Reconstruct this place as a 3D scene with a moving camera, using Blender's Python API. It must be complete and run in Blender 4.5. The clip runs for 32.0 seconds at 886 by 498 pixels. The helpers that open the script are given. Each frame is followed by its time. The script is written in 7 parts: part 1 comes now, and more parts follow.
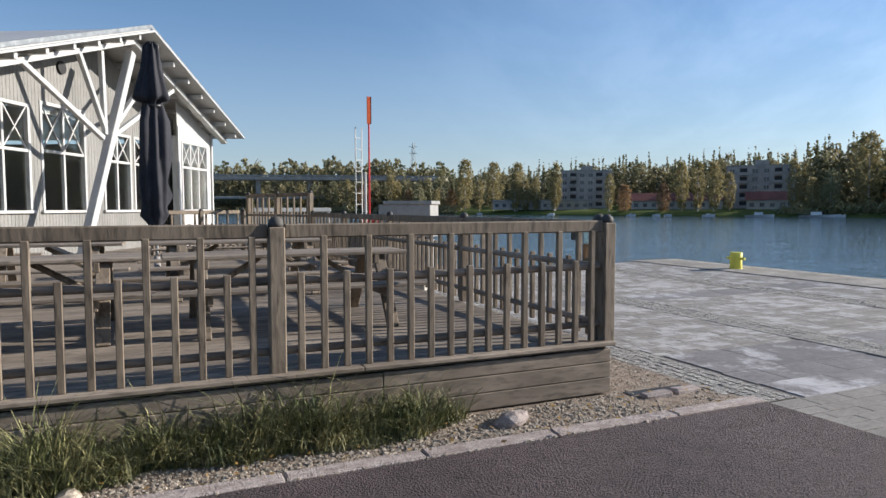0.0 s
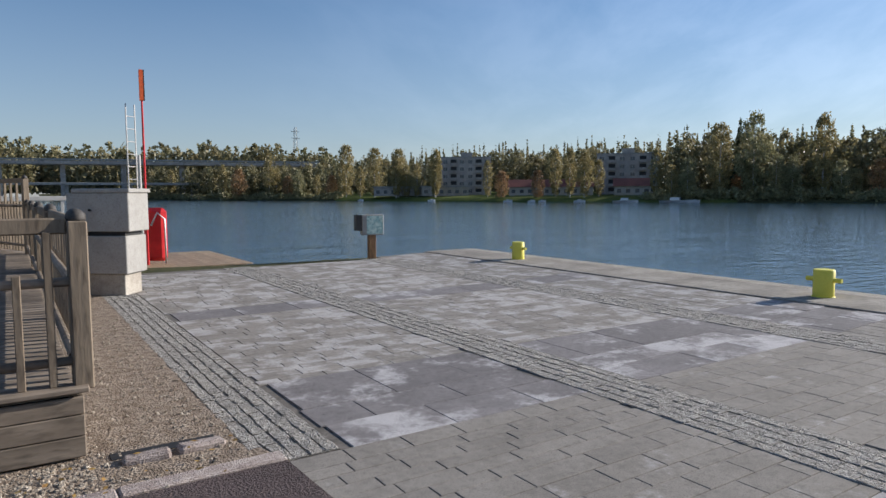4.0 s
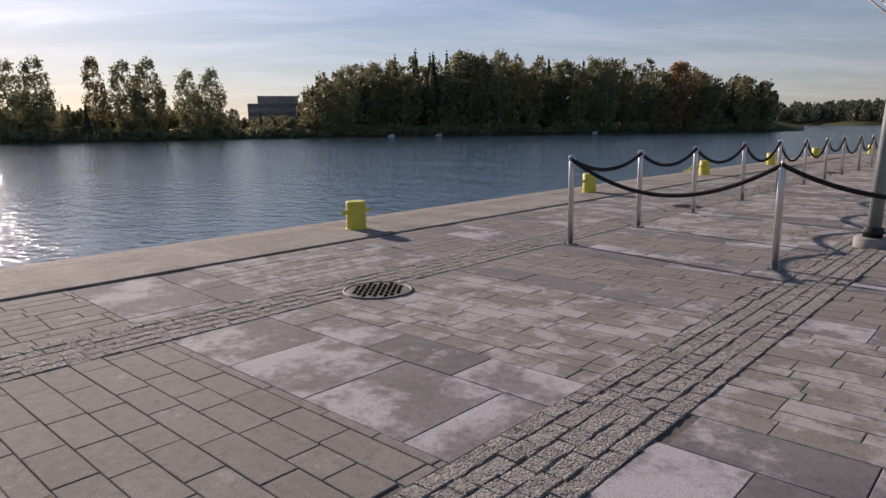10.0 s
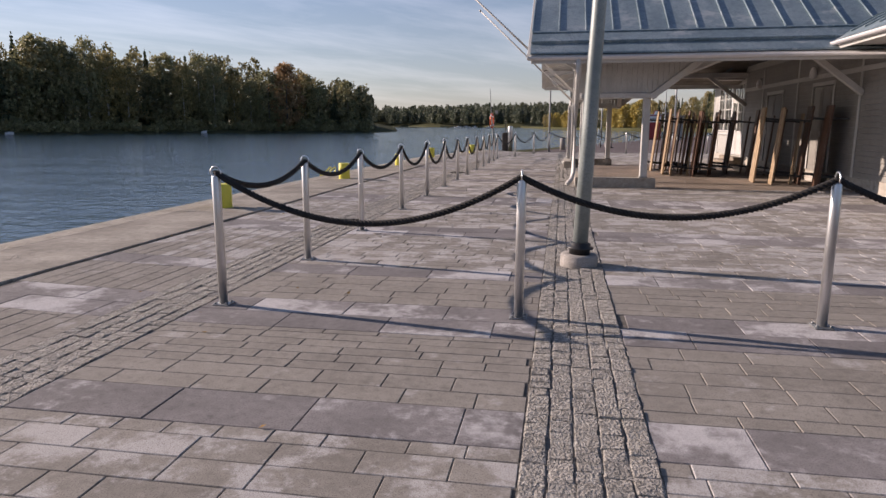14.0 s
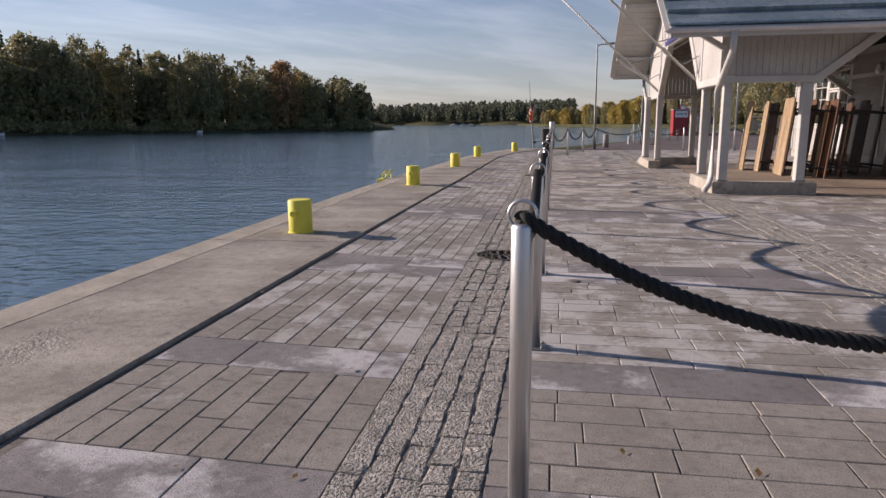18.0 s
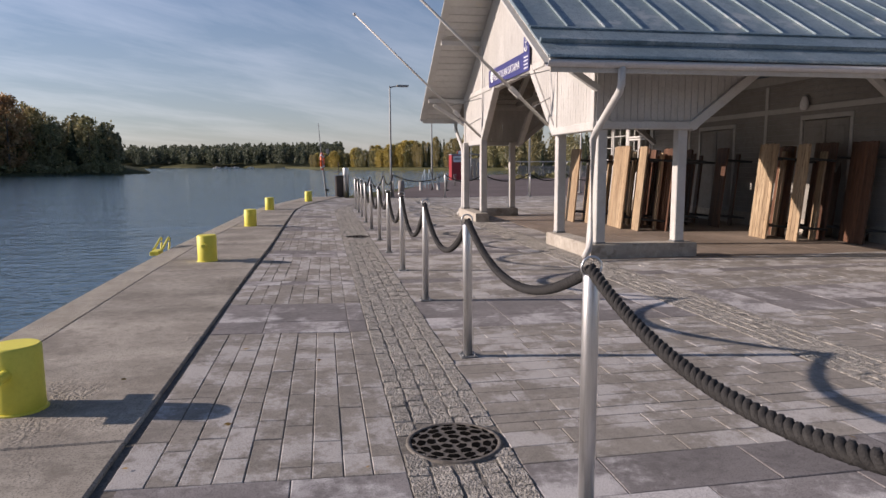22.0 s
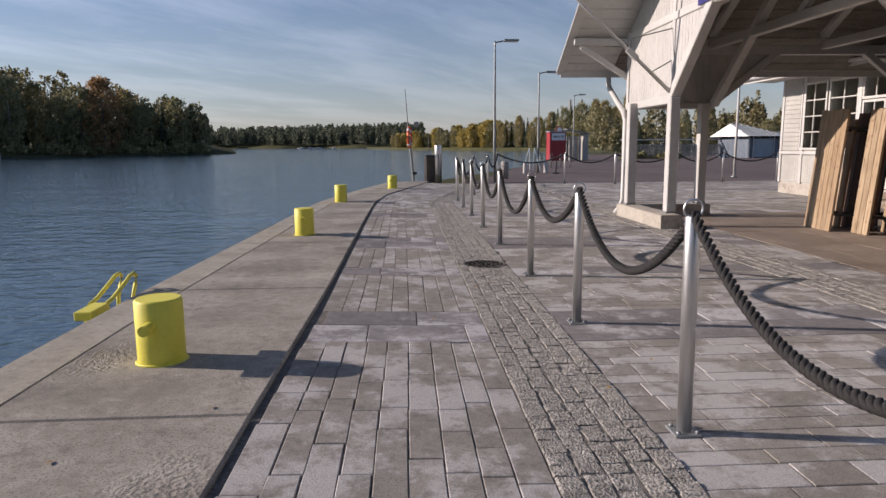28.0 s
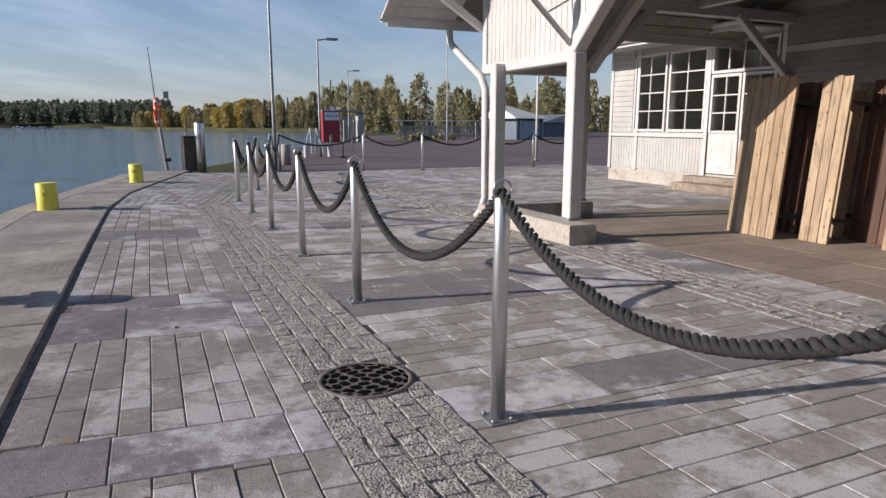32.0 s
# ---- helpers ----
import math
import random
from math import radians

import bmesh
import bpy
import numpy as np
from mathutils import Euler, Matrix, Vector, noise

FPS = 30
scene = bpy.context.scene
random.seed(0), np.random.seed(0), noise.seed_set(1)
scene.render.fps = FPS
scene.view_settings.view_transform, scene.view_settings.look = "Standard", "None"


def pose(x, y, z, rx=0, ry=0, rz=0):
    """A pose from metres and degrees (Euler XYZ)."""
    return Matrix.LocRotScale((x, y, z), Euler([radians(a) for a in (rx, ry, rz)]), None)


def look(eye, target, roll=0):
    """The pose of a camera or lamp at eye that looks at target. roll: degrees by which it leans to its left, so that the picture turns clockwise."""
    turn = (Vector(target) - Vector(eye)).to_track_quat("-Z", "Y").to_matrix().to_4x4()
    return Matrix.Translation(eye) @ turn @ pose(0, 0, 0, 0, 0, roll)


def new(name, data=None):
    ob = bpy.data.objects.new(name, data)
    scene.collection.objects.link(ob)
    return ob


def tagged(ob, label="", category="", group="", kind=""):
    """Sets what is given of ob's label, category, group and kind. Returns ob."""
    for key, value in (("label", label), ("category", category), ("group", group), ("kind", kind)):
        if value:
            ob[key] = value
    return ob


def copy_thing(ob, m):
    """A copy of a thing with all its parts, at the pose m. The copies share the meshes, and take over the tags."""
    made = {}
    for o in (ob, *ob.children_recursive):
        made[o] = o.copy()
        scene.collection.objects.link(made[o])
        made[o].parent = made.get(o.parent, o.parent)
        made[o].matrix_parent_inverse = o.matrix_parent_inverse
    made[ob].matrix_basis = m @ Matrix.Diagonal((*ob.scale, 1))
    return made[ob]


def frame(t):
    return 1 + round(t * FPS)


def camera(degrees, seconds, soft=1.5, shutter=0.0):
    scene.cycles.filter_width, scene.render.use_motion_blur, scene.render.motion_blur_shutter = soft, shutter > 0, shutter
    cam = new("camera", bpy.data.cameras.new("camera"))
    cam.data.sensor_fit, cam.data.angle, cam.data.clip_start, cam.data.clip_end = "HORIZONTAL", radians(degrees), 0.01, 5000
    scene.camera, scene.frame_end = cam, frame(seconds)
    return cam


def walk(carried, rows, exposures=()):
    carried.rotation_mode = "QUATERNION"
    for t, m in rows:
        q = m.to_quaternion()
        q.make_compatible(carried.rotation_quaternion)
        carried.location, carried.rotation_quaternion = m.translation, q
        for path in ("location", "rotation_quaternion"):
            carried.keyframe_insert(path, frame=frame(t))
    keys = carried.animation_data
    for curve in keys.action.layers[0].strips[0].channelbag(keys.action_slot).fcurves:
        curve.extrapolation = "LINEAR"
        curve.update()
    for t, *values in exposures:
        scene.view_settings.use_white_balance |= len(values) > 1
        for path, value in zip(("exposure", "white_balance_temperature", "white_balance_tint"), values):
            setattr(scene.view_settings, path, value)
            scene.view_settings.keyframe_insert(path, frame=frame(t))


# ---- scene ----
cam = camera(67.54, 32.0)
PATH = [
    (0.0, 0.637, 0.100, 1.615, 86.44, 0.09, 156.28),
    (0.5, 0.279, 0.059, 1.632, 85.77, -0.04, 155.96),
    (1.0, -0.059, 0.077, 1.646, 85.15, -0.05, 155.73),
    (1.5, -0.465, 0.110, 1.680, 85.23, -0.02, 155.89),
    (2.0, -0.883, 0.092, 1.668, 85.11, -0.02, 155.68),
    (2.5, -1.318, 0.055, 1.683, 85.10, -0.07, 154.94),
    (4.5, -3.003, 0.127, 1.634, 85.18, 0.30, 142.64),
    (5.0, -3.350, 0.259, 1.648, 84.97, 0.30, 136.83),
    (5.5, -3.670, 0.408, 1.628, 84.39, 0.29, 125.23),
    (6.0, -3.978, 0.515, 1.602, 83.30, 0.25, 114.57),
    (6.5, -4.273, 0.709, 1.560, 81.81, 0.39, 106.38),
    (7.0, -4.516, 0.984, 1.556, 81.35, 0.54, 97.54),
    (7.5, -4.766, 1.287, 1.533, 80.83, 0.60, 84.63),
    (8.0, -4.949, 1.553, 1.515, 80.27, 0.63, 75.62),
    (8.5, -5.092, 1.859, 1.516, 79.89, 0.64, 72.83),
    (9.0, -5.167, 2.167, 1.532, 79.81, 0.62, 67.12),
    (9.5, -5.187, 2.516, 1.548, 79.71, 0.66, 55.13),
    (10.0, -5.264, 2.802, 1.546, 79.61, 0.76, 42.34),
    (10.5, -5.344, 3.124, 1.565, 79.56, 0.68, 34.03),
    (11.0, -5.518, 3.375, 1.566, 79.47, 0.47, 25.74),
    (11.5, -5.794, 3.623, 1.567, 79.44, 0.25, 22.27),
    (12.0, -5.976, 3.961, 1.565, 79.36, 0.25, 21.03),
    (12.5, -6.125, 4.255, 1.565, 79.29, 0.09, 17.81),
    (13.0, -6.373, 4.574, 1.559, 79.46, -0.08, 11.51),
    (13.5, -6.732, 4.894, 1.527, 79.38, -0.12, 10.14),
    (15.5, -7.973, 6.204, 1.500, 79.27, 0.44, 8.57),
    (16.0, -8.409, 6.540, 1.501, 79.24, 0.33, 8.11),
    (16.5, -8.838, 6.927, 1.488, 79.25, 0.27, 8.20),
    (17.0, -9.220, 7.298, 1.447, 79.26, 0.38, 9.93),
    (17.5, -9.509, 7.724, 1.412, 79.22, 0.50, 9.70),
    (18.0, -9.754, 8.157, 1.420, 79.19, 0.43, 9.42),
    (18.5, -10.048, 8.576, 1.432, 79.23, 0.35, 8.62),
    (19.0, -10.300, 8.990, 1.439, 79.21, 0.30, 6.67),
    (19.5, -10.557, 9.442, 1.481, 79.17, 0.25, 6.04),
    (20.0, -10.752, 9.869, 1.515, 79.18, 0.23, 4.04),
    (20.5, -10.835, 10.321, 1.559, 79.49, 0.30, 2.71),
    (21.0, -10.911, 10.734, 1.575, 80.72, 0.30, 2.08),
    (21.5, -10.983, 11.182, 1.595, 82.19, 0.31, -7.36),
    (22.0, -10.996, 11.650, 1.577, 82.67, 0.31, -10.28),
    (22.5, -11.050, 12.141, 1.530, 82.71, 0.31, -10.14),
    (23.0, -11.089, 12.673, 1.514, 82.66, 0.29, -6.21),
    (23.5, -11.070, 13.219, 1.516, 82.50, 0.29, -3.02),
    (24.0, -11.105, 13.766, 1.502, 82.48, 0.26, -2.13),
    (24.5, -11.056, 14.314, 1.473, 82.47, 0.40, -1.96),
    (25.0, -11.010, 14.878, 1.454, 82.47, 0.44, -1.97),
    (25.5, -10.996, 15.452, 1.450, 82.39, 0.33, -2.21),
    (27.5, -11.173, 17.743, 1.413, 81.45, 0.47, -3.23),
    (28.0, -11.238, 18.299, 1.438, 81.05, 0.45, -3.46),
    (28.5, -11.230, 18.872, 1.447, 80.70, 0.48, -3.68),
    (29.0, -11.257, 19.422, 1.422, 80.19, 0.44, -3.92),
    (29.5, -11.183, 19.989, 1.403, 79.70, 0.32, -7.48),
    (30.0, -11.141, 20.567, 1.417, 79.24, 0.12, -15.77),
    (30.5, -11.141, 21.121, 1.427, 79.32, -0.03, -24.96),
    (31.0, -11.159, 21.696, 1.407, 79.42, -0.08, -27.73),
    (31.5, -11.218, 22.278, 1.381, 79.41, -0.10, -27.93),
    (32.0, -11.268, 22.846, 1.370, 79.39, -0.07, -23.70),
]
EXPOSURES = [(0.0, 0.68, 6050, 11), (2.5, 0.62, 6080, 11), (5.0, 0.36, 6250, 16), (6.5, 0.15, 6650, 24), (8.0, -0.25, 6650, 23), (9.5, -0.1, 6750, 24), (11.0, 0.35, 6950, 25), (13.0, 0.45, 6950, 25), (19.0, 0.32, 6850, 24), (22.0, 0.3, 6750, 22), (25.0, 0.27, 6650, 21), (28.0, 0.23, 6580, 21), (29.5, 0.3, 6550, 22), (32.0, 0.38, 6200, 17)]
walk(cam, [(row[0], pose(*row[1:])) for row in PATH], EXPOSURES)

# ---- light ----
SUN_AZ, SUN_EL = radians(79.5), radians(20.5)          # yaw from +Y, height
SUN_DIR = Vector((-math.sin(SUN_AZ) * math.cos(SUN_EL), math.cos(SUN_AZ) * math.cos(SUN_EL), math.sin(SUN_EL)))
world = bpy.data.worlds.new("world")
scene.world = world
world.use_nodes = True
wn, wl = world.node_tree.nodes, world.node_tree.links
sky = wn.new("ShaderNodeTexSky")
sky.sky_type = "NISHITA"
sky.sun_disc = False
sky.sun_elevation = SUN_EL
sky.sun_rotation = -SUN_AZ
sky.air_density, sky.dust_density, sky.ozone_density = 1.0, 0.25, 3.0
# thin autumn cirrus, drawn out along one wind direction
tc = wn.new("ShaderNodeTexCoord")
sep = wn.new("ShaderNodeSeparateXYZ")
wl.new(tc.outputs["Generated"], sep.inputs[0])
lift = wn.new("ShaderNodeMath"); lift.operation = "ADD"; lift.inputs[1].default_value = 0.12
wl.new(sep.outputs["Z"], lift.inputs[0])
dx = wn.new("ShaderNodeMath"); dx.operation = "DIVIDE"
dy = wn.new("ShaderNodeMath"); dy.operation = "DIVIDE"
wl.new(sep.outputs["X"], dx.inputs[0]); wl.new(lift.outputs[0], dx.inputs[1])
wl.new(sep.outputs["Y"], dy.inputs[0]); wl.new(lift.outputs[0], dy.inputs[1])
flat = wn.new("ShaderNodeCombineXYZ")
wl.new(dx.outputs[0], flat.inputs[0]); wl.new(dy.outputs[0], flat.inputs[1])
# s runs across the wind, along runs with it
across = wn.new("ShaderNodeVectorMath"); across.operation = "DOT_PRODUCT"; across.inputs[1].default_value = (0.748, -0.662, 0)
along = wn.new("ShaderNodeVectorMath"); along.operation = "DOT_PRODUCT"; along.inputs[1].default_value = (0.662, 0.748, 0)
wl.new(flat.outputs[0], across.inputs[0]); wl.new(flat.outputs[0], along.inputs[0])
drawn = wn.new("ShaderNodeCombineXYZ")
wl.new(along.outputs["Value"], drawn.inputs[0]); wl.new(across.outputs["Value"], drawn.inputs[1])
spin = wn.new("ShaderNodeMapping")
spin.inputs["Scale"].default_value = (0.75, 1.9, 1.0)
wl.new(drawn.outputs[0], spin.inputs[0])
cn = wn.new("ShaderNodeTexNoise")
cn.inputs["Scale"].default_value, cn.inputs["Detail"].default_value, cn.inputs["Roughness"].default_value = 1.05, 9.0, 0.6
cn.inputs["Distortion"].default_value = 0.35
wl.new(spin.outputs[0], cn.inputs["Vector"])
ramp = wn.new("ShaderNodeValToRGB")
ramp.color_ramp.elements[0].position, ramp.color_ramp.elements[1].position = 0.41, 0.64
wl.new(cn.outputs["Fac"], ramp.inputs[0])
# two long plumes over the river
wob = wn.new("ShaderNodeMath"); wob.operation = "MULTIPLY_ADD"; wob.inputs[1].default_value = 0.6
wl.new(cn.outputs["Fac"], wob.inputs[0]); wl.new(across.outputs["Value"], wob.inputs[2])
band = wn.new("ShaderNodeMapRange")
band.inputs[1].default_value, band.inputs[2].default_value = -4.2 + 0.3, -1.8 + 0.3
wl.new(wob.outputs[0], band.inputs[0])
plume = wn.new("ShaderNodeValToRGB")
el = plume.color_ramp.elements
el[0].position, el[0].color = 0.0, (0, 0, 0, 1)
el[1].position, el[1].color = 1.0, (0, 0, 0, 1)
for pos, v in ((0.2, 0.1), (0.31, 0.85), (0.45, 0.85), (0.52, 0.06), (0.7, 0.04), (0.77, 0.4), (0.85, 0.0)):
    e = el.new(pos)
    e.color = (v, v, v, 1)
wl.new(band.outputs[0], plume.inputs[0])
# the cloud field lies over the river and the north, the south-east is clear
side = wn.new("ShaderNodeVectorMath"); side.operation = "DOT_PRODUCT"; side.inputs[1].default_value = (-0.5, 0.42, 0)
wl.new(tc.outputs["Generated"], side.inputs[0])
open_sky = wn.new("ShaderNodeMath"); open_sky.operation = "ADD"; open_sky.use_clamp = True
open_sky.inputs[1].default_value = 0.3
wl.new(side.outputs["Value"], open_sky.inputs[0])
cover = wn.new("ShaderNodeMath"); cover.operation = "MULTIPLY"
wl.new(ramp.outputs[0], cover.inputs[0]); wl.new(open_sky.outputs[0], cover.inputs[1])
dens = wn.new("ShaderNodeMath"); dens.operation = "MULTIPLY"; dens.inputs[1].default_value = 0.6
wl.new(cover.outputs[0], dens.inputs[0])
mixc = wn.new("ShaderNodeMix"); mixc.data_type = "RGBA"; mixc.blend_type = "ADD"
mixc.inputs[7].default_value = (2.8, 2.76, 2.85, 1)
peak = wn.new("ShaderNodeMath"); peak.operation = "MAXIMUM"
fade = wn.new("ShaderNodeMapRange")
fade.inputs[1].default_value, fade.inputs[2].default_value, fade.inputs[3].default_value, fade.inputs[4].default_value = -1.2, 0.4, 1.0, 0.0
wl.new(along.outputs["Value"], fade.inputs[0])
ends = wn.new("ShaderNodeMath"); ends.operation = "MULTIPLY"
wl.new(fade.outputs[0], ends.inputs[0]); wl.new(plume.outputs[0], ends.inputs[1])
# fine tufts within the plumes
tuft = wn.new("ShaderNodeMapRange")
tuft.inputs[1].default_value, tuft.inputs[2].default_value, tuft.inputs[3].default_value, tuft.inputs[4].default_value = 0.38, 0.62, 0.1, 1.3
wl.new(cn.outputs["Fac"], tuft.inputs[0])
torn = wn.new("ShaderNodeMath"); torn.operation = "MULTIPLY"
wl.new(ends.outputs[0], torn.inputs[0]); wl.new(tuft.outputs[0], torn.inputs[1])
wl.new(dens.outputs[0], peak.inputs[0]); wl.new(torn.outputs[0], peak.inputs[1])
wl.new(peak.outputs[0], mixc.inputs[0]); wl.new(sky.outputs[0], mixc.inputs[6])
mixc.clamp_factor = False
# pale autumn haze low over the horizon
hz = wn.new("ShaderNodeMapRange")
hz.inputs[1].default_value, hz.inputs[2].default_value, hz.inputs[3].default_value, hz.inputs[4].default_value = 0.0, 0.26, 0.5, 0.0
wl.new(sep.outputs["Z"], hz.inputs[0])
veil = wn.new("ShaderNodeMix"); veil.data_type = "RGBA"
veil.inputs[7].default_value = (3.3, 3.6, 4.25, 1)
wl.new(hz.outputs[0], veil.inputs[0]); wl.new(mixc.outputs[2], veil.inputs[6])
bg = wn["Background"]
bg.inputs[1].default_value = 0.083
wl.new(veil.outputs[2], bg.inputs[0])

sun_data = bpy.data.lights.new("sun", "SUN")
sun_data.energy, sun_data.angle, sun_data.color = 5.0, radians(0.55), (1.0, 0.92, 0.8)
sun = new("sun", sun_data)
sun.matrix_world = look(SUN_DIR * 100, (0, 0, 0))

# ---- small tools ----


def place(yaw, d, z=0.0):
    """A spot d metres off in the direction yaw from the start of the quay walk."""
    a = radians(yaw)
    return Vector((-3 - d * math.sin(a), 2 + d * math.cos(a), z))


def mesh_of(bm, material, name="part"):
    me = bpy.data.meshes.new(name)
    bm.to_mesh(me)
    bm.free()
    if material:
        me.materials.append(material)
    return me


def part(name, bm, material, parent=None, label="", smooth=False):
    me = bm if isinstance(bm, bpy.types.Mesh) else mesh_of(bm, material, name)
    if smooth:
        for p in me.polygons:
            p.use_smooth = True
    ob = new(name, me)
    if parent is not None:
        ob.parent = parent
    if label:
        ob["label"] = label
    return ob


def thing(name, at, label, category, group="", rz=0.0, rx=0.0, ry=0.0):
    ob = new(name)
    ob.matrix_world = pose(*at, rx, ry, rz)
    ob.empty_display_size = 0.2
    return tagged(ob, label, category, group)


def box(x0, y0, z0, x1, y1, z1, bevel=0.0, m=None, bm=None):
    b = bm or bmesh.new()
    r = bmesh.ops.create_cube(b, size=1)["verts"]
    mm = Matrix.Translation(((x0 + x1) / 2, (y0 + y1) / 2, (z0 + z1) / 2)) @ Matrix.Diagonal((abs(x1 - x0), abs(y1 - y0), abs(z1 - z0), 1))
    bmesh.ops.transform(b, matrix=(m @ mm) if m else mm, verts=r)
    if bevel:
        es = list({e for v in r for e in v.link_edges})
        bmesh.ops.bevel(b, geom=es, offset=bevel, segments=1, affect="EDGES")
    return b


def beam(p0, p1, w, h, bevel=0.006, bm=None, up=(0, 0, 1)):
    """A squared timber from p0 to p1."""
    p0, p1 = Vector(p0), Vector(p1)
    d = p1 - p0
    z = d.normalized()
    u = Vector(up)
    if abs(z.dot(u)) > 0.98:
        u = Vector((0, 1, 0))
    x = u.cross(z).normalized()
    y = z.cross(x)
    m = Matrix.Translation((p0 + p1) / 2) @ Matrix((x, y, z)).transposed().to_4x4()
    return box(-w / 2, -h / 2, -d.length / 2, w / 2, h / 2, d.length / 2, bevel, m, bm)


def rod(p0, p1, r0, r1=None, seg=12, bm=None):
    b = bm or bmesh.new()
    p0, p1 = Vector(p0), Vector(p1)
    d = p1 - p0
    m = Matrix.Translation((p0 + p1) / 2) @ d.to_track_quat("Z", "Y").to_matrix().to_4x4()
    bmesh.ops.create_cone(b, cap_ends=True, segments=seg, radius1=r0, radius2=r0 if r1 is None else r1, depth=d.length, matrix=m)
    return b


def tube(points, r, seg=8, bm=None, closed=False):
    """A round tube along a line of points."""
    b = bm or bmesh.new()
    pts = [Vector(p) for p in points]
    n = len(pts)
    rings = []
    for i, p in enumerate(pts):
        a = pts[(i - 1) % n] if (i or closed) else p
        c = pts[(i + 1) % n] if (i < n - 1 or closed) else p
        q = (c - a).to_track_quat("Z", "Y")
        rings.append([b.verts.new(p + q @ Vector((r * math.cos(t), r * math.sin(t), 0))) for t in [2 * math.pi * k / seg for k in range(seg)]])
    for i in range(n if closed else n - 1):
        A, B = rings[i], rings[(i + 1) % n]
        for k in range(seg):
            f = b.faces.new((A[k], A[(k + 1) % seg], B[(k + 1) % seg], B[k]))
            f.smooth = True
    if not closed:
        b.faces.new(rings[0][::-1]); b.faces.new(rings[-1])
    return b


def lathe(profile, seg=24, bm=None, at=(0, 0, 0)):
    """Turned about z: profile of (radius, height)."""
    b = bm or bmesh.new()
    o = Vector(at)
    rings = [[b.verts.new(o + Vector((r * math.cos(t), r * math.sin(t), z))) for t in [2 * math.pi * k / seg for k in range(seg)]] for r, z in profile]
    for A, B in zip(rings, rings[1:]):
        for k in range(seg):
            b.faces.new((A[k], A[(k + 1) % seg], B[(k + 1) % seg], B[k])).smooth = True
    b.faces.new(rings[0][::-1]); b.faces.new(rings[-1])
    return b


def prism(outline, z0, z1, bm=None):
    """A plate of any outline, from z0 up to z1."""
    b = bm or bmesh.new()
    lo = [b.verts.new((x, y, z0)) for x, y in outline]
    hi = [b.verts.new((x, y, z1)) for x, y in outline]
    n = len(outline)
    b.faces.new(lo[::-1]); b.faces.new(hi)
    for i in range(n):
        b.faces.new((lo[i], lo[(i + 1) % n], hi[(i + 1) % n], hi[i]))
    bmesh.ops.recalc_face_normals(b, faces=b.faces)
    return b


def from_quads(verts, quads, material, name):
    me = bpy.data.meshes.new(name)
    verts, quads = np.asarray(verts, np.float32), np.asarray(quads, np.int32)
    me.vertices.add(len(verts)); me.vertices.foreach_set("co", verts.ravel())
    me.loops.add(quads.size); me.loops.foreach_set("vertex_index", quads.ravel())
    me.polygons.add(len(quads)); me.polygons.foreach_set("loop_start", np.arange(0, quads.size, 4, dtype=np.int32))
    me.polygons.foreach_set("loop_total", np.full(len(quads), 4, np.int32))
    me.polygons.foreach_set("use_smooth", np.zeros(len(quads), bool))
    me.update(calc_edges=True)
    me.materials.append(material)
    return me


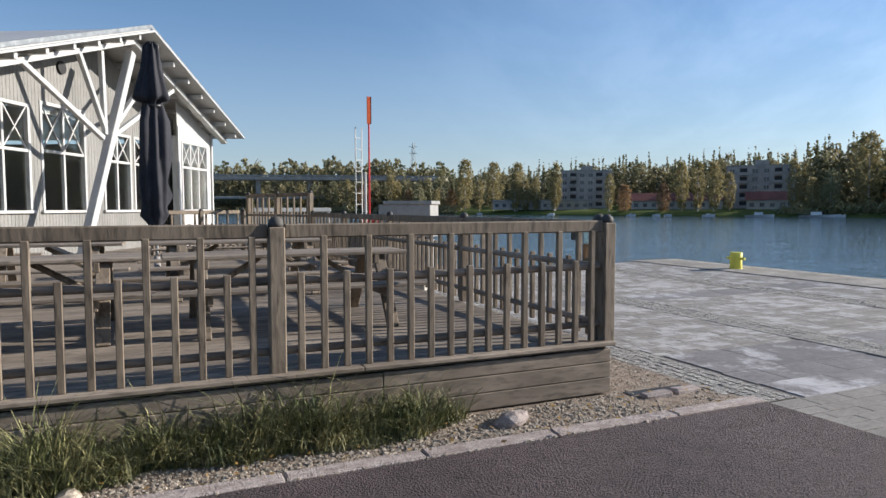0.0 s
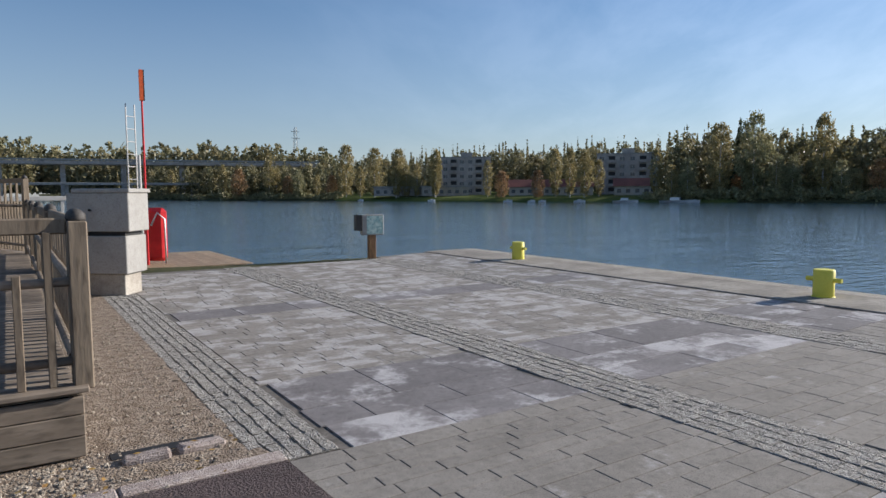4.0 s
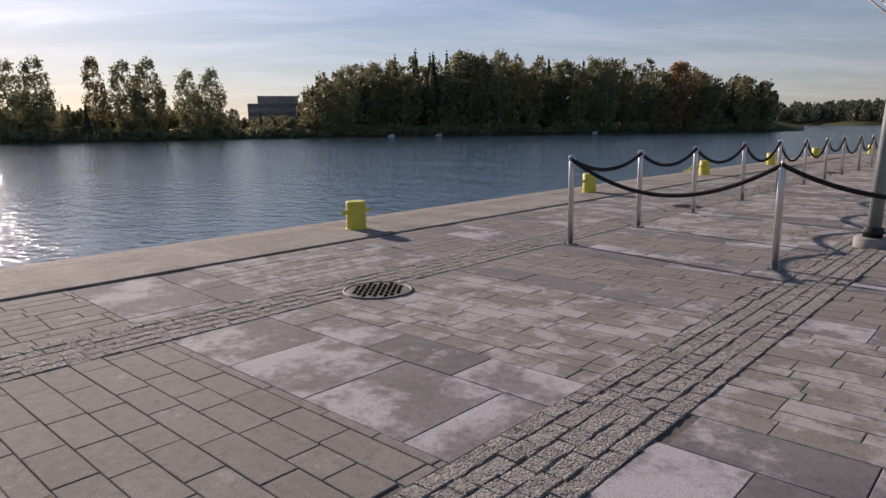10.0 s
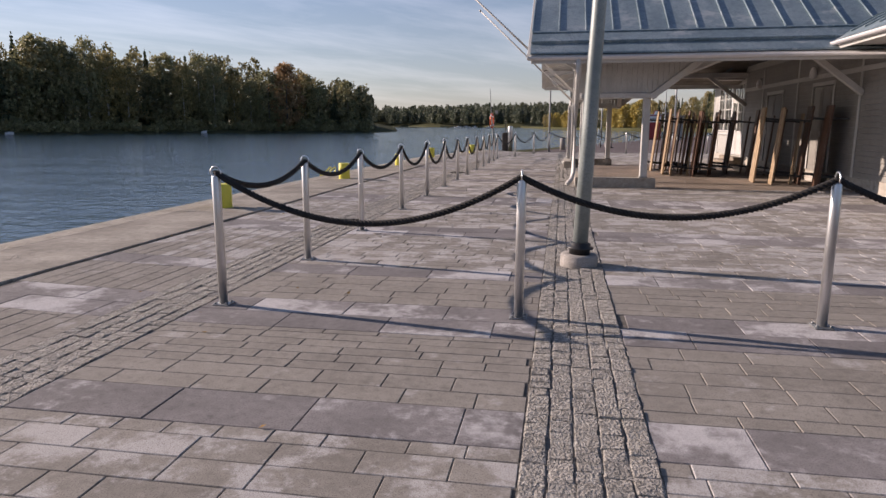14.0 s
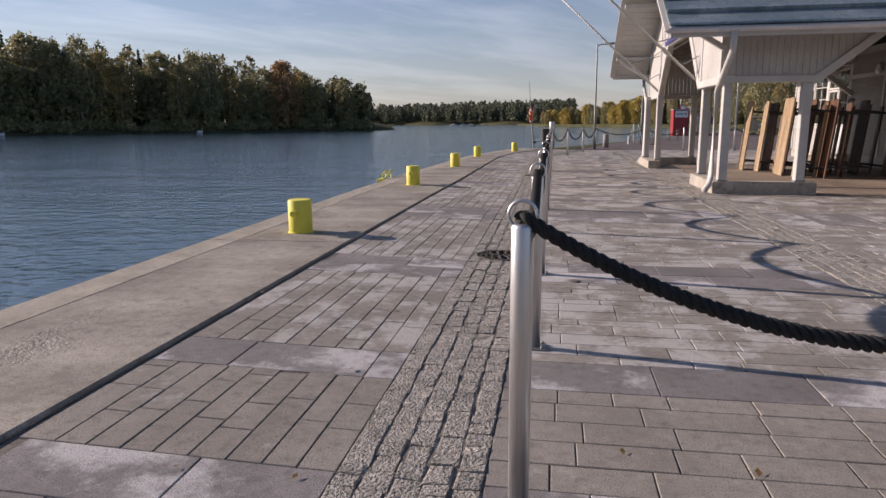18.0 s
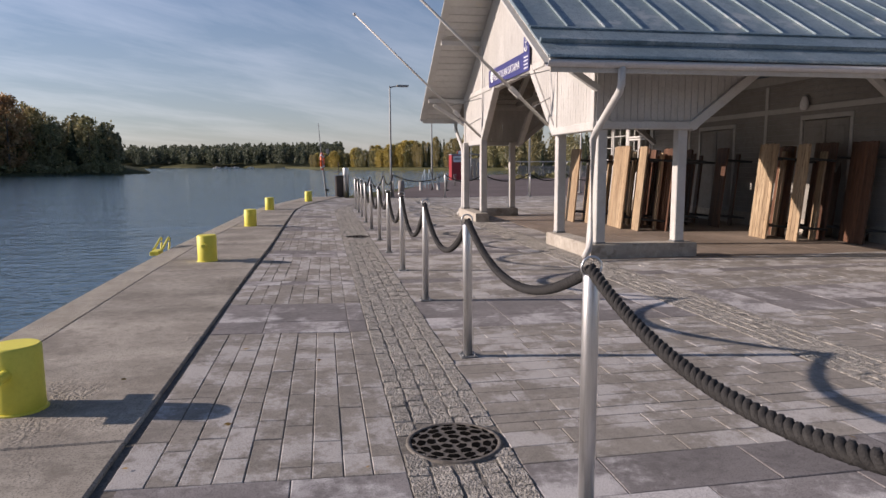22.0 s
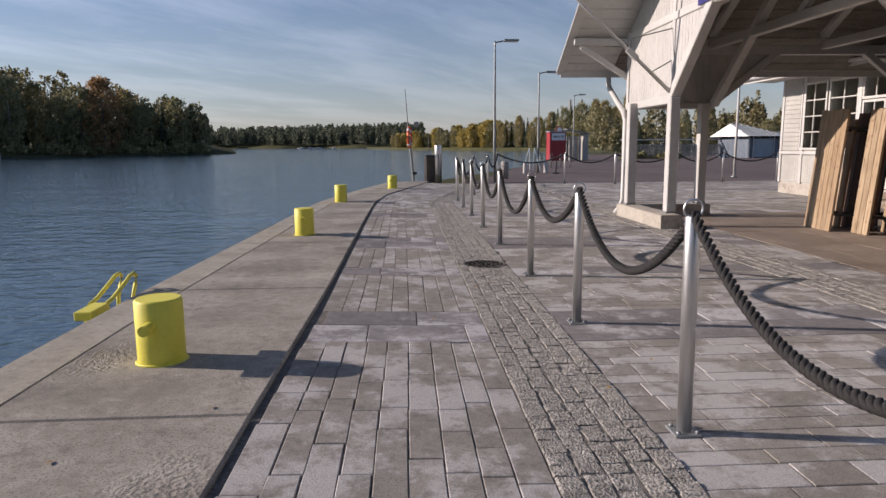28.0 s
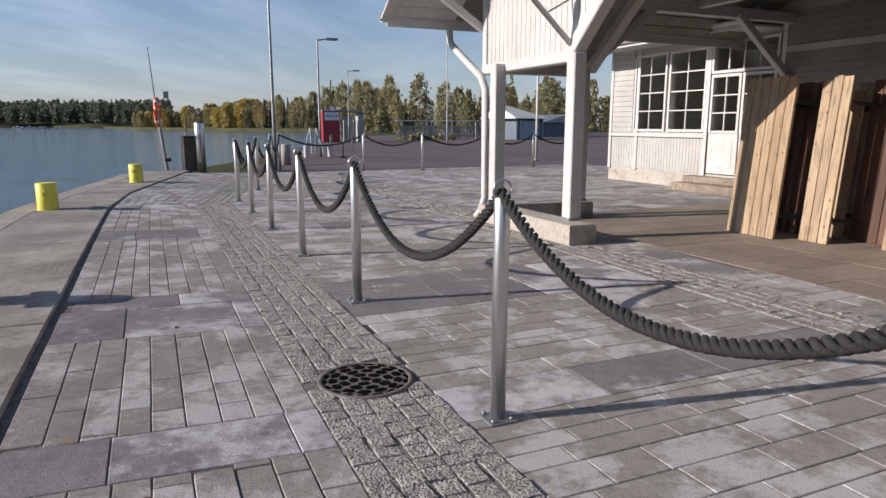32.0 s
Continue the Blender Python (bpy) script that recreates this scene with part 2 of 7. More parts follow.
# ---- materials ----
def material(name, c1, c2, rough=0.8, scale=4.0, fine=60.0, bump=0.3, metal=0.0, stain=None, amount=0.5, stain_scale=1.2, vary=0.0,
             island=False, stretch=(1, 1, 1), dist=0.004, spec=0.5, contrast=(0.35, 0.65), speck=1.0):
    """Colour that wanders between c1 and c2 at two sizes, an optional stain, and fine relief."""
    m = bpy.data.materials.new(name)
    m.use_nodes = True
    n, l = m.node_tree.nodes, m.node_tree.links
    p = n["Principled BSDF"]
    p.inputs["Roughness"].default_value, p.inputs["Metallic"].default_value = rough, metal
    p.inputs["Specular IOR Level"].default_value = spec
    geo = n.new("ShaderNodeNewGeometry")
    mp = n.new("ShaderNodeMapping")
    mp.inputs["Scale"].default_value = stretch
    l.new(geo.outputs["Position"], mp.inputs[0])

    def noise_node(s, detail=5.0):
        t = n.new("ShaderNodeTexNoise")
        t.inputs["Scale"].default_value, t.inputs["Detail"].default_value = s, detail
        l.new(mp.outputs[0], t.inputs["Vector"])
        return t

    def mix(fac, a, b):
        x = n.new("ShaderNodeMix"); x.data_type = "RGBA"
        for sock, v in ((x.inputs[0], fac), (x.inputs[6], a), (x.inputs[7], b)):
            if isinstance(v, bpy.types.NodeSocket):
                l.new(v, sock)
            elif isinstance(v, (int, float)):
                sock.default_value = v
            else:
                sock.default_value = (*v, 1)
        return x.outputs[2]

    def curve(sock, lo, hi):
        r = n.new("ShaderNodeMapRange"); r.inputs[1].default_value, r.inputs[2].default_value = lo, hi
        l.new(sock, r.inputs[0])
        return r.outputs[0]

    big, small = noise_node(scale), noise_node(fine, 3.0)
    col = mix(curve(big.outputs["Fac"], *contrast), c1, c2)
    dark = tuple(v * (1 - 0.38 * speck) for v in c1)
    light = tuple(min(v * (1 + 0.22 * speck), 0.95) for v in c2)
    mid = noise_node(math.sqrt(scale * fine), 4.0)
    col = mix(curve(mid.outputs["Fac"], 0.55, 0.95), col, light)
    col = mix(curve(mid.outputs["Fac"], 0.47, 0.12), col, dark)
    col = mix(curve(small.outputs["Fac"], 0.5, 0.72), col, dark)
    if vary:
        if island:
            rnd = geo.outputs["Random Per Island"]
        else:
            rnd = n.new("ShaderNodeObjectInfo").outputs["Random"]
        hsv = n.new("ShaderNodeHueSaturation")
        l.new(col, hsv.inputs["Color"])
        r = n.new("ShaderNodeMapRange"); r.inputs[3].default_value, r.inputs[4].default_value = 1 - vary, 1 + vary
        l.new(rnd, r.inputs[0]); l.new(r.outputs[0], hsv.inputs["Value"])
        col = hsv.outputs["Color"]
    if stain is not None:
        s = noise_node(stain_scale, 9.0)
        s.inputs["Roughness"].default_value = 0.72
        fac = curve(s.outputs["Fac"], 0.64 - 0.2 * amount, 0.72 - 0.2 * amount)
        if vary:
            k = n.new("ShaderNodeMath"); k.operation = "MULTIPLY"
            r2 = n.new("ShaderNodeMapRange"); r2.inputs[1].default_value, r2.inputs[2].default_value = 0.25, 0.9
            if island:
                l.new(geo.outputs["Random Per Island"], r2.inputs[0])
            else:
                l.new(n.new("ShaderNodeObjectInfo").outputs["Random"], r2.inputs[0])
            r2.inputs[3].default_value = 0.25
            l.new(fac, k.inputs[0]); l.new(r2.outputs[0], k.inputs[1])
            fac = k.outputs[0]
        col = mix(fac, col, stain)
    l.new(col, p.inputs["Base Color"])
    rr = n.new("ShaderNodeMapRange")
    rr.inputs[3].default_value, rr.inputs[4].default_value = max(rough - 0.12, 0.02), min(rough + 0.1, 1)
    l.new(big.outputs["Fac"], rr.inputs[0]); l.new(rr.outputs[0], p.inputs["Roughness"])
    if bump:
        b = n.new("ShaderNodeBump")
        b.inputs["Strength"].default_value, b.inputs["Distance"].default_value = bump, dist
        l.new(small.outputs["Fac"], b.inputs["Height"]); l.new(b.outputs[0], p.inputs["Normal"])
    return m


def bloom_material(name, c1, c2, island, vary, amount, soft, size, film, shift, own):
    """Cast concrete paving: brown grey body with specks, and white lime bloom in clouds with darker islands."""
    m = material(name, c1, c2, rough=0.92, spec=0.25, scale=2.2, fine=120, bump=0.55, vary=vary, island=island)
    n, l = m.node_tree.nodes, m.node_tree.links
    p = n["Principled BSDF"]
    col = p.inputs["Base Color"].links[0].from_socket
    geo = n.new("ShaderNodeNewGeometry")
    rnd = geo.outputs["Random Per Island"] if island else n.new("ShaderNodeObjectInfo").outputs["Random"]

    def num(op, a, b, c=0.0):
        x = n.new("ShaderNodeMath"); x.operation = op
        for sock, v in zip(x.inputs, (a, b, c)):
            if isinstance(v, bpy.types.NodeSocket):
                l.new(v, sock)
            else:
                sock.default_value = v
        return x.outputs[0]

    def step(v, lo, hi, out=1.0):
        r = n.new("ShaderNodeMapRange"); r.interpolation_type = "SMOOTHSTEP"
        r.inputs[1].default_value, r.inputs[2].default_value, r.inputs[4].default_value = lo, hi, out
        l.new(v, r.inputs[0])
        return r.outputs[0]

    def cloud(scale, detail, rough, shift):
        # each piece has its own patch of cloud
        w = n.new("ShaderNodeTexNoise"); w.noise_dimensions = "4D"
        w.inputs["Scale"].default_value, w.inputs["Detail"].default_value, w.inputs["Roughness"].default_value = scale, detail, rough
        l.new(geo.outputs["Position"], w.inputs["Vector"]); l.new(num("MULTIPLY", rnd, shift), w.inputs["W"])
        return w.outputs["Fac"]

    patch = cloud(size, 5.0, 0.6, shift)
    edge = cloud(size * 9, 4.0, 0.65, 0.0)
    mixed = num("MULTIPLY_ADD", num("SUBTRACT", edge, 0.5), 0.3, patch)
    mine = step(rnd, 0.0, 1.0, own)
    level = num("ADD", mixed, num("SUBTRACT", mine, own / 2))
    fac = step(level, 0.56 - amount * 0.12, 0.56 - amount * 0.12 + soft, film)
    grain = cloud(160.0, 2.0, 0.5, 0.0)
    fac = num("MULTIPLY", fac, step(grain, 0.25, 0.6))
    x = n.new("ShaderNodeMix"); x.data_type = "RGBA"
    x.inputs[7].default_value = (0.6, 0.58, 0.575, 1)
    l.new(fac, x.inputs[0]); l.new(col, x.inputs[6]); l.new(x.outputs[2], p.inputs["Base Color"])
    return m


PAVERS, SLABS = [], []
for nm, amount, film in (("plain", -0.25, 0.42), ("bloomed", 0.84, 0.6)):
    PAVERS.append([bloom_material("concrete_paver_" + nm + tail, (0.23, 0.209, 0.183), (0.293, 0.268, 0.237), isl, 0.065, amount, 0.135, 2.6, film, 0.35, 0.05) for tail, isl in (("", False), ("_field", True))])
SLABS = [[bloom_material("grey_slab" + tail, (0.18, 0.166, 0.163), (0.244, 0.226, 0.223), isl, 0.14, 0.6, 0.16, 1.5, 0.86, 3.0, 0.11) for tail, isl in (("", False), ("_field", True))]]
mat_joint_tar = material("tarry_joint", (0.075, 0.07, 0.065), (0.16, 0.145, 0.13), rough=0.9, scale=6, fine=60, bump=0.6)
mat_joint = material("joint_sand", (0.1, 0.088, 0.075), (0.17, 0.15, 0.13), rough=0.95, scale=8)
mat_grit = material("sett_joint_grit", (0.13, 0.118, 0.1), (0.22, 0.2, 0.175), rough=0.95, scale=20, fine=120, bump=0.8, dist=0.01)
mat_sett = material("granite_sett", (0.26, 0.243, 0.215), (0.46, 0.43, 0.39), rough=0.9, scale=26, fine=75, bump=1.0, dist=0.03, vary=0.1, spec=0.3)
mat_sett_all = material("granite_sett_field", (0.26, 0.243, 0.215), (0.46, 0.43, 0.39), rough=0.9, scale=26, fine=75, bump=1.0, dist=0.03, vary=0.1, spec=0.3, island=True)
mat_quay = material("quay_concrete", (0.235, 0.21, 0.178), (0.36, 0.33, 0.285), rough=0.92, spec=0.25, scale=1.3, fine=90, bump=0.35, dist=0.004, stain=(0.21, 0.187, 0.16), amount=0.4, stain_scale=1.6)


def chip_patches(m):
    """Rough chipped patches on an otherwise smooth cast surface."""
    n, l = m.node_tree.nodes, m.node_tree.links
    p = n["Principled BSDF"]
    last = p.inputs["Normal"].links[0].from_socket
    geo = n.new("ShaderNodeNewGeometry")
    tex = []
    for sc, st in ((1.1, (1.0, 0.6, 1)), (38.0, (1, 1, 1)), (0.7, (0.25, 2.4, 1))):
        mp = n.new("ShaderNodeMapping"); mp.inputs["Scale"].default_value = st
        l.new(geo.outputs["Position"], mp.inputs[0])
        t = n.new("ShaderNodeTexNoise"); t.inputs["Scale"].default_value, t.inputs["Detail"].default_value = sc, 6.0
        l.new(mp.outputs[0], t.inputs["Vector"])
        tex.append(t.outputs["Fac"])
    where = n.new("ShaderNodeMapRange"); where.inputs[1].default_value, where.inputs[2].default_value = 0.52, 0.66
    l.new(tex[0], where.inputs[0])
    b = n.new("ShaderNodeBump"); b.inputs["Distance"].default_value = 0.03
    l.new(where.outputs[0], b.inputs["Strength"]); l.new(tex[1], b.inputs["Height"]); l.new(last, b.inputs["Normal"])
    l.new(b.outputs[0], p.inputs["Normal"])
    # faint bands left by the float, across the quay
    col = p.inputs["Base Color"].links[0].from_socket
    band = n.new("ShaderNodeMapRange"); band.inputs[1].default_value, band.inputs[2].default_value, band.inputs[3].default_value, band.inputs[4].default_value = 0.35, 0.65, 0.86, 1.12
    l.new(tex[2], band.inputs[0])
    hsv = n.new("ShaderNodeHueSaturation")
    l.new(col, hsv.inputs["Color"]); l.new(band.outputs[0], hsv.inputs["Value"]); l.new(hsv.outputs["Color"], p.inputs["Base Color"])


chip_patches(mat_quay)
mat_quay_old = material("quay_lip_concrete", (0.3, 0.27, 0.22), (0.42, 0.38, 0.32), rough=0.9, scale=3, fine=120, bump=1.0, dist=0.012)
mat_asphalt = material("asphalt", (0.06, 0.041, 0.039), (0.108, 0.077, 0.073), rough=0.9, scale=0.8, fine=75, bump=1.0, dist=0.03)
mat_asphalt_red = material("worn_red_asphalt", (0.085, 0.06, 0.056), (0.13, 0.1, 0.095), rough=0.9, scale=0.3, fine=120, bump=0.6)
mat_gravel = material("gravel", (0.2, 0.145, 0.1), (0.36, 0.29, 0.22), rough=0.95, scale=9, fine=55, bump=1.0, dist=0.03)
mat_pebble = material("pebble", (0.24, 0.19, 0.14), (0.45, 0.39, 0.31), rough=0.8, scale=20, fine=90, bump=0.3, vary=0.3, island=True)
mat_soil = material("soil_and_turf", (0.06, 0.062, 0.032), (0.1, 0.098, 0.05), rough=0.95, scale=0.2, fine=8, bump=0.6, dist=0.05, spec=0.04)
mat_lawn = material("lawn", (0.07, 0.095, 0.025), (0.13, 0.15, 0.045), rough=0.95, scale=0.15, fine=6, bump=0.5, dist=0.05, spec=0.04)
mat_litter = material("fallen_leaf", (0.2, 0.1, 0.03), (0.4, 0.26, 0.06), rough=0.8, scale=20, fine=60, bump=0, vary=0.4, island=True)
mat_blade = material("grass_blade", (0.1, 0.12, 0.035), (0.3, 0.27, 0.12), rough=0.7, scale=5.0, fine=30, bump=0, vary=0.5, island=True)


def leaf_material(name, c1, c2, scale):
    """Thin leaves: half of the light is thrown back, half shines through."""
    m = material(name, c1, c2, rough=0.6, scale=scale, fine=2.0, bump=0, vary=0.2, island=True, speck=0.5)
    n, l = m.node_tree.nodes, m.node_tree.links
    p, out = n["Principled BSDF"], n["Material Output"]
    t = n.new("ShaderNodeBsdfTranslucent")
    l.new(p.inputs["Base Color"].links[0].from_socket, t.inputs["Color"])
    x = n.new("ShaderNodeMixShader")
    x.inputs[0].default_value = 0.34
    l.new(p.outputs[0], x.inputs[1]); l.new(t.outputs[0], x.inputs[2])
    l.new(x.outputs[0], out.inputs["Surface"])
    return m


mat_leaf = {}
for nm, a, b in (("birch", (0.28, 0.24, 0.105), (0.4, 0.32, 0.14)), ("green", (0.23, 0.235, 0.12), (0.36, 0.315, 0.16)), ("rust", (0.33, 0.2, 0.105), (0.43, 0.28, 0.13)),
                 ("spruce", (0.075, 0.1, 0.06), (0.13, 0.15, 0.085)), ("wood_mix", (0.15, 0.155, 0.082), (0.31, 0.255, 0.125)), ("yellow", (0.4, 0.32, 0.09), (0.5, 0.39, 0.11)), ("distant", (0.095, 0.115, 0.075), (0.155, 0.165, 0.105))):
    mat_leaf[nm] = leaf_material("leaf_" + nm, a, b, 0.16 if nm == "wood_mix" else 0.35)


def add_knots(m, scale, size, colour):
    """Round knots strewn over planed boards."""
    n, l = m.node_tree.nodes, m.node_tree.links
    p = n["Principled BSDF"]
    src = p.inputs["Base Color"].links[0].from_socket
    mp = n.new("ShaderNodeMapping")
    mp.inputs["Scale"].default_value = (1, 1, 0.55)
    l.new(n.new("ShaderNodeNewGeometry").outputs["Position"], mp.inputs[0])
    v = n.new("ShaderNodeTexVoronoi")
    v.inputs["Scale"].default_value = scale
    l.new(mp.outputs[0], v.inputs["Vector"])
    r = n.new("ShaderNodeMapRange")
    r.inputs[1].default_value, r.inputs[2].default_value, r.inputs[3].default_value, r.inputs[4].default_value = size, size * 0.6, 0.0, 0.85
    l.new(v.outputs["Distance"], r.inputs[0])
    x = n.new("ShaderNodeMix"); x.data_type = "RGBA"
    x.inputs[7].default_value = (*colour, 1)
    l.new(r.outputs[0], x.inputs[0]); l.new(src, x.inputs[6]); l.new(x.outputs[2], p.inputs["Base Color"])


mat_bark = material("bark", (0.12, 0.1, 0.085), (0.26, 0.24, 0.22), rough=0.9, scale=2, fine=20, stretch=(1, 1, 0.3))
mat_white = material("white_painted_timber", (0.48, 0.465, 0.44), (0.56, 0.55, 0.525), rough=0.5, scale=1.2, fine=70, bump=0.25, stain=(0.5, 0.47, 0.41), amount=0.3, stain_scale=2.5, speck=0.35)
mat_board = material("white_cladding", (0.44, 0.425, 0.4), (0.52, 0.505, 0.48), rough=0.55, scale=1.5, fine=60, bump=0.3, stain=(0.48, 0.455, 0.41), amount=0.35, stain_scale=3.0, stretch=(1, 1, 0.35), speck=0.4)
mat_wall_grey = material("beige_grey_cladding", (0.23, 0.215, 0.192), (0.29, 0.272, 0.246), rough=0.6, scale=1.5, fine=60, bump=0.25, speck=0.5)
mat_underside = material("bare_roof_boards", (0.19, 0.165, 0.138), (0.27, 0.24, 0.205), rough=0.8, scale=2.0, fine=60, bump=0.3, stretch=(0.3, 1, 1))
mat_rest = material("grey_painted_boards", (0.2, 0.19, 0.172), (0.27, 0.257, 0.235), rough=0.6, scale=1.5, fine=60, bump=0.3, stretch=(1, 1, 0.35), speck=0.5)
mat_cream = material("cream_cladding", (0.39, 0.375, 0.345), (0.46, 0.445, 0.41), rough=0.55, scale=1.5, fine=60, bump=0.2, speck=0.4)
mat_zinc = material("blue_grey_sheet_roof", (0.2, 0.27, 0.3), (0.3, 0.37, 0.4), rough=0.42, scale=0.9, fine=40, bump=0.1, metal=0.35, stain=(0.4, 0.44, 0.45), amount=0.4, stain_scale=1.4)
mat_gutter = material("pale_gutter_paint", (0.6, 0.58, 0.58), (0.7, 0.68, 0.67), rough=0.4, scale=2, fine=40, bump=0.05, speck=0.2)
mat_wood = material("weathered_deck_timber", (0.175, 0.137, 0.1), (0.29, 0.235, 0.18), rough=0.8, scale=2.5, fine=26, bump=0.8, dist=0.005, stretch=(0.25, 1, 1), vary=0.2)
mat_post = material("weathered_rail_timber", (0.16, 0.12, 0.082), (0.26, 0.205, 0.145), rough=0.8, scale=3, fine=30, bump=0.8, dist=0.005, stretch=(1, 1, 0.2), vary=0.18)
mat_pine = material("fresh_pine_board", (0.29, 0.195, 0.112), (0.41, 0.305, 0.195), rough=0.65, scale=3, fine=26, bump=0.4, stretch=(1, 1, 0.12), vary=0.14, stain=(0.27, 0.14, 0.06), amount=0.12, stain_scale=6)
add_knots(mat_pine, 10.0, 0.15, (0.13, 0.055, 0.025))
mat_red_pine = material("brown_stained_board", (0.09, 0.042, 0.024), (0.15, 0.07, 0.04), rough=0.55, scale=3, fine=22, bump=0.4, stretch=(1, 1, 0.12), vary=0.2)
mat_steel = material("brushed_steel", (0.66, 0.655, 0.65), (0.76, 0.755, 0.75), rough=0.44, scale=3, fine=120, bump=0.08, metal=1.0, stretch=(1, 1, 0.05), speck=0.25)
mat_galv = material("galvanised_steel", (0.24, 0.25, 0.25), (0.34, 0.35, 0.35), rough=0.5, scale=6, fine=40, bump=0.1, metal=0.6, speck=0.6)
mat_rope = material("black_rope", (0.012, 0.011, 0.011), (0.03, 0.028, 0.027), rough=0.85, scale=30, fine=220, bump=0.8)
mat_black = material("black_metal", (0.012, 0.012, 0.013), (0.025, 0.025, 0.026), rough=0.45, scale=5, fine=60, bump=0.1)
mat_yellow = material("yellow_bollard_paint", (0.7, 0.62, 0.07), (0.75, 0.67, 0.09), rough=0.55, scale=5, fine=240, bump=0.08, stain=(0.5, 0.42, 0.14), amount=-0.15, stain_scale=9, speck=0.25)
mat_red = material("red_plastic", (0.55, 0.015, 0.02), (0.68, 0.03, 0.03), rough=0.4, scale=3, fine=40, bump=0.05, speck=0.3)
mat_orange = material("orange_plastic", (0.75, 0.1, 0.02), (0.85, 0.16, 0.04), rough=0.5, scale=3, fine=40, bump=0.05)
mat_iron = material("cast_iron", (0.11, 0.095, 0.08), (0.19, 0.168, 0.145), rough=0.65, scale=12, fine=70, bump=0.5, metal=0.15)
mat_plate = material("chequer_plate", (0.15, 0.14, 0.13), (0.27, 0.25, 0.235), rough=0.62, scale=3, fine=70, bump=0.9, metal=0.5)
mat_kerb = material("pink_grey_granite", (0.3, 0.24, 0.21), (0.45, 0.38, 0.34), rough=0.9, scale=12, fine=90, bump=0.9, dist=0.012, vary=0.12)
mat_rim = material("cast_concrete_rim", (0.29, 0.265, 0.24), (0.4, 0.37, 0.34), rough=0.85, scale=4, fine=100, bump=0.5)
mat_plinth = material("plinth_concrete", (0.36, 0.32, 0.27), (0.48, 0.44, 0.38), rough=0.9, scale=2, fine=80, bump=0.5, stain=(0.25, 0.22, 0.18), amount=0.4, stain_scale=3)
mat_porch = material("brown_porch_paving", (0.2, 0.155, 0.12), (0.29, 0.235, 0.19), rough=0.75, scale=1.0, fine=120, bump=0.3, vary=0.1)
mat_cloth = material("black_parasol_cloth", (0.012, 0.012, 0.018), (0.028, 0.028, 0.036), rough=0.8, scale=6, fine=120, bump=0.3)
mat_cab = material("grey_cabinet_paint", (0.3, 0.285, 0.26), (0.37, 0.355, 0.33), rough=0.55, scale=2, fine=40, bump=0.1, speck=0.4)
mat_block = material("apartment_concrete", (0.34, 0.31, 0.28), (0.46, 0.42, 0.38), rough=0.9, scale=0.2, fine=3, bump=0.1)
mat_tile = material("red_roof", (0.2, 0.07, 0.05), (0.28, 0.1, 0.07), rough=0.8, scale=0.4, fine=4)
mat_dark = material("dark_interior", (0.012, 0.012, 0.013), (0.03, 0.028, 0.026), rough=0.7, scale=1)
mat_slot = material("open_slot_shade", (0.006, 0.006, 0.006), (0.012, 0.011, 0.01), rough=1.0, scale=8, bump=0, spec=0.0)
mat_blue = material("navy_sign", (0.035, 0.035, 0.16), (0.05, 0.05, 0.2), rough=0.4, scale=2, fine=30, bump=0)
mat_sign_white = material("sign_white", (0.8, 0.8, 0.8), (0.85, 0.85, 0.85), rough=0.5, bump=0)
mat_brown = material("brown_bin_sheet", (0.06, 0.045, 0.035), (0.09, 0.07, 0.055), rough=0.5, scale=3)
mat_hull = material("boat_white", (0.7, 0.7, 0.7), (0.8, 0.8, 0.8), rough=0.35, bump=0)


def glass_material():
    m = bpy.data.materials.new("window_glass")
    m.use_nodes = True
    p = m.node_tree.nodes["Principled BSDF"]
    p.inputs["Base Color"].default_value = (0.9, 0.95, 0.95, 1)
    p.inputs["Roughness"].default_value = 0.02
    p.inputs["Transmission Weight"].default_value = 1.0
    p.inputs["IOR"].default_value = 1.45
    return m


mat_glass = glass_material()


def water_material():
    m = bpy.data.materials.new("river_water")
    m.use_nodes = True
    n, l = m.node_tree.nodes, m.node_tree.links
    p = n["Principled BSDF"]
    p.inputs["Base Color"].default_value = (0.055, 0.105, 0.15, 1)
    p.inputs["Roughness"].default_value = 0.06
    p.inputs["IOR"].default_value = 1.333
    geo = n.new("ShaderNodeNewGeometry")
    last = None
    for s, d, stren, st, rot in ((1.2, 6.0, 0.75, (1.0, 1.7, 1), 20), (3.2, 3.0, 0.8, (1.0, 1.4, 1), -15), (0.07, 3.0, 0.5, (1, 3.0, 1), 10)):
        mp = n.new("ShaderNodeMapping")
        mp.inputs["Scale"].default_value, mp.inputs["Rotation"].default_value = st, (0, 0, radians(rot))
        l.new(geo.outputs["Position"], mp.inputs[0])
        t = n.new("ShaderNodeTexNoise")
        t.inputs["Scale"].default_value, t.inputs["Detail"].default_value = s, d
        l.new(mp.outputs[0], t.inputs["Vector"])
        b = n.new("ShaderNodeBump")
        b.inputs["Strength"].default_value, b.inputs["Distance"].default_value = stren, 0.12 / s if s > 0.5 else 0.3
        l.new(t.outputs["Fac"], b.inputs["Height"])
        if last:
            l.new(last, b.inputs["Normal"])
        last = b.outputs[0]
    l.new(last, p.inputs["Normal"])
    return m


mat_water = water_material()

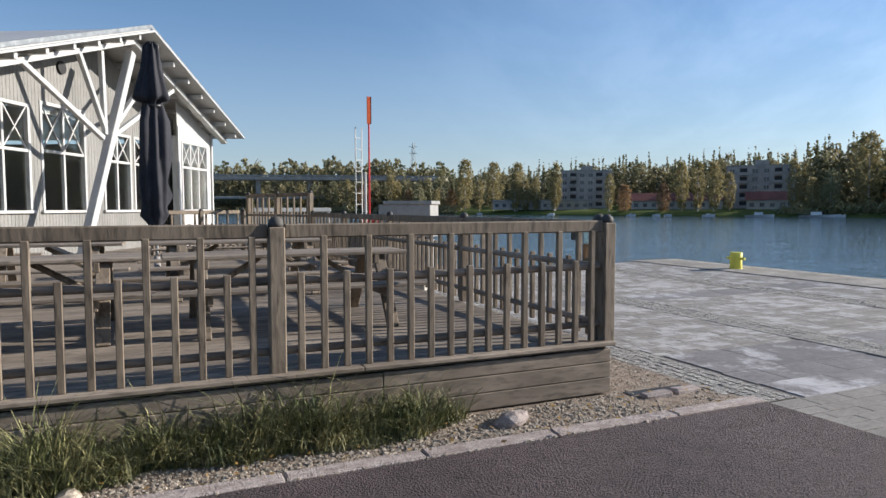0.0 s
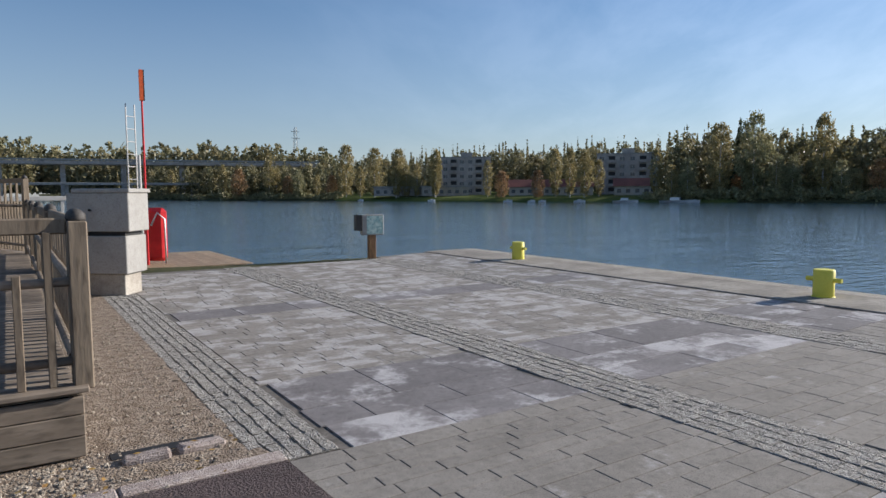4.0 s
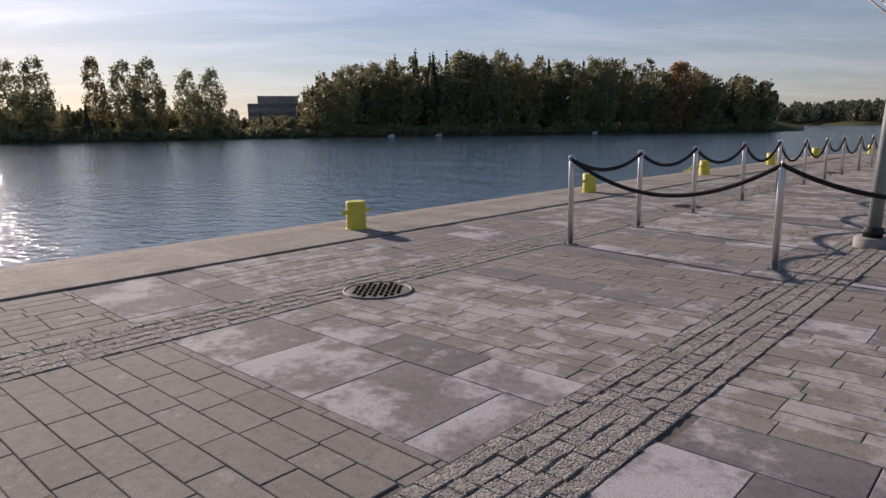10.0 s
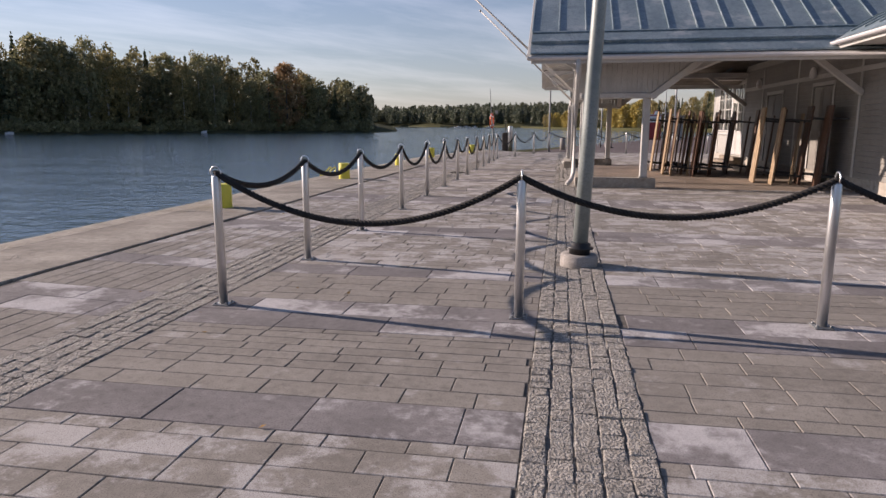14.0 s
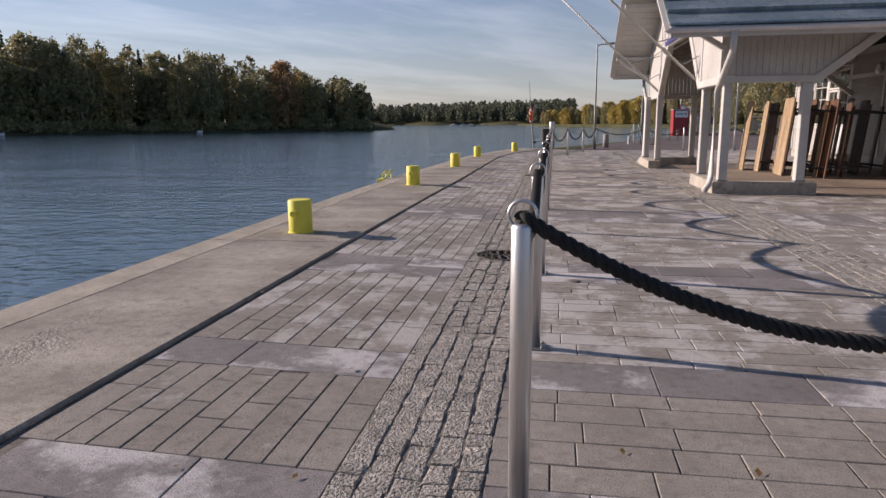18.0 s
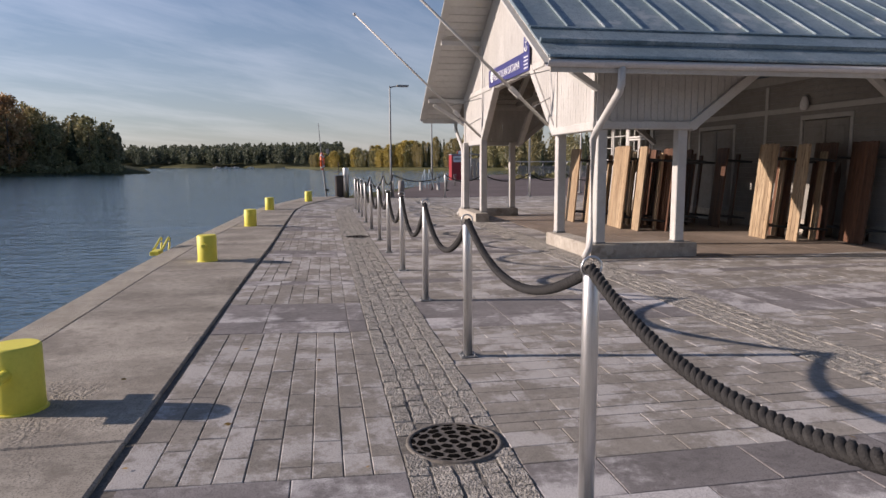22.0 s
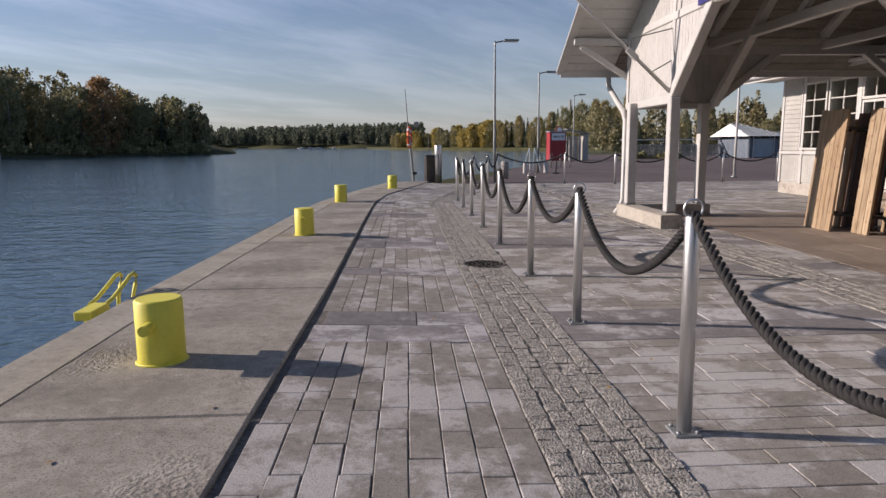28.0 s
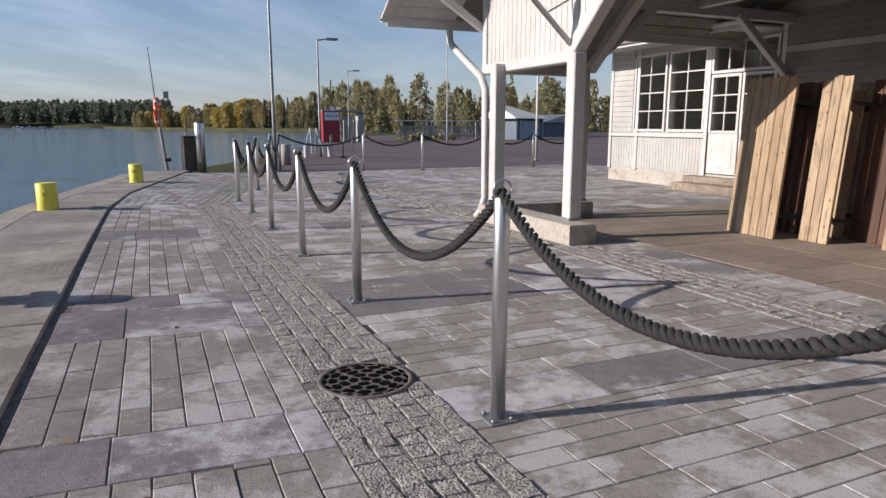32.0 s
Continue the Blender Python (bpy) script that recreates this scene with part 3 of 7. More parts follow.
# ---- ground and water ----
shore = [(-13.75, -15.4), (-13.75, 30), (-13.35, 34.6), (-11.95, 42.6), (-11.2, 44.4), (-9.6, 46.4), (-3.2, 62), (15, 109), (40, 160), (74, 214), (62, 240), (22, 300), (-14, 400), (-40, 560), (200, 1500), (1500, 1500),
         (1500, -1500), (60, -1500), (30, -300), (14, -120), (5, -60), (-2.4, -30), (-3.2, -17), (-7, -15.7)]
ground = part("ground", prism(shore, -5, -0.03), mat_soil)
tagged(ground, "dull green turf and soil of the river bank", "ground", kind="structure")

w = 3200
water = part("water", box(-w, -w, -3, w, w, -1.15), mat_water)
tagged(water, "dark blue rippled river water with sun glitter", "water", kind="structure")

# concrete quay cap with a rougher lip and casting joints; it swings inland at its far end
EDGE = [(-15.4, -13.82), (23.5, -13.82), (28, -13.62), (32, -13.46), (34.6, -13.34), (37, -13.02), (42.6, -11.95), (43.9, -11.2)]
KERB = [(-15.4, -12.12), (10, -12.12), (16, -12.07), (20, -12.05), (24, -11.96), (33, -11.93), (36.2, -11.86), (42.6, -10.4), (43.5, -10.2)]


def along_line(line, y):
    ys_, xs_ = zip(*line)
    return float(np.interp(y, ys_, xs_))


quay = new("quay_edge")
tagged(quay, "broad cast concrete quay edge along the water", "quay", kind="structure")
ys = [-15.4, -9.4, -3.3, 3.0, 9.2, 15.4, 21.6, 24.7, 27.8, 31.2, 34.6, 37.2, 40.0, 42.6, 43.5]
for a, b in zip(ys, ys[1:]):
    e = 0.006
    for nm, off, z, zl, mt in (("concrete_slab", 0.394, 0.07, -1.6, mat_quay), ("lip", 0.0, 0.067, -1.7, mat_quay_old)):
        ring = []
        for yy in (a + e, b - e):
            o = along_line(EDGE, yy) + off
            ring.append(((o, yy), ((along_line(KERB, yy) - 0.03) if off else along_line(EDGE, yy) + 0.391, yy)))
        bq = prism([ring[0][0], ring[0][1], ring[1][1], ring[1][0]], zl, z)
        bmesh.ops.bevel(bq, geom=list(bq.edges), offset=0.012, segments=1, affect="EDGES")
        part(nm, bq, mt, quay)
strip = [y for y, x in KERB]
part("joint_strip", prism([(along_line(KERB, y) - 0.045, y) for y in strip] + [(along_line(KERB, y) + 0.03, y) for y in strip[::-1]], -0.4, 0.04), mat_joint_tar, quay)

# asphalt by the deck and beyond the far ropes
asph = part("asphalt_path", prism([(-3.99, -3.77), (-4.53, 10.05), (30, 10.05), (30, -3.6)], -0.2, 0.006), mat_asphalt)
tagged(asph, "dark fine-grained asphalt path", "road", kind="structure")
yard = part("asphalt_yard", prism([(-10.4, 42.9), (-8.6, 43.5), (-4, 60), (12, 102), (60, 150), (90, 120), (90, 10.06), (6.0, 10.06), (6.0, 41.6), (2.9, 41.6)], -0.2, -0.004), mat_asphalt_red)
tagged(yard, "worn reddish grey asphalt yard", "road", kind="structure")
grav = part("gravel_strip", prism([(-4.0, -3.765), (10, -3.6), (10, -5.2), (-2.9, -5.0), (-2.9, -17), (-3.85, -17), (-3.85, -4.3)], -0.2, 0.004), mat_gravel)
tagged(grav, "coarse brown gravel strip along the deck", "gravel", kind="structure")

# flush granite kerb between gravel and asphalt
kerb = new("kerb")
tagged(kerb, "flush rough granite kerb stones beside the asphalt", "kerb", kind="structure")
kx = -4.0
for k in range(12):
    ln = (0.95, 1.1, 1.0, 0.9)[k % 4]
    y0 = -3.775 + (kx + 4.0) * 0.005
    b = box(kx + 0.005, y0 - 0.135, -0.15, kx + ln - 0.005, y0 + 0.002, 0.02, 0.012)
    for v in b.verts:
        v.co += Vector((0, 0.01 * noise.noise(v.co * 3), 0.006 * noise.noise(v.co * 5)))
    part("kerb_stone", b, mat_kerb, kerb)
    kx += ln

# ---- paving ----
# rows of large slabs across the quay: the heights of their joints along y
ROWS = [[-9.6, -8.9], [-5.47, -4.64, -4.22, -3.75], [-1.54, -0.7, -0.27, 0.17], [2.2, 3.05, 3.46], [4.93, 5.77, 6.19], [8.14, 8.56], [9.77, 10.17, 10.56], [11.57, 12.0], [14.05, 14.45, 14.85],
        [17.8, 18.25, 19.1], [20.3, 20.6], [22.95, 23.4, 23.83], [25.45, 25.87], [27.35, 28.1, 28.45], [31.4, 32.1], [34.6, 35.1], [38, 38.7]]
BANDS = [(q[0], q[-1]) for q in ROWS]
# stretches where the pavers carry much white bloom
BLOOMED = [(-15, -5.47), (6.19, 8.14), (12.0, 17.8), (19.1, 25.45), (25.87, 43)]
rng = random.Random(5)


def gaps(y0, y1):
    """The stretches of y0..y1 that no slab band takes."""
    out, at = [], y0
    for a, b in BANDS:
        if b <= y0 or a >= y1:
            continue
        if a > at:
            out.append((at, a))
        at = max(at, b)
    if at < y1:
        out.append((at, y1))
    return out


def courses_x(x0, x1, y0, y1):
    """Pavers that lie along x, in courses of two widths."""
    out, y = [], y0
    while y < y1 - 0.05:
        d = rng.choice((0.14, 0.21, 0.21))
        d = d if y + d < y1 - 0.06 else y1 - y
        x = x0 - rng.random() * 0.3
        while x < x1:
            ln = rng.choice((0.28, 0.42, 0.42, 0.56))
            a, b = max(x, x0), min(x + ln, x1)
            if b - a > 0.04:
                out.append((a, y, b, y + d))
            x += ln
        y += d
    return out


def courses_y(x0, x1, y0, y1):
    out, x = [], x0
    widths = [0.19, 0.16, 0.17, 0.16, 0.17, 0.18, 0.17, 0.16, 0.18]
    k = (x1 - x0) / sum(widths)
    for wd in widths:
        wd *= k
        y = y0 - rng.random() * 0.3
        while y < y1:
            ln = rng.choice((0.28, 0.42, 0.56, 0.56, 0.7))
            a, b = max(y, y0), min(y + ln, y1)
            if b - a > 0.04:
                out.append((x, a, x + wd, b))
            y += ln
        x += wd
    return out


def slabs(x0, x1, rows, phase):
    """Rows of large slabs on a module of 0.83 m; low rows are shifted by half a slab now and then."""
    out = []
    for i, (p, q) in enumerate(zip(rows, rows[1:])):
        x = phase + (0.415 if q - p < 0.6 and i == 1 else 0.0)
        x -= 0.83 * math.ceil((x - x0) / 0.83)
        while x < x1:
            l0, l1 = max(x, x0), min(x + 0.83, x1)
            if l1 - l0 > 0.08:
                out.append((l0, p, l1, q))
            x += 0.83
    return out


def piece_arrays(rects, h=0.06, inset=0.004, gap=0.0026, rough=0.0, top=0.0, row_gap=None, ends=1.0):
    """Vertices and faces of many flat blocks with eased top edges; ends: how far the ends are eased against the sides."""
    n = len(rects)
    r = np.array(rects)
    gx = gap if row_gap is None else row_gap
    x0, y0, x1, y1 = r[:, 0] + gx, r[:, 1] + gap, r[:, 2] - gx, r[:, 3] - gap
    z = top + (np.random.rand(n) - 0.5) * 0.003
    v = np.zeros((n, 12, 3))
    for k, (i, hh) in enumerate(((0, -h), (0, -inset), (inset, 0))):
        for c, (px, py) in enumerate(((x0 + i, y0 + i * ends), (x1 - i, y0 + i * ends), (x1 - i, y1 - i * ends), (x0 + i, y1 - i * ends))):
            v[:, k * 4 + c, 0], v[:, k * 4 + c, 1], v[:, k * 4 + c, 2] = px, py, z + hh
    if rough:
        v[:, 4:, :] += (np.random.rand(n, 8, 3) - 0.5) * rough
    f = []
    for k in (0, 4):
        for c in range(4):
            d = (c + 1) % 4
            f.append((k + c, k + d, k + 4 + d, k + 4 + c))
    f.append((8, 9, 10, 11))
    f = np.array(f)[None] + (np.arange(n) * 12)[:, None, None]
    return v.reshape(-1, 3), f.reshape(-1, 4)


FALL = 0.03


def fall(x):
    """The lane falls from the quay towards the outer sett strip."""
    return np.maximum(0.0, (-10.3 - x) * FALL)


def bend(y):
    """How far the lane has turned inland at its far end."""
    return np.maximum(0.0, y - 34.95) * 0.227


def bloomed(r):
    """Whether a piece lies in a stretch with much white bloom."""
    return any(a <= (r[1] + r[3]) / 2 <= b for a, b in BLOOMED)


def lay(owner, name, rects, mats, near, h=0.06, rough=0.0, limit=300, turning=False, **kw):
    """Up to 300 of the pieces in the near stretch as parts, the rest joined; mats: (single, joined) plain and bloomed."""
    one = [r for r in rects if near[0] <= r[1] <= (min(near[1], 34.5) if turning else near[1])][:limit]
    chosen = set(one)
    rest = [r for r in rects if r not in chosen]
    cache = {}
    for r in one:
        mat = mats[1 if len(mats) > 1 and bloomed(r) else 0][0]
        key = (round(r[2] - r[0], 3), round(r[3] - r[1], 2), rng.randrange(3) if rough else 0, mat.name)
        if key not in cache:
            v, f = piece_arrays([(-key[0] / 2, -key[1] / 2, key[0] / 2, key[1] / 2)], h, rough=rough, **kw)
            cache[key] = from_quads(v, f, mat, name)
        ob = new(name, cache[key])
        ob.parent = owner
        cx = (r[0] + r[2]) / 2
        ob.location = (cx, (r[1] + r[3]) / 2, float(fall(cx)) + rng.uniform(-0.0015, 0.0015))
        if cx < -10.3:
            ob.rotation_euler = (0, math.atan(FALL), 0)
    for k, pair in enumerate(mats):
        group = [r for r in rest if len(mats) == 1 or bloomed(r) == bool(k)]
        if not group:
            continue
        v, f = piece_arrays(group, h, rough=rough, **kw)
        v[:, 2] += fall(v[:, 0])
        if turning:
            v[:, 0] += bend(v[:, 1])
        ob = new(name + "_field", from_quads(v, f, pair[1], name + "_field"))
        ob.parent = owner
        tagged(ob, kind="stuff")


def base(name, outline, label):
    b = prism(outline, -0.2, -0.003 if "sett" in name else -0.008)
    for v in b.verts:
        v.co.z += float(fall(v.co.x))
    ob = part(name, b, mat_grit if "sett" in name else mat_joint)
    return tagged(ob, label, "pavement", kind="structure")


X_KERB, X_A0, X_A1, X_B0, X_B1 = -12.1, -10.61, -10.0, -7.19, -6.57
Y_END = 42.6


def to_kerb(rects):
    """Fit the lane's pieces between the outer sett strip and the kerb joint, which is not quite straight."""
    out = []
    for a, c, d, e in rects:
        y = (c + e) / 2
        k = (X_A0 - (along_line(KERB, y) + 0.02 - float(bend(y)))) / (X_A0 - X_KERB)
        out.append((X_A0 + (a - X_A0) * k, c, X_A0 + (d - X_A0) * k, e))
    return out


def after_bend(rects):
    """Cut the pieces back where the outer sett strip swings in."""
    out = []
    for a, c, d, e in rects:
        a = max(a, X_A1 + float(bend((c + e) / 2)))
        if d - a > 0.05:
            out.append((a, c, d, e))
    return out


def lay_all():
    edge = [y for y, x in KERB[1:-2]]
    lane = base("pavement_lane", [(X_KERB, -15.3), (X_A0, -15.3), (X_A0, 34.95), (X_A0 + 1.74, Y_END), (along_line(KERB, Y_END), Y_END)] + [(along_line(KERB, y), y) for y in edge[::-1]], "lane of long concrete pavers beside the quay edge")
    rects, big = [], []
    for a, b in gaps(-15.2, Y_END):
        rects += courses_y(X_KERB, X_A0, a, b)
    for b in ROWS:
        a = b[0]
        big += slabs(X_KERB, X_A0, b, -10.79)
    rects = [r for r in rects if math.hypot((r[0] + r[2]) / 2 + 11.74, (r[1] + r[3]) / 2 - 1.33) > 0.6]
    rects, big = to_kerb(rects), to_kerb(big)
    lay(lane, "paver", rects, PAVERS, (11.0, 26.0), turning=True)
    lay(lane, "slab", big, SLABS, (-20, 50), inset=0.004, turning=True)

    middle = base("pavement_middle", [(X_A1, -14.9), (X_B0, -14.9), (X_B0, Y_END), (X_A1, Y_END)], "grey brown concrete pavers with white bloom between two sett strips")
    rects, big = [], []
    for a, b in gaps(-14.8, Y_END):
        rects += courses_x(X_A1, X_B0, a, b)
    for b in ROWS:
        a = b[0]
        big += slabs(X_A1, X_B0, b, -7.51)
    rects, big = after_bend(rects), after_bend(big)
    lay(middle, "paver", rects, PAVERS, (0.0, 8.6))
    lay(middle, "slab", big, SLABS, (-20, 50), inset=0.004)

    right = base("pavement_inner", [(X_B1, -15), (-4.35, -15), (-4.35, -3.77), (-3.97, -3.77), (-4.52, 10.06), (6, 10.06), (6, Y_END - 1), (X_B1, Y_END)], "grey brown concrete pavers in front of the timber porch")
    rects, big = [], []
    for a, b in gaps(-14.6, Y_END):
        if a < 10.06:
            rects += [(p, q, min(u, -4.36 if q < -3.78 else -3.94 - 0.039 * (q + 3.77)), w_) for p, q, u, w_ in courses_x(X_B1, -3.95, a, min(b, 10.06)) if p < (-4.42 if q < -3.78 else -4.0 - 0.039 * (q + 3.77))]
        if b > 10.06:
            lo = max(a, 10.06)
            if lo < 21.7:
                rects += courses_x(X_B1, 2.0, lo, min(b, 21.7))
            if b > 21.7:
                lo2 = max(lo, 21.7)
                hi = min(b, 31.6)
                if lo2 < hi:
                    rects += courses_x(X_B1, -6.0, lo2, hi)
                if b > 31.6:
                    rects += courses_x(X_B1, 3.0, max(lo, 31.6), b)
    for b in ROWS:
        a = b[0]
        big += slabs(X_B1, (-4.4 if a < -3 else -4.0 - 0.039 * (b[-1] + 3.77)) if a < 9 else (1.2 if a < 21 or a > 31 else -6.05), b, -6.09)
    lay(right, "paver", rects, PAVERS, (4.0, 12.0))
    lay(right, "slab", big, SLABS, (-20, 50), inset=0.004)

    for nm, x0, x1, y0, y1, near in (("sett_strip_outer", X_A0, X_A1, -14.9, Y_END, (10.5, 17)), ("sett_strip_inner", X_B0, X_B1, -14.9, Y_END, (4.5, 11)),
                                     ("sett_strip_deck", -4.35, -3.83, -14.9, -3.78, (-6, -3.8))):
        strip = base(nm, [(x0, y0), (x1, y0), (x1, 34.95), (x1 + 1.74, y1), (x0 + 1.74, y1), (x0, 34.95)] if nm == "sett_strip_outer" else [(x0, y0), (x1, y0), (x1, y1), (x0, y1)], "strip of rough split granite setts in five rows")
        rects = []
        rows = 5
        for k in range(rows):
            wd = (x1 - x0) / rows
            y = y0
            while y < y1 - 0.04:
                ln = rng.uniform(0.085, 0.16)
                rects.append((x0 + k * wd + (rng.uniform(-0.006, 0.007) if k else 0), y, x0 + (k + 1) * wd + (rng.uniform(-0.007, 0.006) if k < rows - 1 else 0), min(y + ln, y1)))
                y += ln
        holes = {"sett_strip_outer": [(-10.3, 15.18, 0.29), (-10.28, 26.14, 0.27), (-9.95, 6.98, 0.36)], "sett_strip_inner": [(-6.72, -1.2, 0.2), (-6.82, 12.45, 0.22)]}.get(nm, [])
        rects = [r for r in rects if all(math.hypot((r[0] + r[2]) / 2 - hx, (r[1] + r[3]) / 2 - hy) > hr for hx, hy, hr in holes)]
        lay(strip, "sett", rects, [(mat_sett, mat_sett_all)], near, rough=0.01, inset=0.007, gap=0.0006, row_gap=0.0035, top=0.006, ends=0.5, turning=nm == "sett_strip_outer")

    porch = base("porch_floor", [(-6.0, 21.7), (-0.4, 21.7), (-0.4, 31.6), (-6.0, 31.6)], "brown concrete floor slabs under the porch roof")
    rects = []
    y = 21.7
    while y < 31.5:
        x = -6.0 - rng.random() * 0.5
        while x < -0.42:
            a, b = max(x, -6.0), min(x + 0.8, -0.4)
            if b - a > 0.1:
                rects.append((a, y, b, min(y + 0.5, 31.6)))
            x += 0.8
        y += 0.5
    lay(porch, "floor_slab", rects, [(mat_porch, mat_porch)], (20, 32), inset=0.003, gap=0.002)

# ---- timber porch and harbour building ----
YC, Y_N, Y_F, X_FR = 26.9, 20.85, 32.95, -7.8        # porch axis, eaves, front rake
Z_EAVE, SL = 3.06, 0.605
Z_RIDGE = Z_EAVE + (YC - Y_N) * SL
XW = -0.34                                             # long wall of the building
XG = -6.62                                             # gable wall


def plinths():
    for nm, outline in (("near", [(-6.68, 21.85), (-4.78, 21.85), (-4.78, 22.2), (-6.32, 22.2), (-6.32, 24.08), (-6.68, 24.08)]),
                        ("far", [(-6.93, 31.45), (-5.15, 31.45), (-5.15, 31.1), (-6.56, 31.1), (-6.56, 29.12), (-6.93, 29.12)])):
        b = prism(outline, -0.1, 0.235)
        bmesh.ops.bevel(b, geom=[e for e in b.edges if all(v.co.z > 0.2 for v in e.verts)], offset=0.015, segments=2, affect="EDGES")
        tagged(part("column_plinth", b, mat_plinth), "low L-shaped concrete plinth under porch columns", "plinth", "porch plinths")


COLUMNS = [(-6.48, 22.03), (-6.47, 23.92), (-5.06, 22.03), (-6.74, 31.25), (-6.62, 29.55), (-5.3, 31.29)]
YO = 26.74                                             # middle of the wide opening


def boards(bm, p, q, z_of, z0, step, normal, thick=0.022):
    """Upright cladding boards between p and q (plan points) from z0 to the height z_of(s)."""
    p, q, nrm = Vector((*p, 0)), Vector((*q, 0)), Vector((*normal, 0))
    d = q - p
    n = max(1, int(d.length / step))
    for i in range(n):
        s0, s1 = i / n + 0.004 / d.length, (i + 1) / n - 0.004 / d.length
        a, b2 = p + d * s0, p + d * s1
        lo0, lo1 = (z0(s0), z0(s1)) if callable(z0) else (z0, z0)
        h0, h1 = z_of(s0), z_of(s1)
        if min(h0 - lo0, h1 - lo1) < 0.02:
            continue
        vs = []
        for off in (0, thick):
            for pt, zz in ((a, lo0), (b2, lo1), (b2, h1), (a, h0)):
                vs.append(bm.verts.new((pt.x + nrm.x * off, pt.y + nrm.y * off, zz)))
        for idx in ((3, 2, 1, 0), (4, 5, 6, 7), (0, 1, 5, 4), (1, 2, 6, 5), (2, 3, 7, 6), (3, 0, 4, 7)):
            bm.faces.new([vs[k] for k in idx])
    bmesh.ops.recalc_face_normals(bm, faces=bm.faces)
    return bm


def roof_z(y):
    return Z_RIDGE - abs(y - YC) * SL


def seam_roof(owner, corners_lo, corners_hi, n, name="roof_sheet", seam=0.035, foot=0.32):
    """One roof slope: plate with standing seams; corners as (left, right)."""
    lo0, lo1, hi0, hi1 = (Vector(c) for c in (*corners_lo, *corners_hi))
    nrm = (lo1 - lo0).cross(hi0 - lo0).normalized()
    if nrm.z < 0:
        nrm = -nrm
    b = bmesh.new()
    vs = [b.verts.new(c + nrm * o) for o in (0, 0.03) for c in (lo0, lo1, hi1, hi0)]
    for idx in ((0, 1, 2, 3), (4, 5, 6, 7), (0, 1, 5, 4), (1, 2, 6, 5), (2, 3, 7, 6), (3, 0, 4, 7)):
        b.faces.new([vs[k] for k in idx])
    bmesh.ops.recalc_face_normals(b, faces=b.faces)
    sheet = part(name, b, mat_zinc, owner)
    for i in range(n + 1):
        s = i / n
        a, c = lo0.lerp(lo1, s), hi0.lerp(hi1, s)
        up = (c - a).normalized()
        b = beam(a + up * foot + nrm * 0.05, c + nrm * 0.05, 0.035, seam, 0.008, up=nrm)
        part("standing_seam", b, mat_zinc, sheet)
    if foot > 0.5:                                       # the foot of the slope: a folded gutter ledge and a cross seam
        up = (hi0 - lo0).normalized()
        for d, th, wd in ((0.5, 0.07, 0.05), (foot - 0.04, 0.03, 0.06)):
            part("foot_ledge", beam(lo0 + up * d + nrm * (0.03 + th / 2), lo1 + up * d + nrm * (0.03 + th / 2), wd, th, 0.006, up=nrm), mat_zinc, sheet)
    return sheet, nrm


def gutter(owner, p, q, drop=0.06):
    p, q = Vector(p), Vector(q)
    b = bmesh.new()
    d = (q - p).normalized()
    sidev = Vector((d.y, -d.x, 0))
    prof = [(0.075 * math.cos(t), 0.075 * math.sin(t)) for t in [math.pi + k * math.pi / 8 for k in range(9)]]
    prof += [(0.066 * math.cos(t), 0.066 * math.sin(t)) for t in [2 * math.pi - k * math.pi / 8 for k in range(9)]]
    ends = [[b.verts.new(e + sidev * x + Vector((0, 0, z - drop))) for x, z in prof] for e in (p, q)]
    n = len(prof)
    for k in range(n):
        b.faces.new((ends[0][k], ends[0][(k + 1) % n], ends[1][(k + 1) % n], ends[1][k])).smooth = True
    b.faces.new(ends[0]); b.faces.new(ends[1][::-1])
    return part("gutter", b, mat_gutter, owner)


def downpipe(owner, pts, r=0.052):
    return part("downpipe", tube(pts, r, 12), mat_white, owner, smooth=True)


def window(owner, y0, y1, z0, z1, cols, rows, x=XW, fw=0.06, transom=None, name="window"):
    """A glazed unit in the long wall (facing -x), with bars."""
    win = part(name, bmesh.new(), mat_white, owner)
    b = bmesh.new()
    for a in ((y0, z0, y0 + fw, z1), (y1 - fw, z0, y1, z1), (y0 + fw, z0, y1 - fw, z0 + fw), (y0 + fw, z1 - fw, y1 - fw, z1)):
        box(x - 0.045, a[0], a[1], x + 0.03, a[2], a[3], 0.006, bm=b)
    part("window_frame", b, mat_white, win)
    iy0, iy1, iz0, iz1 = y0 + fw, y1 - fw, z0 + fw, z1 - fw
    zs = [iz0 + (iz1 - iz0) * k / rows for k in range(rows + 1)]
    ysl = [iy0 + (iy1 - iy0) * k / cols for k in range(cols + 1)]
    for k in range(1, cols):
        part("glazing_bar", box(x - 0.03, ysl[k] - 0.014, iz0, x + 0.01, ysl[k] + 0.014, iz1, 0.004), mat_white, win)
    for k in range(1, rows):
        part("glazing_bar", box(x - 0.028, iy0, zs[k] - 0.014, x + 0.008, iy1, zs[k] + 0.014, 0.004), mat_white, win)
    for i in range(cols):
        for j in range(rows):
            g = part("pane", box(x - 0.008, ysl[i] + 0.01, zs[j] + 0.01, x - 0.004, ysl[i + 1] - 0.01, zs[j + 1] - 0.01), mat_glass, win)
            g.visible_shadow = False
    return win


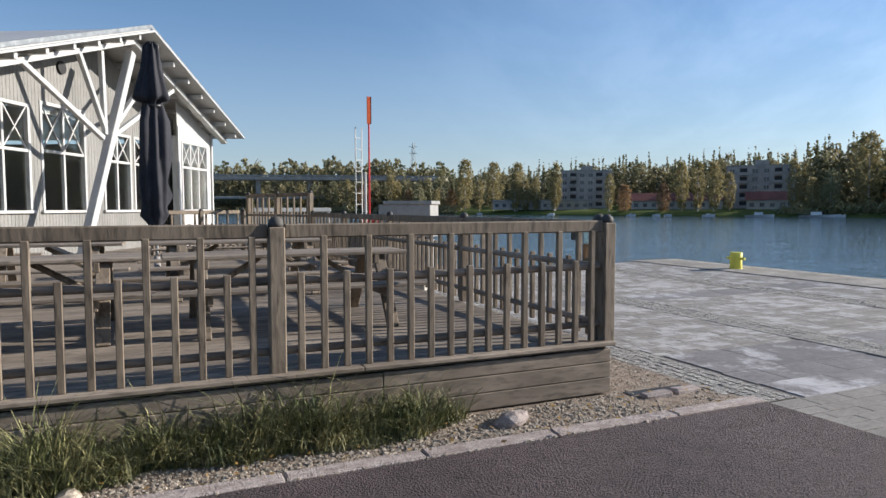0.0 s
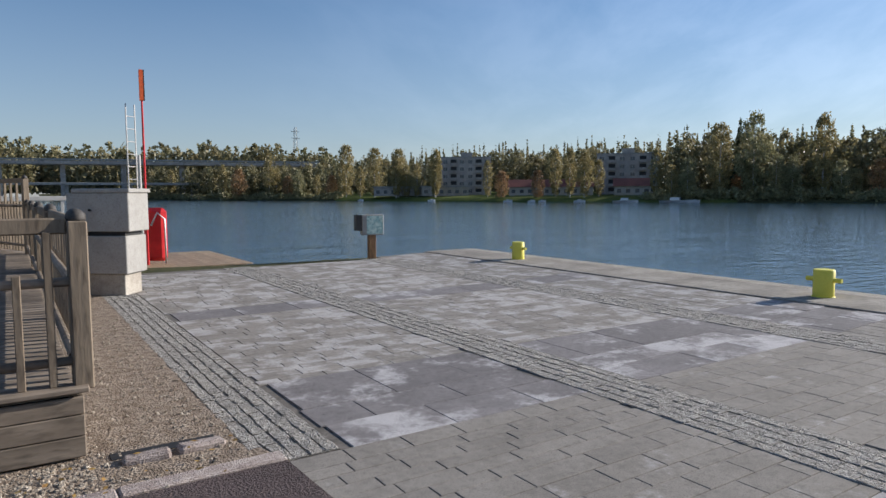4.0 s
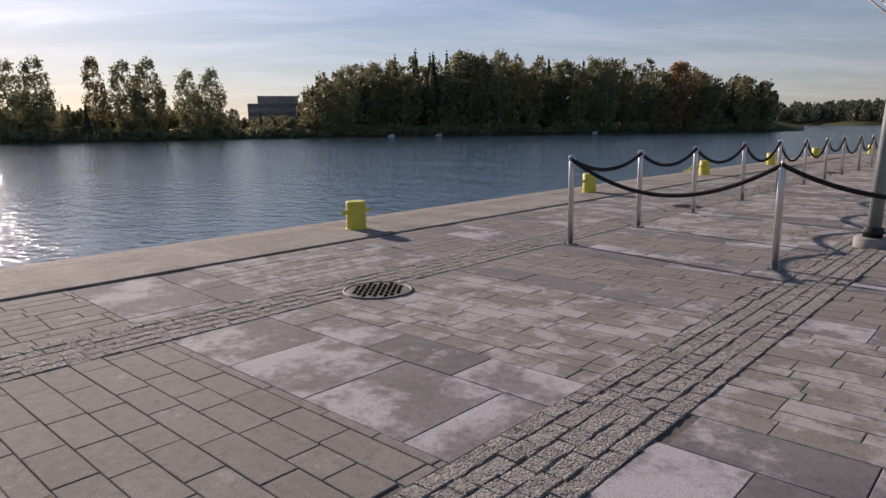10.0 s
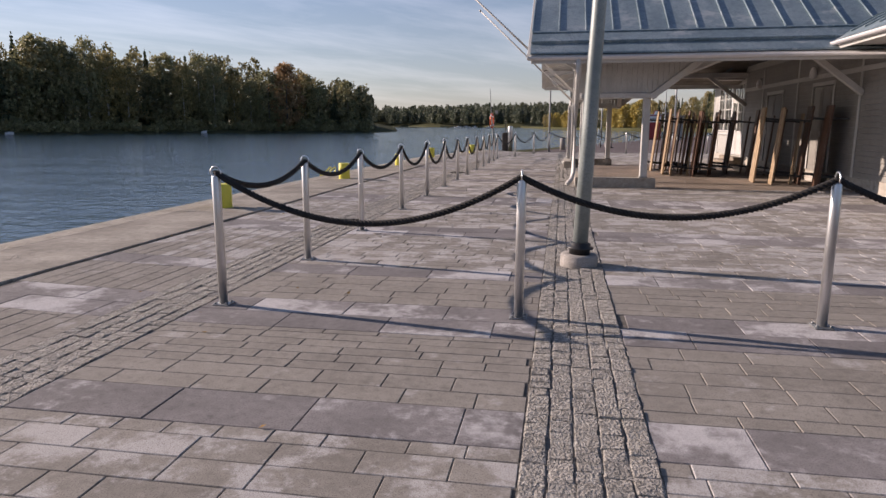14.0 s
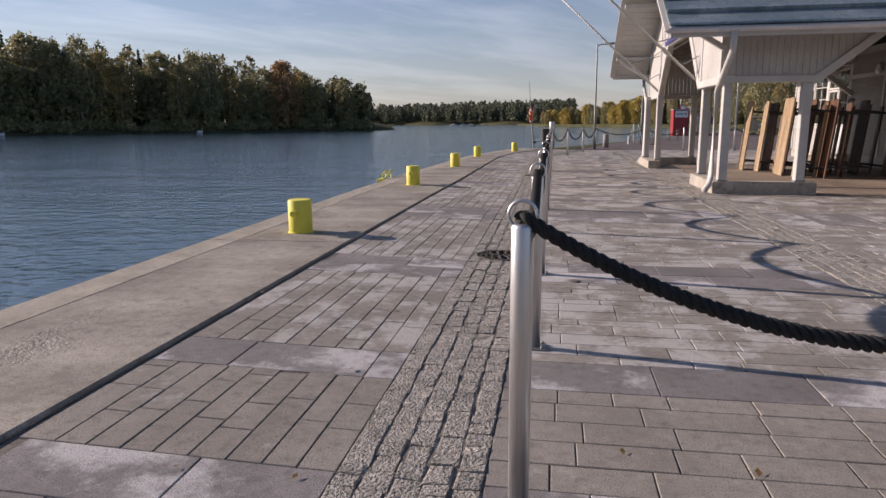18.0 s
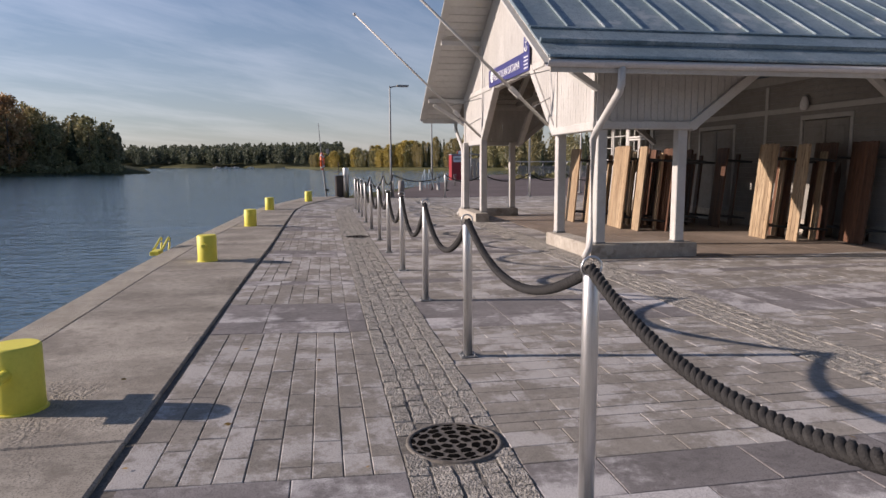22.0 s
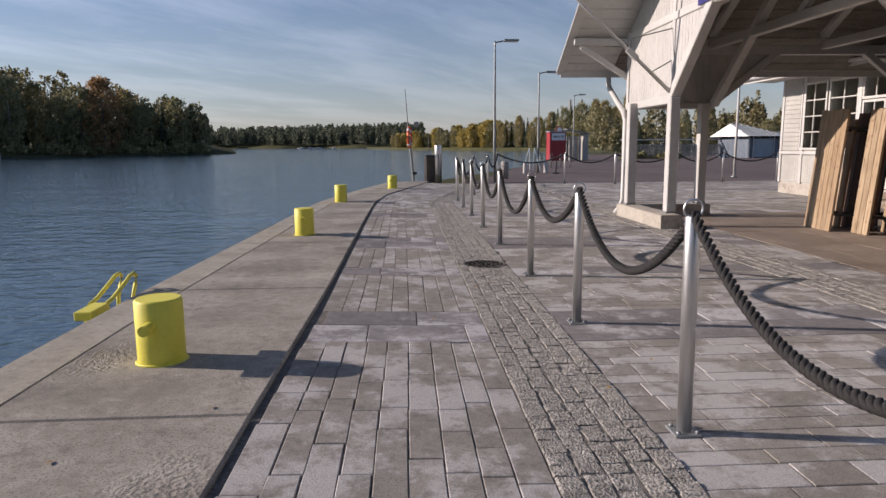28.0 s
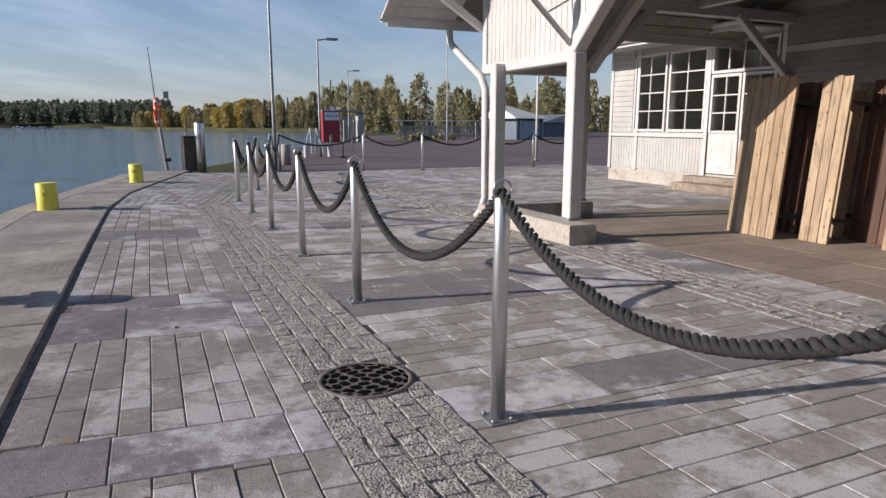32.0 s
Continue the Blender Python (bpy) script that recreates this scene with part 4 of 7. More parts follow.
def harbour_building():
    hb = thing("harbour_building", (0, 0, 0), "white timber harbour building with gabled porch and blue-grey sheet roof", "building")
    # columns and their struts
    for cx, cy in COLUMNS:
        b = box(cx - 0.085, cy - 0.085, 0.24, cx + 0.085, cy + 0.085, 2.2, 0.012)
        col = part("column", b, mat_white, hb)
        part("column_shoe", box(cx - 0.095, cy - 0.095, 0.235, cx + 0.095, cy + 0.095, 0.27, 0.005), mat_galv, col)
    # gable wall of upright boards, with the wide braced opening left free
    def low(y):
        d = abs(y - YO)
        if d > 2.85:
            return 2.17
        return min(2.17 + (2.85 - d) * 0.98, 3.46)
    b = bmesh.new()
    ya, yb = 21.92, 31.88
    boards(b, (XG, ya), (XG, yb), lambda s: roof_z(ya + s * (yb - ya)) - 0.08, lambda s: low(ya + s * (yb - ya)), 0.118, (-1, 0))
    gable = part("gable_cladding", b, mat_board, hb)
    part("gable_lining", prism_yz([(ya, 2.19), (ya, roof_z(ya) - 0.1), (YC, Z_RIDGE - 0.1), (yb, roof_z(yb) - 0.1), (yb, 2.19), (YO + 2.83, 2.19), (YO + 1.5, 3.49), (YO - 1.5, 3.49), (YO - 2.83, 2.19)], XG + 0.005, XG + 0.06), mat_white, gable)
    # sill beams, slanting struts and the tie above the opening
    for a, c in ((ya, YO - 2.85), (YO + 2.85, yb)):
        part("sill_beam", box(XG - 0.06, a - 0.02, 2.1, XG + 0.12, c, 2.24, 0.012), mat_white, hb)
    for s in (-1, 1):
        part("strut", beam((XG + 0.02, YO + s * 2.98, 2.14), (XG + 0.02, YO + s * 1.47, 3.56), 0.17, 0.17, 0.012, up=(1, 0, 0)), mat_white, hb)
        part("rear_strut", beam((-4.95, YC + s * 4.7, 2.2), (-4.95, YC + s * 2.6, 4.0), 0.15, 0.15, 0.012, up=(1, 0, 0)), mat_white, hb)
    part("tie_beam", box(XG - 0.05, ya - 0.02, 3.47, XG + 0.11, yb + 0.02, 3.6, 0.012), mat_white, hb)
    for y in (ya + 0.05, yb - 0.05, 23.72, 29.6):
        part("corner_board", box(XG - 0.045, y - 0.06, 2.2, XG + 0.0, y + 0.06, roof_z(y) - 0.1, 0.006), mat_white, hb)
    # cladding returns along both eaves, with slanting ends
    for y, nrm in ((ya, -1), (yb, 1)):
        b = bmesh.new()
        boards(b, (XG, y), (-3.55, y), lambda s: 3.3, lambda s: 2.24 if XG + s * (-3.55 - XG) < -4.95 else 2.24 + (XG + s * (-3.55 - XG) + 4.95) * 0.78, 0.118, (0, nrm))
        part("side_cladding", b, mat_board, hb)
        part("side_sill", box(XG, y - 0.07, 2.12, -4.85, y + 0.07, 2.25, 0.012), mat_white, hb)
        part("side_strut", beam((-4.98, y, 2.15), (-3.5, y, 3.3), 0.155, 0.155, 0.012, up=(0, 1, 0)), mat_white, hb)
        part("eave_beam", box(XG, y - 0.08, 3.2, XW, y + 0.08, 3.38, 0.012), mat_white, hb)
        part("wall_strut", beam((XW - 0.02, y + (0.08 if nrm < 0 else -0.08), 2.2), (-1.75, y + (0.08 if nrm < 0 else -0.08), 3.25), 0.13, 0.13, 0.012, up=(0, 1, 0)), mat_white, hb)
    # inner trusses and underside boards
    for x in (-4.95, -2.6):
        part("truss_tie", box(x - 0.07, ya, 3.3, x + 0.07, yb, 3.46, 0.012), mat_white, hb)
        for s in (-1, 1):
            part("rafter", beam((x, YC + s * 4.95, roof_z(YC + 4.95) - 0.14), (x, YC, Z_RIDGE - 0.16), 0.12, 0.16, 0.01, up=(1, 0, 0)), mat_white, hb)
            part("truss_brace", beam((x, YC + s * 1.9, 3.45), (x, YC + s * 0.1, 4.7), 0.11, 0.11, 0.01, up=(1, 0, 0)), mat_white, hb)
    for y in (YC - 2.4, YC + 2.4):
        part("purlin", box(XG, y - 0.07, roof_z(y) - 0.26, XW, y + 0.07, roof_z(y) - 0.1, 0.01), mat_white, hb)
        part("diagonal_brace", beam((XG + 0.2, y, 3.5), (-5.0, y * 0.5 + YC * 0.5, 4.3), 0.11, 0.11, 0.01), mat_white, hb)
    for s in (-1, 1):
        ye = Y_N if s < 0 else Y_F
        k = 26
        for i in range(k):
            t0, t1 = i / k, (i + 1) / k - 0.004
            y0, y1 = ye + (YC - ye) * t0, ye + (YC - ye) * t1
            for xa, xb, mt in ((X_FR + 0.03, XG - 0.01, mat_white), (XG, 1.5, mat_underside)):
                b = bmesh.new()
                vs = [b.verts.new((x, y, roof_z(y) - o)) for o in (0.035, 0.058) for x, y in ((xa, y0), (xb, y0), (xb, y1), (xa, y1))]
                for idx in ((3, 2, 1, 0), (4, 5, 6, 7), (0, 1, 5, 4), (1, 2, 6, 5), (2, 3, 7, 6), (3, 0, 4, 7)):
                    b.faces.new([vs[q] for q in idx])
                bmesh.ops.recalc_face_normals(b, faces=b.faces)
                part("roof_board", b, mt, hb)
        seam_roof(hb, ((X_FR, ye, Z_EAVE), (2.2, ye, Z_EAVE)), ((X_FR, YC, Z_RIDGE), (2.2, YC, Z_RIDGE)), 16, foot=1.12)
        part("verge_board", beam((X_FR + 0.02, ye, Z_EAVE - 0.09), (X_FR + 0.02, YC, Z_RIDGE - 0.09), 0.04, 0.19, 0.006, up=(1, 0, 0)), mat_white, hb)
        part("fascia", box(X_FR + 0.02, ye - 0.012, Z_EAVE - 0.2, 0.2, ye + 0.02, Z_EAVE - 0.02, 0.006), mat_white, hb)
        part("eave_flashing", box(X_FR, ye - 0.02, Z_EAVE + 0.0, 0.2, ye + 0.06, Z_EAVE + 0.05, 0.01), mat_zinc, hb)
        gutter(hb, (X_FR - 0.05, ye - s * -0.0 + s * 0.06, Z_EAVE), (0.2, ye + s * 0.06, Z_EAVE))
        for y in (ye - s * 1.0, ye - s * 3.2):
            part("verge_bracket", beam((X_FR + 0.05, y, roof_z(y) - 0.2), (XG, y, roof_z(y) - 0.2), 0.1, 0.13, 0.01), mat_white, hb)
        part("verge_knee", beam((X_FR + 0.2, ye - s * 1.0, roof_z(ye - s * 1.0) - 0.3), (XG, ye - s * 1.0, 2.75), 0.1, 0.1, 0.01, up=(0, 1, 0)), mat_white, hb)
    b = tube([(-6.72, Y_N - 0.06, 2.97), (-6.72, Y_N - 0.05, 2.7), (-6.72, Y_N, 2.6), (-6.72, 21.66, 2.08), (-6.72, 21.77, 1.95), (-6.74, 21.78, 0.36), (-6.77, 21.72, 0.2), (-6.88, 21.62, 0.08)], 0.055, 12)
    part("downpipe", b, mat_white, hb, smooth=True)
    b = tube([(-6.7, Y_F + 0.06, 2.96), (-6.7, Y_F + 0.03, 2.72), (-6.7, Y_F - 0.05, 2.62), (-6.74, 31.78, 2.06), (-6.75, 31.62, 1.88), (-6.77, 31.55, 0.32), (-6.84, 31.52, 0.14), (-6.95, 31.46, 0.05)], 0.055, 12)
    part("downpipe", b, mat_white, hb, smooth=True)
    # slanting flagpoles on the gable
    for y, tip in ((24.05, (-10.15, 24.15, 5.5)), (29.6, (-10.04, 29.9, 5.5))):
        foot = Vector((XG - 0.06, y, 2.3))
        tipv = Vector(tip)
        fp = part("flagpole", rod(foot, tipv, 0.034, 0.022, 10), mat_white, hb, smooth=True)
        part("finial", lathe([(0.005, -0.04), (0.04, -0.02), (0.045, 0.02), (0.005, 0.05)], 12, at=tip), mat_white, fp)
        for q in (0.1, 0.26):
            pt = foot.lerp(tipv, q)
            part("stay", beam((XG, y + 0.03, pt.z + 0.22), pt, 0.02, 0.02, 0.002), mat_galv, fp)
        part("clamp", beam(foot.lerp(tipv, 0.17), foot.lerp(tipv, 0.22), 0.09, 0.09, 0.005), mat_white, fp)
    # long wall of the building, with window and door openings
    wall = new("wall")
    wall.parent = hb
    opens = [(33.78, 34.95, 1.25, 3.0), (34.98, 36.12, 1.25, 3.0), (32.0, 33.72, 0.34, 3.08), (27.6, 29.1, 0.2, 2.45), (23.68, 25.0, 0.2, 2.5)]
    ycut = sorted({14.0, 37.0, *[v for o in opens for v in o[:2]]})
    for a, c in zip(ycut, ycut[1:]):
        mid = (a + c) / 2
        o = [q for q in opens if q[0] <= mid <= q[1]]
        spans = [(0.3, 3.6)] if not o else [(0.3, o[0][2]), (o[0][3], 3.6)]
        for z0, z1 in spans:
            if z1 - z0 > 0.02:
                part("wall_core", box(XW, a, z0, XW + 0.2, c, z1), mat_cream, wall)
    # horizontal siding above the sill line, upright boards below
    def siding(a, c, z0, z1, paint=mat_cream):
        z = z0
        while z < z1 - 0.03:
            top = min(z + 0.125, z1)
            part("siding_board", box(XW - 0.026, a, z, XW - 0.002, c, top - 0.006, 0.004), paint, wall)
            z += 0.125
    siding(36.14, 36.98, 1.2, 3.3)
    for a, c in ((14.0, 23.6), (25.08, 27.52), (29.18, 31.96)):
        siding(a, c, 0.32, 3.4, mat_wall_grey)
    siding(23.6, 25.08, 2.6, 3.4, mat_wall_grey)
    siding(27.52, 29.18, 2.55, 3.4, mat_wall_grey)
    y = 33.8
    b = bmesh.new()
    boards(b, (XW, 33.8), (XW, 36.98), lambda s: 1.08, 0.34, 0.095, (-1, 0))
    part("lower_cladding", b, mat_cream, wall)
    part("sill_board", box(XW - 0.06, 33.76, 1.1, XW, 37.0, 1.18, 0.008), mat_white, wall)
    for yy in (36.95, 33.74, 35.95, 31.95, 29.7, 26.3, 22.1, 19.6, 17.0):
        part("wall_stud", box(XW - 0.05, yy - 0.05, 0.3, XW - 0.028, yy + 0.05, 3.35, 0.006), mat_white, wall)
    for z in (2.45,):
        part("wall_rail", box(XW - 0.048, 14, z + 0.24, XW - 0.03, 31.9, z + 0.36, 0.006), mat_white, wall)
    part("foundation", box(XW - 0.01, 14.0, -0.1, XW + 0.3, 37.0, 0.31, 0.01), mat_plinth, hb)
    part("end_wall", box(XW + 0.2, 36.8, 0.31, 6.5, 37.0, 4.2), mat_cream, hb)
    part("end_wall", box(XW + 0.2, 14.0, 0.31, 6.5, 14.2, 4.2), mat_cream, hb)
    part("back_wall", box(6.3, 14.2, -0.1, 6.5, 36.8, 3.6), mat_cream, hb)
    part("inner_floor", box(XW + 0.2, 14.2, 0.2, 6.3, 36.8, 0.3), mat_porch, hb)
    part("inner_ceiling", box(XW + 0.2, 14.2, 3.4, 6.3, 36.8, 3.5), mat_white, hb)
    window(hb, 33.8, 34.93, 1.22, 3.0, 2, 4)
    window(hb, 35.0, 36.1, 1.22, 3.0, 2, 4)
    window(hb, 32.04, 33.68, 2.42, 3.06, 4, 1)
    for a, c in ((32.06, 32.85), (32.88, 33.66)):
        d = part("door", box(XW - 0.03, a, 0.36, XW + 0.02, c, 1.2, 0.008), mat_white, hb)
        window(d, a, c, 1.2, 2.4, 2, 3, name="door_light")
        part("handle", rod((XW - 0.06, c - 0.07, 1.2), (XW - 0.06, c - 0.07, 1.36), 0.012, seg=8), mat_steel, d)
        part("panel_trim", box(XW - 0.04, a + 0.12, 0.5, XW - 0.03, c - 0.12, 1.05, 0.004), mat_white, d)
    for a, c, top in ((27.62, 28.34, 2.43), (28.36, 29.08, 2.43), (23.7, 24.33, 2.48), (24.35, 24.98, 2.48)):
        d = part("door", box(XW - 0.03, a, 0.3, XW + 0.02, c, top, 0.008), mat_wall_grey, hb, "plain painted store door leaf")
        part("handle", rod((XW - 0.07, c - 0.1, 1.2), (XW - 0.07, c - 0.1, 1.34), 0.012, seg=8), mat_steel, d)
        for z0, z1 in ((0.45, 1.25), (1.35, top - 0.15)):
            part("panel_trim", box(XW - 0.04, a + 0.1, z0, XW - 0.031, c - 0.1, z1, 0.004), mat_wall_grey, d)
    for a, c, top in ((27.6, 29.1, 2.45), (23.68, 25.0, 2.5)):
        part("door_casing", box(XW - 0.055, a - 0.1, top, XW - 0.005, c + 0.1, top + 0.1, 0.006), mat_white, hb)
        for y in (a - 0.1, c + 0.02):
            part("door_casing", box(XW - 0.055, y, 0.31, XW - 0.029, y + 0.08, top - 0.002, 0.006), mat_white, hb)
    # main roof along the building
    xe = -1.35
    ze = 3.28
    for a, c in ((14.0 - 0.6, Y_N + 0.9), (Y_F - 0.9, 37.55)):
        seam_roof(hb, ((xe, a, ze - 0.02), (xe, c, ze - 0.02)), ((3.1, a, ze + 2.4), (3.1, c, ze + 2.4)), max(6, int((c - a) / 0.6)))
        part("soffit", box(xe, a, ze - 0.14, XW - 0.03, c, ze - 0.1, 0.004), mat_white, hb)
        part("fascia", box(xe - 0.02, a, ze - 0.2, xe + 0.01, c, ze - 0.04, 0.006), mat_white, hb)
        gutter(hb, (xe - 0.08, a, ze), (xe - 0.08, c, ze))
    seam_roof(hb, ((7.6, 13.4, ze - 0.02), (7.6, 37.55, ze - 0.02)), ((3.1, 13.4, ze + 2.4), (3.1, 37.55, ze + 2.4)), 38)
    for yy in (36.9, 14.1):
        part("gable_infill", prism_xz([(XW, 3.4), (6.5, 3.4), (3.1, ze + 2.3)], yy - 0.08, yy + 0.08), mat_cream, hb)
    # entrance steps
    for i, (a, h) in enumerate(((-1.0, 0.17), (-0.68, 0.3))):
        part("step", box(a, 31.7, 0.0 if i == 0 else 0.171, XW - 0.03, 34.0, h, 0.01), mat_wood, hb)
    # lamps under the roof
    for y in (24.9, 29.9):
        lm = part("wall_lamp", lathe([(0.03, 0.16), (0.05, 0.14), (0.09, 0.02), (0.085, -0.1), (0.05, -0.13), (0.02, -0.14)], 14, at=(XW - 0.14, y, 2.85)), mat_sign_white, hb, smooth=True)
        part("bracket", beam((XW - 0.02, y, 3.03), (XW - 0.14, y, 3.03), 0.03, 0.03, 0.003), mat_galv, lm)
    # name board on the tie beam
    sb = part("name_board", box(XG - 0.09, 25.62, 3.5, XG - 0.06, 28.6, 3.92, 0.004), mat_blue, hb, "navy blue name board with white lettering")
    part("board_tail", box(XG - 0.09, 25.24, 3.5, XG - 0.061, 25.62, 4.22, 0.004), mat_blue, sb)
    letters("HEINOLAN SATAMA", (XG - 0.094, 28.05, 3.62), 0.2, sb, mat_sign_white, 2.15)
    part("emblem", disc_x((XG - 0.094, 28.27, 3.74), 0.15), mat_sign_white, sb)
    for k in range(3):
        part("emblem_wave", box(XG - 0.098, 28.16, 3.66 + k * 0.05, XG - 0.095, 28.38, 3.68 + k * 0.05), mat_blue, sb)
    b = tube([(XG - 0.095, 25.43 + 0.09 * math.cos(t), 4.0 + 0.09 * math.sin(t)) for t in [math.pi + k * math.pi / 10 for k in range(11)]], 0.014, 6)
    box(XG - 0.1, 25.418, 3.91, XG - 0.094, 25.442, 4.17, bm=b)
    box(XG - 0.1, 25.37, 4.09, XG - 0.094, 25.49, 4.108, bm=b)
    part("anchor_mark", b, mat_sign_white, sb)
    for k in range(4):
        part("small_print", box(XG - 0.097, 25.29, 3.56 + k * 0.075, XG - 0.0935, 25.57, 3.585 + k * 0.075), mat_sign_white, sb)
    return hb


def prism_yz(outline, x0, x1):
    b = prism([(y, z) for y, z in outline], 0, 1)
    for v in b.verts:
        y, z, k = v.co
        v.co = (x0 + (x1 - x0) * k, y, z)
    bmesh.ops.recalc_face_normals(b, faces=b.faces)
    return b


def prism_xz(outline, y0, y1):
    b = prism(outline, 0, 1)
    for v in b.verts:
        x, z, k = v.co
        v.co = (x, y0 + (y1 - y0) * k, z)
    bmesh.ops.recalc_face_normals(b, faces=b.faces)
    return b


def disc_x(at, r, th=0.004):
    return rod((at[0], at[1], at[2]), (at[0] - th, at[1], at[2]), r, seg=24)


def letters(text, at, size, owner, mat, width):
    """Flat raised lettering on a wall that faces -x; at: where the text begins."""
    cu = bpy.data.curves.new("lettering", "FONT")
    cu.body, cu.size, cu.extrude = text, size, 0.003
    tmp = new("lettering_tmp", cu)
    bpy.context.view_layer.update()
    me = bpy.data.meshes.new_from_object(tmp.evaluated_get(bpy.context.evaluated_depsgraph_get()))
    wd = tmp.dimensions.x
    bpy.data.objects.remove(tmp)
    me.materials.append(mat)
    ob = part("lettering", me, mat, owner)
    ob.matrix_world = Matrix.Translation(at) @ Euler((radians(90), 0, radians(-90))).to_matrix().to_4x4() @ Matrix.Diagonal((width / wd, 1.25, 1, 1))
    return ob

# ---- rope barrier ----
POST_X = -9.85
POST_Y = [10.3, 12.25, 14.35, 16.85, 19.15, 21.37, 23.45, 25.43, 27.75, 29.78, 31.75, 33.57, 35.26]
TURN = [(-9.2, 37.35), (-8.43, 40.2), (-7.7, 43.1)]
ROW_NEAR = [(-7.34, 10.33), (-5.06, 10.47), (-2.7, 10.6), (-0.3, 10.75)]
ROW_FAR = [(-5.33, 42.38), (-3.65, 41.75), (-1.3, 42.0), (0.5, 42.15), (2.6, 42.2)]
POST_H = 1.095


def post_height(x, y):
    """The posts further along stand a little deeper in the paving."""
    return POST_H - 0.04 * min(1.0, max(0.0, (y - 19.0) / 5.0))


def barrier_post(y=POST_Y[0]):
    POST_TOP = post_height(POST_X, y)
    ob = thing("barrier_post", (POST_X, y, 0), "brushed steel rope barrier post with a ring on top", "barrier post", "rope barrier posts")
    part("tube", lathe([(0.037, 0.004), (0.037, POST_TOP - 0.012), (0.032, POST_TOP)], 20), mat_steel, ob, smooth=False)
    part("base_plate", box(-0.07, -0.07, 0.0, 0.07, 0.07, 0.012, 0.003), mat_galv, ob)
    for a in range(4):
        t = a * math.pi / 2 + math.pi / 4
        part("bolt", lathe([(0.011, 0.008), (0.011, 0.022), (0.004, 0.026)], 6, at=(0.068 * math.cos(t), 0.068 * math.sin(t), 0.002)), mat_galv, ob)
    part("ring", tube([(0.046 * math.cos(t), 0, POST_TOP + 0.03 + 0.046 * math.sin(t)) for t in [2 * math.pi * k / 20 for k in range(20)]], 0.006, 8, closed=True), mat_steel, ob)
    return ob


def rope(p, q, sag):
    """A three-strand rope that hangs between two rings."""
    p, q = Vector(p), Vector(q)
    ln = (q - p).length
    ts = np.linspace(0, 1, max(24, int(ln * 80)))
    b = bmesh.new()
    d = (q - p).normalized()
    sidev = Vector((-d.y, d.x, 0))
    for s in range(3):
        pts = []
        for t in ts:
            c = p.lerp(q, t) - Vector((0, 0, sag * 4 * t * (1 - t)))
            a = 2 * math.pi * (t * ln / 0.1 + s / 3)
            pts.append(c + sidev * 0.0165 * math.cos(a) + Vector((0, 0, 0.0165 * math.sin(a))))
        tube(pts, 0.0128, 6, b)
    ob = part("barrier_rope", b, mat_rope)
    return tagged(ob, "thick black twisted rope hanging between steel posts", "rope", "barrier ropes")


def barriers():
    first = barrier_post()
    lower = barrier_post(23.45)
    spots = [(POST_X, y) for y in POST_Y[1:]] + TURN + ROW_NEAR + ROW_FAR
    rr = random.Random(3)
    for x, y in spots:
        if y == 23.45:
            continue
        copy_thing(lower if y > 22 else first, pose(x, y, 0, rr.uniform(-0.6, 0.6), rr.uniform(-0.6, 0.6), 90 if (x, y) in ROW_NEAR + ROW_FAR else 0))
    line = [(POST_X, y) for y in POST_Y] + TURN
    z = POST_H + 0.022
    sags = [0.18, 0.22, 0.28, 0.365, 0.455, 0.44, 0.345, 0.48, 0.46, 0.45, 0.42, 0.4, 0.44, 0.44, 0.42]
    for chain, sag in ((line, sags), ([line[0]] + ROW_NEAR, [0.39, 0.295, 0.31, 0.3]), ([line[-1]] + ROW_FAR, [0.32] * len(ROW_FAR))):
        for i, (a, c) in enumerate(zip(chain, chain[1:])):
            rope((*a, z - POST_H + post_height(*a)), (*c, z - POST_H + post_height(*c)), sag[i])


# ---- quay furniture ----
def bollards():
    ob = thing("mooring_bollard", (-12.9, 16.05, 0.07), "bright yellow painted steel mooring bollard with a cross bar", "mooring bollard", "quay bollards")
    body = part("body", lathe([(0.145, 0.0), (0.148, 0.02), (0.148, 0.40), (0.135, 0.415)], 32), mat_yellow, ob)
    part("cross_bar", rod((0, -0.26, 0.26), (0, 0.26, 0.26), 0.034, seg=14), mat_yellow, ob)
    part("weld_collar", lathe([(0.165, 0.0), (0.155, 0.012)], 32), mat_yellow, ob)
    for x, y, rz in ((-12.85, -12.2, 4), (-12.88, -5.06, 0), (-12.86, 2.2, -3), (-12.88, 9.2, 2), (-12.82, 22.55, -2), (-12.78, 28.65, 3), (-12.77, 34.7, 0), (-11.58, 39.6, -12)):
        copy_thing(ob, pose(x, y, 0.07, 0, 0, rz))


